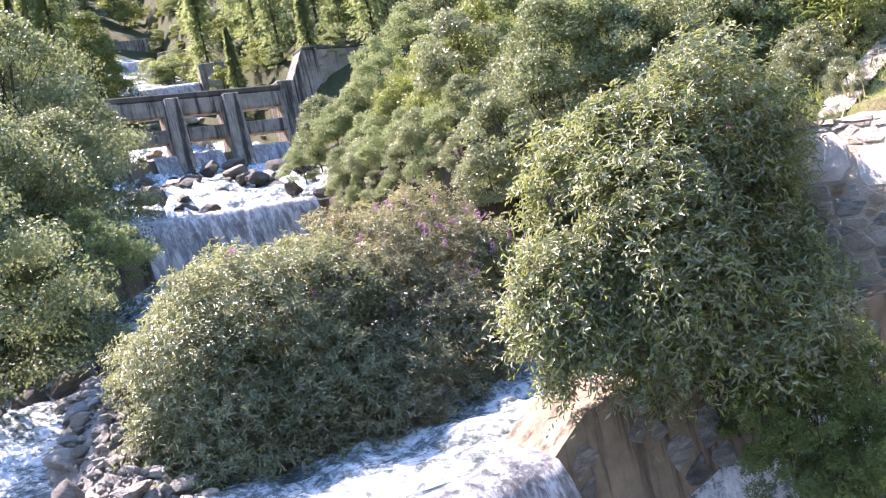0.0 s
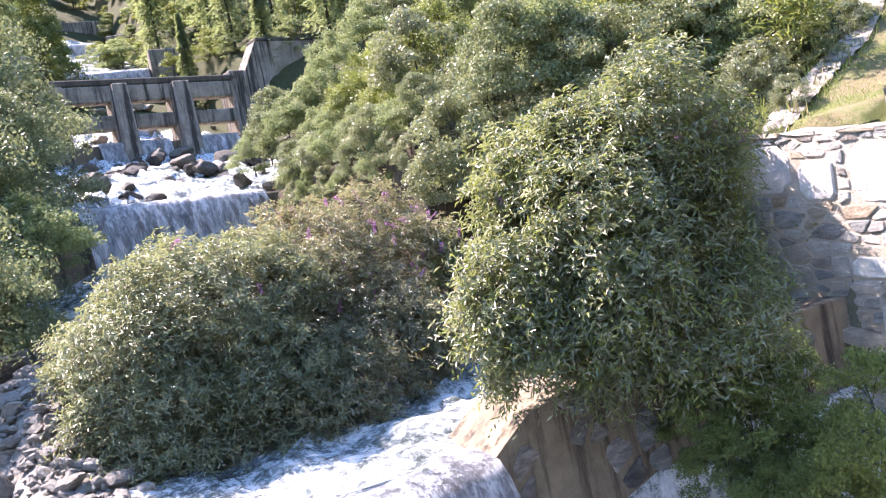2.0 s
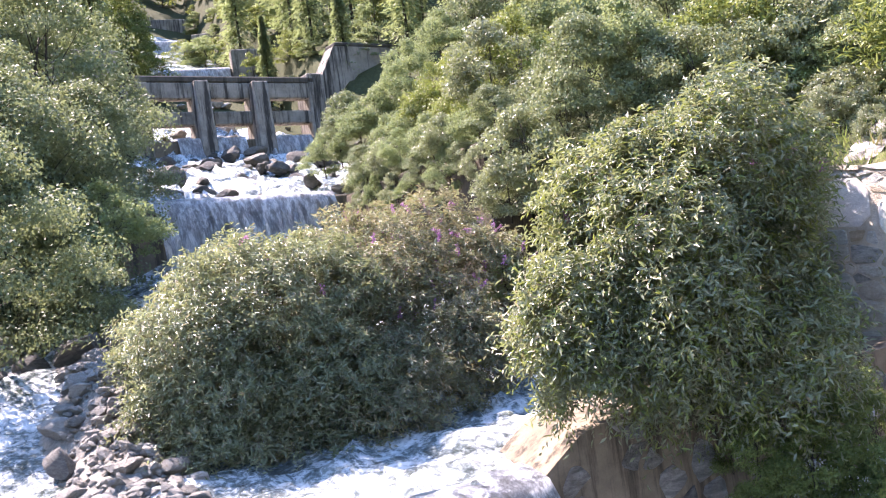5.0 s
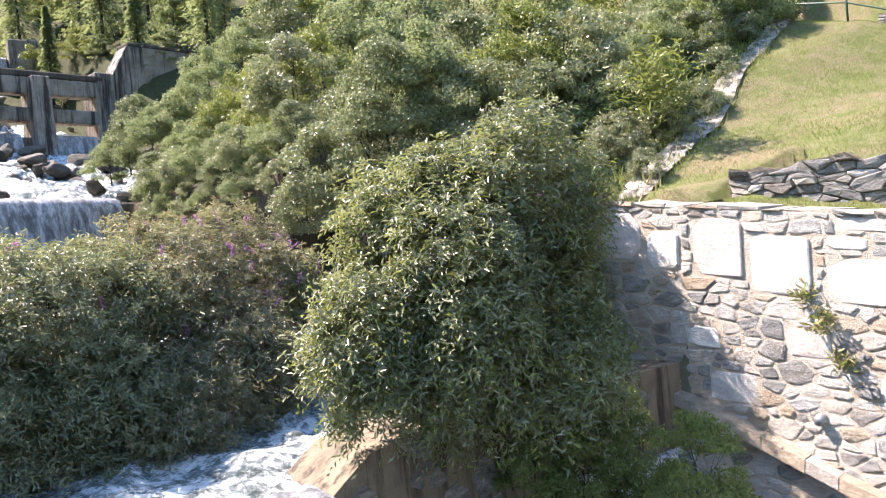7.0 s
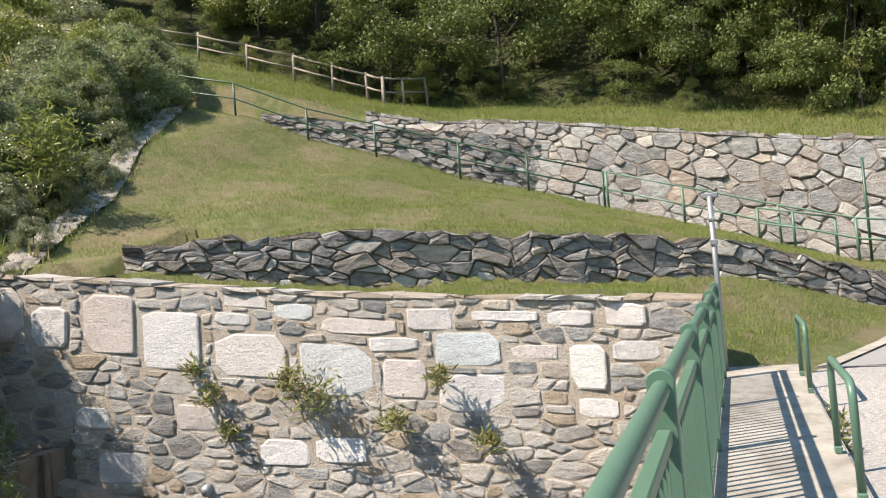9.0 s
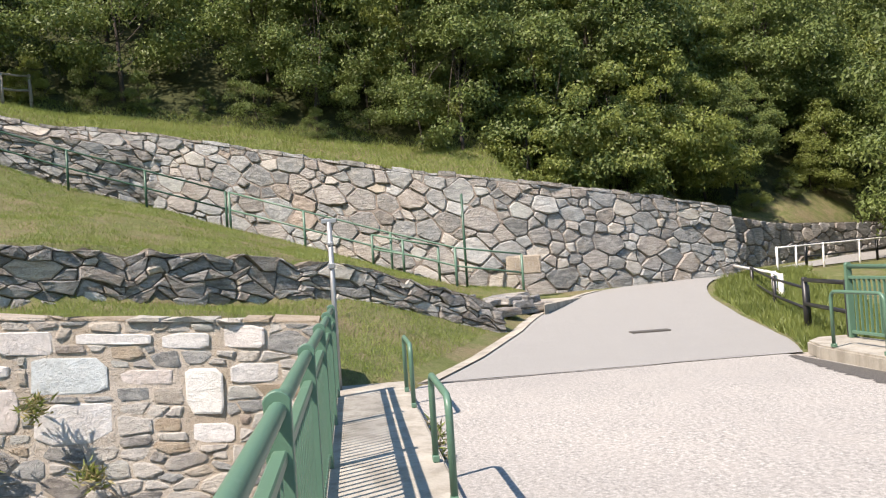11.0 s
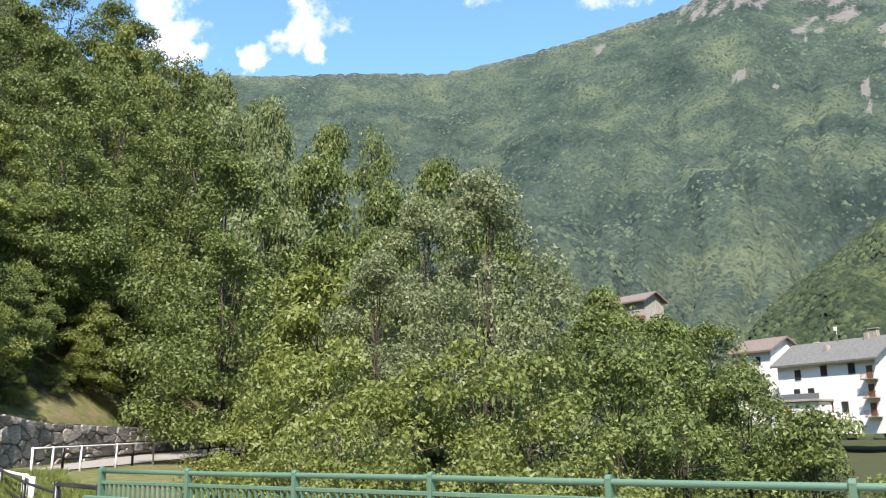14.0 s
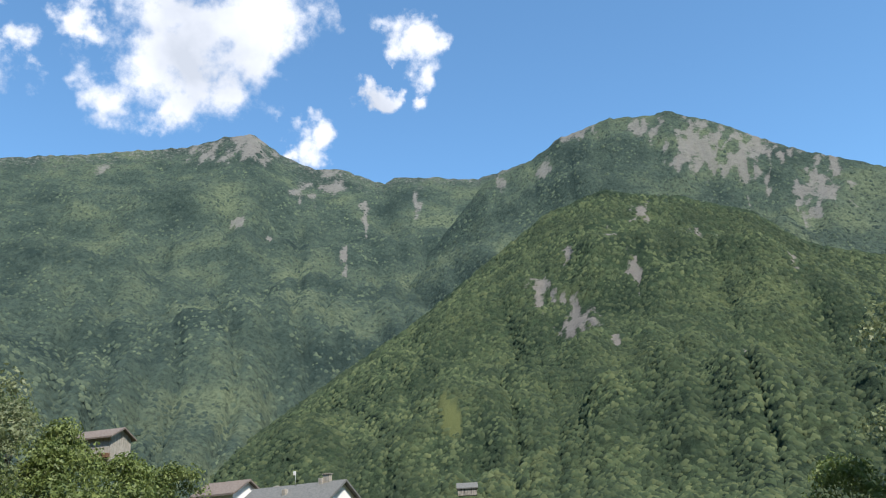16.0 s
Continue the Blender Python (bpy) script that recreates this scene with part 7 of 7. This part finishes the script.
# posts and rails on the road verge
def pipe_fence(pts, mat, post_mat, label, h=0.95, r=0.035, rails=(0.95, 0.5)):
    f = thing("road_fence", None, label, "fence", "fences on the verge", at=pts[0])
    o = Vector(pts[0])
    rel = [Vector(p) - o for p in pts]
    for p in rel:
        part("post", tube_mesh("post", [p - Vector((0, 0, 0.2)), p + Vector((0, 0, h))], r * 1.5, post_mat, 8), f)
    for k_ in rails:
        part("rail", tube_mesh("rail", [p + Vector((0, 0, h * k_)) for p in rel], r, mat, 8), f)
    return f


pipe_fence([(14.3, -7.95, 0.0), (11.6, -7.1, 0.05)], BLACK_PAINT, BLACK_PAINT, "dark steel rail with a thick black post", 0.95, 0.035)
pipe_fence([(24.9, -11.55, 0.3), (20.6, -10.65, 0.14), (19.6, -10.3, 0.1)], WHITE_PAINT, WHITE_PAINT, "white painted wooden rail on the verge", 0.74, 0.045, (0.93, 0.3))
pipe_fence([(22.2, -10.85, 0.2), (18.2, -9.4, 0.05), (14.5, -8.1, 0.0)], BLACK_PAINT, BLACK_PAINT, "black steel rail on the verge", 0.8, 0.03, (0.92, 0.45))
pipe_fence([(p[1][0] - 0.3, p[1][1] - 0.2, p[1][2] - 0.1) for p in ROAD_ROWS[32::2]], WHITE_PAINT, WHITE_PAINT, "white painted rail along the bend of the lane", 0.85, 0.024, (0.96,))
pipe_fence([(p[1][0] - 0.25, p[1][1] - 0.15, p[1][2] - 0.1) for p in ROAD_ROWS[35::4]], BLACK_PAINT, BLACK_PAINT, "black steel rail along the bend of the lane", 0.9, 0.03)
rp = thing("red_white_post", None, "leaning wooden post painted red and white", "post", at=(25.3, -11.6, 0.55))
part("lower", tube_mesh("lower", [(0, 0, -0.1), (0, 0, 0.35)], 0.05, WHITE_PAINT, 8), rp)
part("upper", tube_mesh("upper", [(0, 0, 0.35), (0.02, 0, 0.75)], 0.05, RED_PAINT, 8), rp, "red painted top")

# drain cover in the lane
dc = from_bridge(-109.5, -4.5, 16.5)
slab("drain_cover", [(dc.x - 0.14, dc.y - 0.36), (dc.x + 0.14, dc.y - 0.39), (dc.x + 0.15, dc.y + 0.36), (dc.x - 0.12, dc.y + 0.37)], float(ip(dc.x, LANE_Z)) - 0.02, float(ip(dc.x, LANE_Z)) + 0.03, GUTTER, "dark iron drain cover in the lane", "drain cover", "")

# water chute down the slope
chute = []
for yaw, up, dist in ((-54.6, 11.6, 28.0), (-53.0, 9.6, 25.5), (-51.0, 7.4, 22.5), (-49.3, 5.8, 20.0), (-47.0, 4.4, 18.0), (-44.6, 2.9, 16.2), (-42.0, 2.4, 14.6)):
    p = from_bridge(yaw, up, dist)
    chute.append(((p.x - 0.24, p.y + 0.2, 0.0), (p.x + 0.24, p.y - 0.2, 0.0)))
chute = soften(chute, 14)
chute = [tuple((q[0] + 0.08 * wob(i * 0.5, 0, 0), q[1], float(ground_height(q[0], q[1])) + 0.05 * (1 + wob(i * 0.9, j * 3.0, 1))) for j, q in enumerate(pair)) for i, pair in enumerate(chute)]
strip("water_chute", chute, CONCRETE_OLD, "narrow grey concrete water chute down the slope", "chute", 0.02)

# drain pipes in the bank wall
for yaw, up, dist in ((-54.5, -12.2, 12.3), (-43.2, -12.6, 11.9)):
    p = from_bridge(yaw, up, dist)
    pipe = thing("drain_pipe", None, "short grey drain pipe in the wall", "pipe", "drain pipes", at=p)
    part("pipe", tube_mesh("pipe", [(0.15, 0.05, 0), (-0.16, -0.06, -0.02)], 0.075, STEEL, 12), pipe)
# pale inscribed stone in the high wall, its writing unreadable
p = from_bridge(-101.6, -0.35, 22.75)
plaque = thing("inscribed_stone", None, "tan stone plate with worn unreadable writing in the wall", "plaque")
plaque.matrix_world = Matrix.Translation(p) @ Matrix.Rotation(radians(-88), 4, "Z")
part("plate", box(0.95, 0.1, 0.5, 0.045, 2, 0.012, 3), plaque, at=(0, 0.04, -0.25), mat=STONE_TAN)
for i in range(5):
    part("bar", box(0.035, 0.012, 0.13, 0.0), plaque, at=(-0.24 + i * 0.12, -0.014, -0.06), mat=MORTAR)

# ---- mountains ----
def mountain(name, ridge, d0, d1, e0, n_u, n_v, bump, mat, label, rocks=(), meadows=(), power=1.0, seed=0.0, crest_rock=0.0, woods=None):
    """A wooded mountainside up to a ridge line given as (yaw, height in degrees), nearer at its foot."""
    a0, a1 = ridge[0][0], ridge[-1][0]
    ra, re_ = [p[0] for p in ridge[::-1]], [p[1] for p in ridge[::-1]]
    vs, cover = [], []
    for j in range(n_v + 1):
        t = j / n_v
        for i in range(n_u + 1):
            a = a0 + (a1 - a0) * i / n_u
            top = float(np.interp(a, ra, re_))
            top += 0.10 * wob(a * 2.2, seed, 2.0) + 0.08 * wob(a * 7, seed, 5.0) + 0.06 * wob(a * 19, seed, 8.0)
            e = e0 + (top - e0) * t ** power
            dist = d0 + (d1 - d0) * t
            p = from_bridge(a, e, dist)
            taper = min(1.0, (1 - t) * 5) * min(1.0, t * 4)
            q = p * (1 / d1)
            rel = noise.noise(q * 5.0) * 0.05 + noise.noise(q * 12.0) * 0.022 + noise.noise(q * 30.0) * 0.010
            gul = 1 - abs(noise.noise(Vector((a * 0.42 + 0.8 * noise.noise(q * 6), t * 0.9, seed)))) * 2
            p.z += d1 * taper * (rel - 0.012 * max(gul - 0.3, 0))
            p.z += bump * 0.45 * (noise.noise(p * (1.0 / bump) * 0.25) + 0.9 * noise.noise(p * (1.0 / bump) * 0.6))
            vs.append(tuple(p))
            r = crest_rock * max(0, (t - 0.86) / 0.14)
            for ya, ea, wa_, ha in rocks:
                if abs(a - ya) < 2 * wa_ and abs(e - ea) < 2 * ha:
                    q_ = math.hypot((a - ya) / wa_, (e - ea) / ha) + 0.9 * wob(a * 1.6, e * 1.6, seed) + 0.7 * wob(a * 4.5, e * 3.0, seed + 3)
                    r = max(r, 0.6 * (1 - q_ ** 2))
            m = 0.0
            for ya, ea, wa_, ha in meadows:
                m = max(m, 1.0 if math.hypot((a - ya) / wa_, (e - ea) / ha) < 1 else 0.0)
            cover.append((max(r, 0), m, 0, 1))
    fs = []
    for j in range(n_v):
        for i in range(n_u):
            k_ = j * (n_u + 1) + i
            fs.append((k_, k_ + 1, k_ + n_u + 2, k_ + n_u + 1))
    me = mesh_of(name, vs, fs, mat, True)
    at = me.color_attributes.new("cover", "FLOAT_COLOR", "POINT")
    at.data.foreach_set("color", np.array(cover, dtype=np.float32).ravel())
    if woods:
        mountain_woods(np.array(vs), np.array(cover), n_u, n_v, woods, seed)
    return thing(name, me, label, "mountain", kind="structure")


def mountain_woods(vs, cover, n_u, n_v, woods, seed):
    """The crowns of the far woods, thousands of small uneven clumps over the slope."""
    count, size0, size1, mat = woods
    rng = np.random.default_rng(int(seed) + 70)
    i, j = rng.integers(0, n_u, count), rng.integers(0, n_v - 1, count)
    k_ = j * (n_u + 1) + i
    u, v = rng.random((count, 1)), rng.random((count, 1))
    p = vs[k_] * (1 - u) * (1 - v) + vs[k_ + 1] * u * (1 - v) + vs[k_ + n_u + 1] * (1 - u) * v + vs[k_ + n_u + 2] * u * v
    keep = (cover[k_, 0] < 0.12 + 0.3 * rng.random(count)) & (cover[k_, 1] < 0.5)
    p, j = p[keep], j[keep]
    n = len(p)
    size = (size0 + (size1 - size0) * (j / n_v))[:, None] * rng.uniform(0.55, 1.35, (n, 1))
    ring = [(0.82 * math.cos(q * 1.2566), 0.82 * math.sin(q * 1.2566), -0.35) for q in range(5)]
    shape = np.array([(0, 0, 0.62)] + ring)
    axis = -p / np.linalg.norm(p[:, :2], axis=1, keepdims=True) * np.array([0.8, 0.8, 0]) + np.array([0, 0, 0.6])
    flank = np.cross(axis, [0, 0, 1.0])
    flank /= np.linalg.norm(flank, axis=1, keepdims=True)
    rise = np.cross(flank, axis)
    local = shape[None] + rng.normal(size=(n, 6, 3)) * 0.12
    co = p[:, None, :] + (local[..., :1] * flank[:, None] + local[..., 1:2] * rise[:, None] + local[..., 2:] * axis[:, None]) * size[:, None, :]
    tri = np.array([(0, q + 1, (q + 1) % 5 + 1) for q in range(5)])
    f = (np.arange(n)[:, None, None] * 6 + tri[None]).reshape(-1, 3)
    me = bpy.data.meshes.new("far_woods")
    me.vertices.add(6 * n)
    me.vertices.foreach_set("co", co.astype(np.float32).ravel())
    me.loops.add(15 * n)
    me.loops.foreach_set("vertex_index", f.astype(np.int32).ravel())
    me.polygons.add(5 * n)
    me.polygons.foreach_set("loop_start", np.arange(0, 15 * n, 3, dtype=np.int32))
    me.polygons.foreach_set("use_smooth", np.ones(5 * n, dtype=bool))
    me.materials.append(mat)
    me.update(calc_edges=True)
    thing("far_woods", me, "dense green woods covering the mountainside", "woods", kind="stuff")


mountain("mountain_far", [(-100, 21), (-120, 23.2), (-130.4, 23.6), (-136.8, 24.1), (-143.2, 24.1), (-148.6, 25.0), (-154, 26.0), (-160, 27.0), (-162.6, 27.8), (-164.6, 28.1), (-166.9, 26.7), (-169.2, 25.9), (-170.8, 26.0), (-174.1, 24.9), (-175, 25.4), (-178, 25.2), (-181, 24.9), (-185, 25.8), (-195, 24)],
         420, 2900, 1.0, 260, 95, 9.0, MOUNT_HAZED, "high wooded mountain with a bare rocky summit",
         ((-164.3, 27.6, 3.4, 1.5), (-161, 26.6, 2.2, 0.7), (-171.2, 19.6, 0.5, 1.3), (-172.6, 23.0, 0.5, 1.8), (-170.4, 25.2, 1.4, 0.9), (-168.5, 24.6, 1.2, 0.8), (-166.0, 22.6, 0.9, 0.4), (-163.5, 23.2, 0.7, 0.4), (-154.5, 25.2, 0.6, 0.4), (-176.5, 23.6, 0.4, 1.2)), (), 0.9, 1.0, 0.42, (60000, 4.6, 7.5, WOODS_HAZED))
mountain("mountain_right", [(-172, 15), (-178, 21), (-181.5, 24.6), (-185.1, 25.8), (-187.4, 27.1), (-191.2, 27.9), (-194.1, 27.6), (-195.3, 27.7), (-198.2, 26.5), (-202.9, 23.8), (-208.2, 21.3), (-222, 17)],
         900, 2300, 1.0, 190, 80, 8.0, MOUNT_HAZED, "steep wooded mountain with pale rock faces", ((-197.0, 25.4, 3.6, 2.0), (-200.4, 24.0, 3.2, 1.8), (-204.0, 21.4, 2.6, 2.0), (-188.5, 27.2, 3.0, 0.7), (-186.0, 25.2, 1.0, 0.9), (-193.5, 26.8, 2.0, 0.8), (-182.8, 24.4, 0.5, 1.2)), (), 0.9, 4.0, 0.3, (24000, 5.5, 6.5, WOODS_HAZED))
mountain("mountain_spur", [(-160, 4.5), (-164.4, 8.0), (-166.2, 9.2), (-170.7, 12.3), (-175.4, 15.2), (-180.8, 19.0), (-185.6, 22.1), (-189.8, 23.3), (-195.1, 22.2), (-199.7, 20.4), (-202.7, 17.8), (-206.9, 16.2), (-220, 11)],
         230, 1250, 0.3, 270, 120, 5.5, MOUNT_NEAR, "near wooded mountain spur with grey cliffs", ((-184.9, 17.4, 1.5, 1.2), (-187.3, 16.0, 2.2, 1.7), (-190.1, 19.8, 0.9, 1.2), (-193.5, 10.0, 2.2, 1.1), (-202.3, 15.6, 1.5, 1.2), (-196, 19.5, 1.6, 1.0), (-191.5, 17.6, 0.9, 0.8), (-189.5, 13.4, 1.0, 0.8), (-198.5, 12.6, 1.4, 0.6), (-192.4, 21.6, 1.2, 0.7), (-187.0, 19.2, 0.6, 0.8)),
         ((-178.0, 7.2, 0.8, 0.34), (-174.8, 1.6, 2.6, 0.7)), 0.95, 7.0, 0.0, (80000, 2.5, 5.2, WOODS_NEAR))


# ---- houses ----
def gable_house(name, origin, yaw, w, d, h, rise, eave, wall_mat, roof_mat, label):
    """A rendered house with a pitched roof; x along the ridge. Returns the house."""
    ob = thing(name, None, label, "house")
    ob.matrix_world = Matrix.Translation(origin) @ Matrix.Rotation(yaw, 4, "Z")
    bm = bmesh.new()
    prof = [(-d / 2, 0), (d / 2, 0), (d / 2, h), (0, h + rise), (-d / 2, h)]
    a = [bm.verts.new((-w / 2, y, z)) for y, z in prof]
    b = [bm.verts.new((w / 2, y, z)) for y, z in prof]
    bm.faces.new(a), bm.faces.new(b[::-1])
    for i in range(5):
        bm.faces.new((a[i - 1], a[i], b[i], b[i - 1]))
    bmesh.ops.recalc_face_normals(bm, faces=bm.faces[:])
    part("wall", bm, ob, mat=wall_mat)
    bm = bmesh.new()
    k_ = rise / (d / 2)
    prof = [(-d / 2 - eave, h - eave * k_), (0, h + rise), (d / 2 + eave, h - eave * k_), (d / 2 + eave, h - eave * k_ + 0.35), (0, h + rise + 0.4), (-d / 2 - eave, h - eave * k_ + 0.35)]
    a = [bm.verts.new((-w / 2 - eave, y, z + 0.03)) for y, z in prof]
    b = [bm.verts.new((w / 2 + eave, y, z + 0.03)) for y, z in prof]
    bm.faces.new(a), bm.faces.new(b[::-1])
    for i in range(6):
        bm.faces.new((a[i - 1], a[i], b[i], b[i - 1]))
    bmesh.ops.recalc_face_normals(bm, faces=bm.faces[:])
    part("roof", bm, ob, mat=roof_mat)
    return ob


def house_window(house, x, y, z, w, h, face):
    """A window on a wall: 'x' faces along the ridge, 'y' across it. face gives the outward sign."""
    axis, sign = face[0], (1 if face[1] == "+" else -1)
    turn = Matrix.Rotation({("x", 1): math.pi / 2, ("x", -1): -math.pi / 2, ("y", 1): math.pi, ("y", -1): 0}[(axis, sign)], 4, "Z")
    win = part("window", box(w + 0.14, 0.12, h + 0.14, 0.02), house, at=Matrix.Translation((x, y, z)) @ turn, mat=TIMBER)
    part("pane", box(w, 0.1, h, 0.0), win, at=(0, -0.06, 0.07), mat=PANE)


bm = box(0.05, 0.05, 0.88)
BALUSTER = bpy.data.meshes.new("baluster")
bm.to_mesh(BALUSTER)
bm.free()
BALUSTER.materials.append(TIMBER)


def balcony(house, x, y, z, w, d, face_turn):
    m = Matrix.Translation((x, y, z)) @ Matrix.Rotation(face_turn, 4, "Z")
    b = part("balcony", box(w, d, 0.18, 0.02), house, at=m, mat=CONCRETE_OLD)
    part("top_rail", box(w, 0.07, 0.07, 0.01), b, at=(0, -d / 2 + 0.05, 1.05), mat=TIMBER)
    for i in range(int(w / 0.22) + 1):
        part("baluster", BALUSTER, b, at=(-w / 2 + 0.05 + i * 0.22, -d / 2 + 0.05, 0.18))


def house_at(yaw, dist, yaw2, dist2, depth, z0, h, rise, eave, wall_mat, roof_mat, label):
    """A gable house by its near corner and the far end of its long side."""
    c, e = from_bridge(yaw, 0, dist), from_bridge(yaw2, 0, dist2)
    u = Vector((e.x - c.x, e.y - c.y, 0))
    w = u.length
    u.normalize()
    v = Vector((-u.y, u.x, 0))
    if v.dot(Vector((c.x, c.y, 0))) < 0:
        v = -v
    mid = Vector((c.x, c.y, z0)) + u * (w / 2) + v * (depth / 2)
    ob = gable_house("house", mid, math.atan2(u.y, u.x), w, depth, h, rise, eave, wall_mat, roof_mat, label)
    side = "-" if (ob.matrix_world.inverted() @ Vector((c.x, c.y, z0))).y < 0 else "+"
    return ob, w, side


main, mw, ms_ = house_at(-169.7, 160, -164.2, 172, 11.5, 1.0, 12.6, 3.6, 0.9, RENDER_WHITE, ROOF, "tall white rendered house with balconies and a slate roof")
sy = -1 if ms_ == "-" else 1
for col in (-2.4, 2.2):
    for z in (1.2, 4.3, 7.4, 10.4):
        house_window(main, -mw / 2, col, z, 0.9, 1.5, "x-")
for col, z in ((-mw / 2 + 4.5, 10.0), (-mw / 2 + 10, 10.0), (-mw / 2 + 15.5, 9.6), (-mw / 2 + 6.5, 3.6), (-mw / 2 + 9.5, 3.6), (-mw / 2 + 13, 6.2), (-mw / 2 + 16, 6.2)):
    house_window(main, col, sy * 5.75, z, 1.2, 1.7, "y" + ms_)
for z in (2.6, 5.7, 8.8):
    balcony(main, -mw / 2 + 1.0, sy * 6.2, z, 2.6, 1.3, 0 if sy < 0 else math.pi)
    balcony(main, -mw / 2 - 0.6, -sy * 4.2, z, 2.8, 1.3, -math.pi / 2)
terrace = part("terrace", box(11.5, 4.0, 0.4, 0.05), main, at=(mw / 2 - 5.6, sy * 7.6, 5.6), mat=CONCRETE)
part("balustrade", box(11.5, 0.1, 1.0, 0.02), terrace, at=(0, sy * 1.9, 0.4), mat=STEEL)
part("annex", box(10.5, 3.4, 5.5, 0.05), main, at=(mw / 2 - 5.6, sy * 7.4, 0.05), mat=RENDER_WHITE)
for z in (2.8, 5.9, 9.0):
    part("balcony_door", box(1.1, 0.12, 2.2, 0.02), main, "reddish brown balcony door", at=(-mw / 2 + 1.2, sy * 5.78, z), mat=TIMBER)
part("garage_door", box(3.0, 0.14, 2.6, 0.02), main, "dark brown garage door", at=(mw / 2 - 3.6, sy * 9.14, 2.4), mat=TIMBER)
canopy = part("canopy", box(3.4, 2.6, 0.3, 0.08), main, "dark canopy over the yard", at=(mw / 2 - 7.0, sy * 10.2, 2.2), mat=BLACK_PAINT)
for x in (-1.4, 1.4):
    part("canopy_post", box(0.12, 0.12, 2.2), canopy, at=(x, sy * 1.1, -2.2), mat=BLACK_PAINT)
for x in (mw / 2 - 9.6, mw / 2 - 8.2):
    house_window(main, x, sy * 9.1, 3.4, 0.35, 1.0, "y" + ms_)
part("ridge_chimney", box(1.5, 0.9, 2.2, 0.05), main, at=(-mw / 2 + 3.4, 0, 15.6), mat=CONCRETE)
part("chimney_cap", box(1.8, 1.2, 0.2, 0.03), main, at=(-mw / 2 + 3.4, 0, 17.82), mat=CONCRETE_OLD)
part("antenna", tube_mesh("antenna", [(0, 0, 0), (0, 0, 3.2)], 0.05, STEEL, 6), main, at=(0.5, sy * 0.4, 15.6))
part("dish", box(0.7, 0.12, 0.7, 0.05), main, at=(0.5, sy * 0.7, 18.3), mat=WHITE_PAINT)
for x, y in ((-5.5, 0.4), (1.0, sy * 3.0), (6.0, -sy * 1.0)):
    part("chimney", box(0.9, 0.9, 1.9, 0.04), main, at=(x, y, 12.6 + 3.6 - abs(y) * 0.62 - 0.6), mat=CONCRETE)
second, sw, ss = house_at(-163.9, 178, -161.6, 184, 9.0, 3.0, 14.2, 2.4, 0.8, RENDER_WHITE, ROOF_BROWN, "white house with a brown roof behind the trees")
for col in (-1.6, 1.8):
    for z in (8.0, 11.4):
        house_window(second, col, (-4.5 if ss == "-" else 4.5), z, 1.1, 1.5, "y" + ss)
third, tw, ts = house_at(-156.4, 205, -154.4, 211, 7.0, 26.2, 6.4, 1.8, 0.9, CONCRETE, ROOF_BROWN, "small house with a brown roof among trees on the hill")
part("balcony", box(4.0, 1.2, 1.0, 0.05), third, at=(-tw / 2 + 2, (-4.0 if ts == "-" else 4.0), 1.6), mat=TIMBER)
for yaw, up, dist, w_ in ((-175.2, 2.8, 230, 5.5), (-178.9, 4.7, 300, 6.5)):
    p = from_bridge(yaw, up, dist)
    hut = gable_house("hut", (p.x, p.y, p.z - 3.0), radians(yaw), w_, 4.6, 2.4, 1.5, 0.4, CONCRETE_OLD, ROOF, "small stone hut in the meadow")
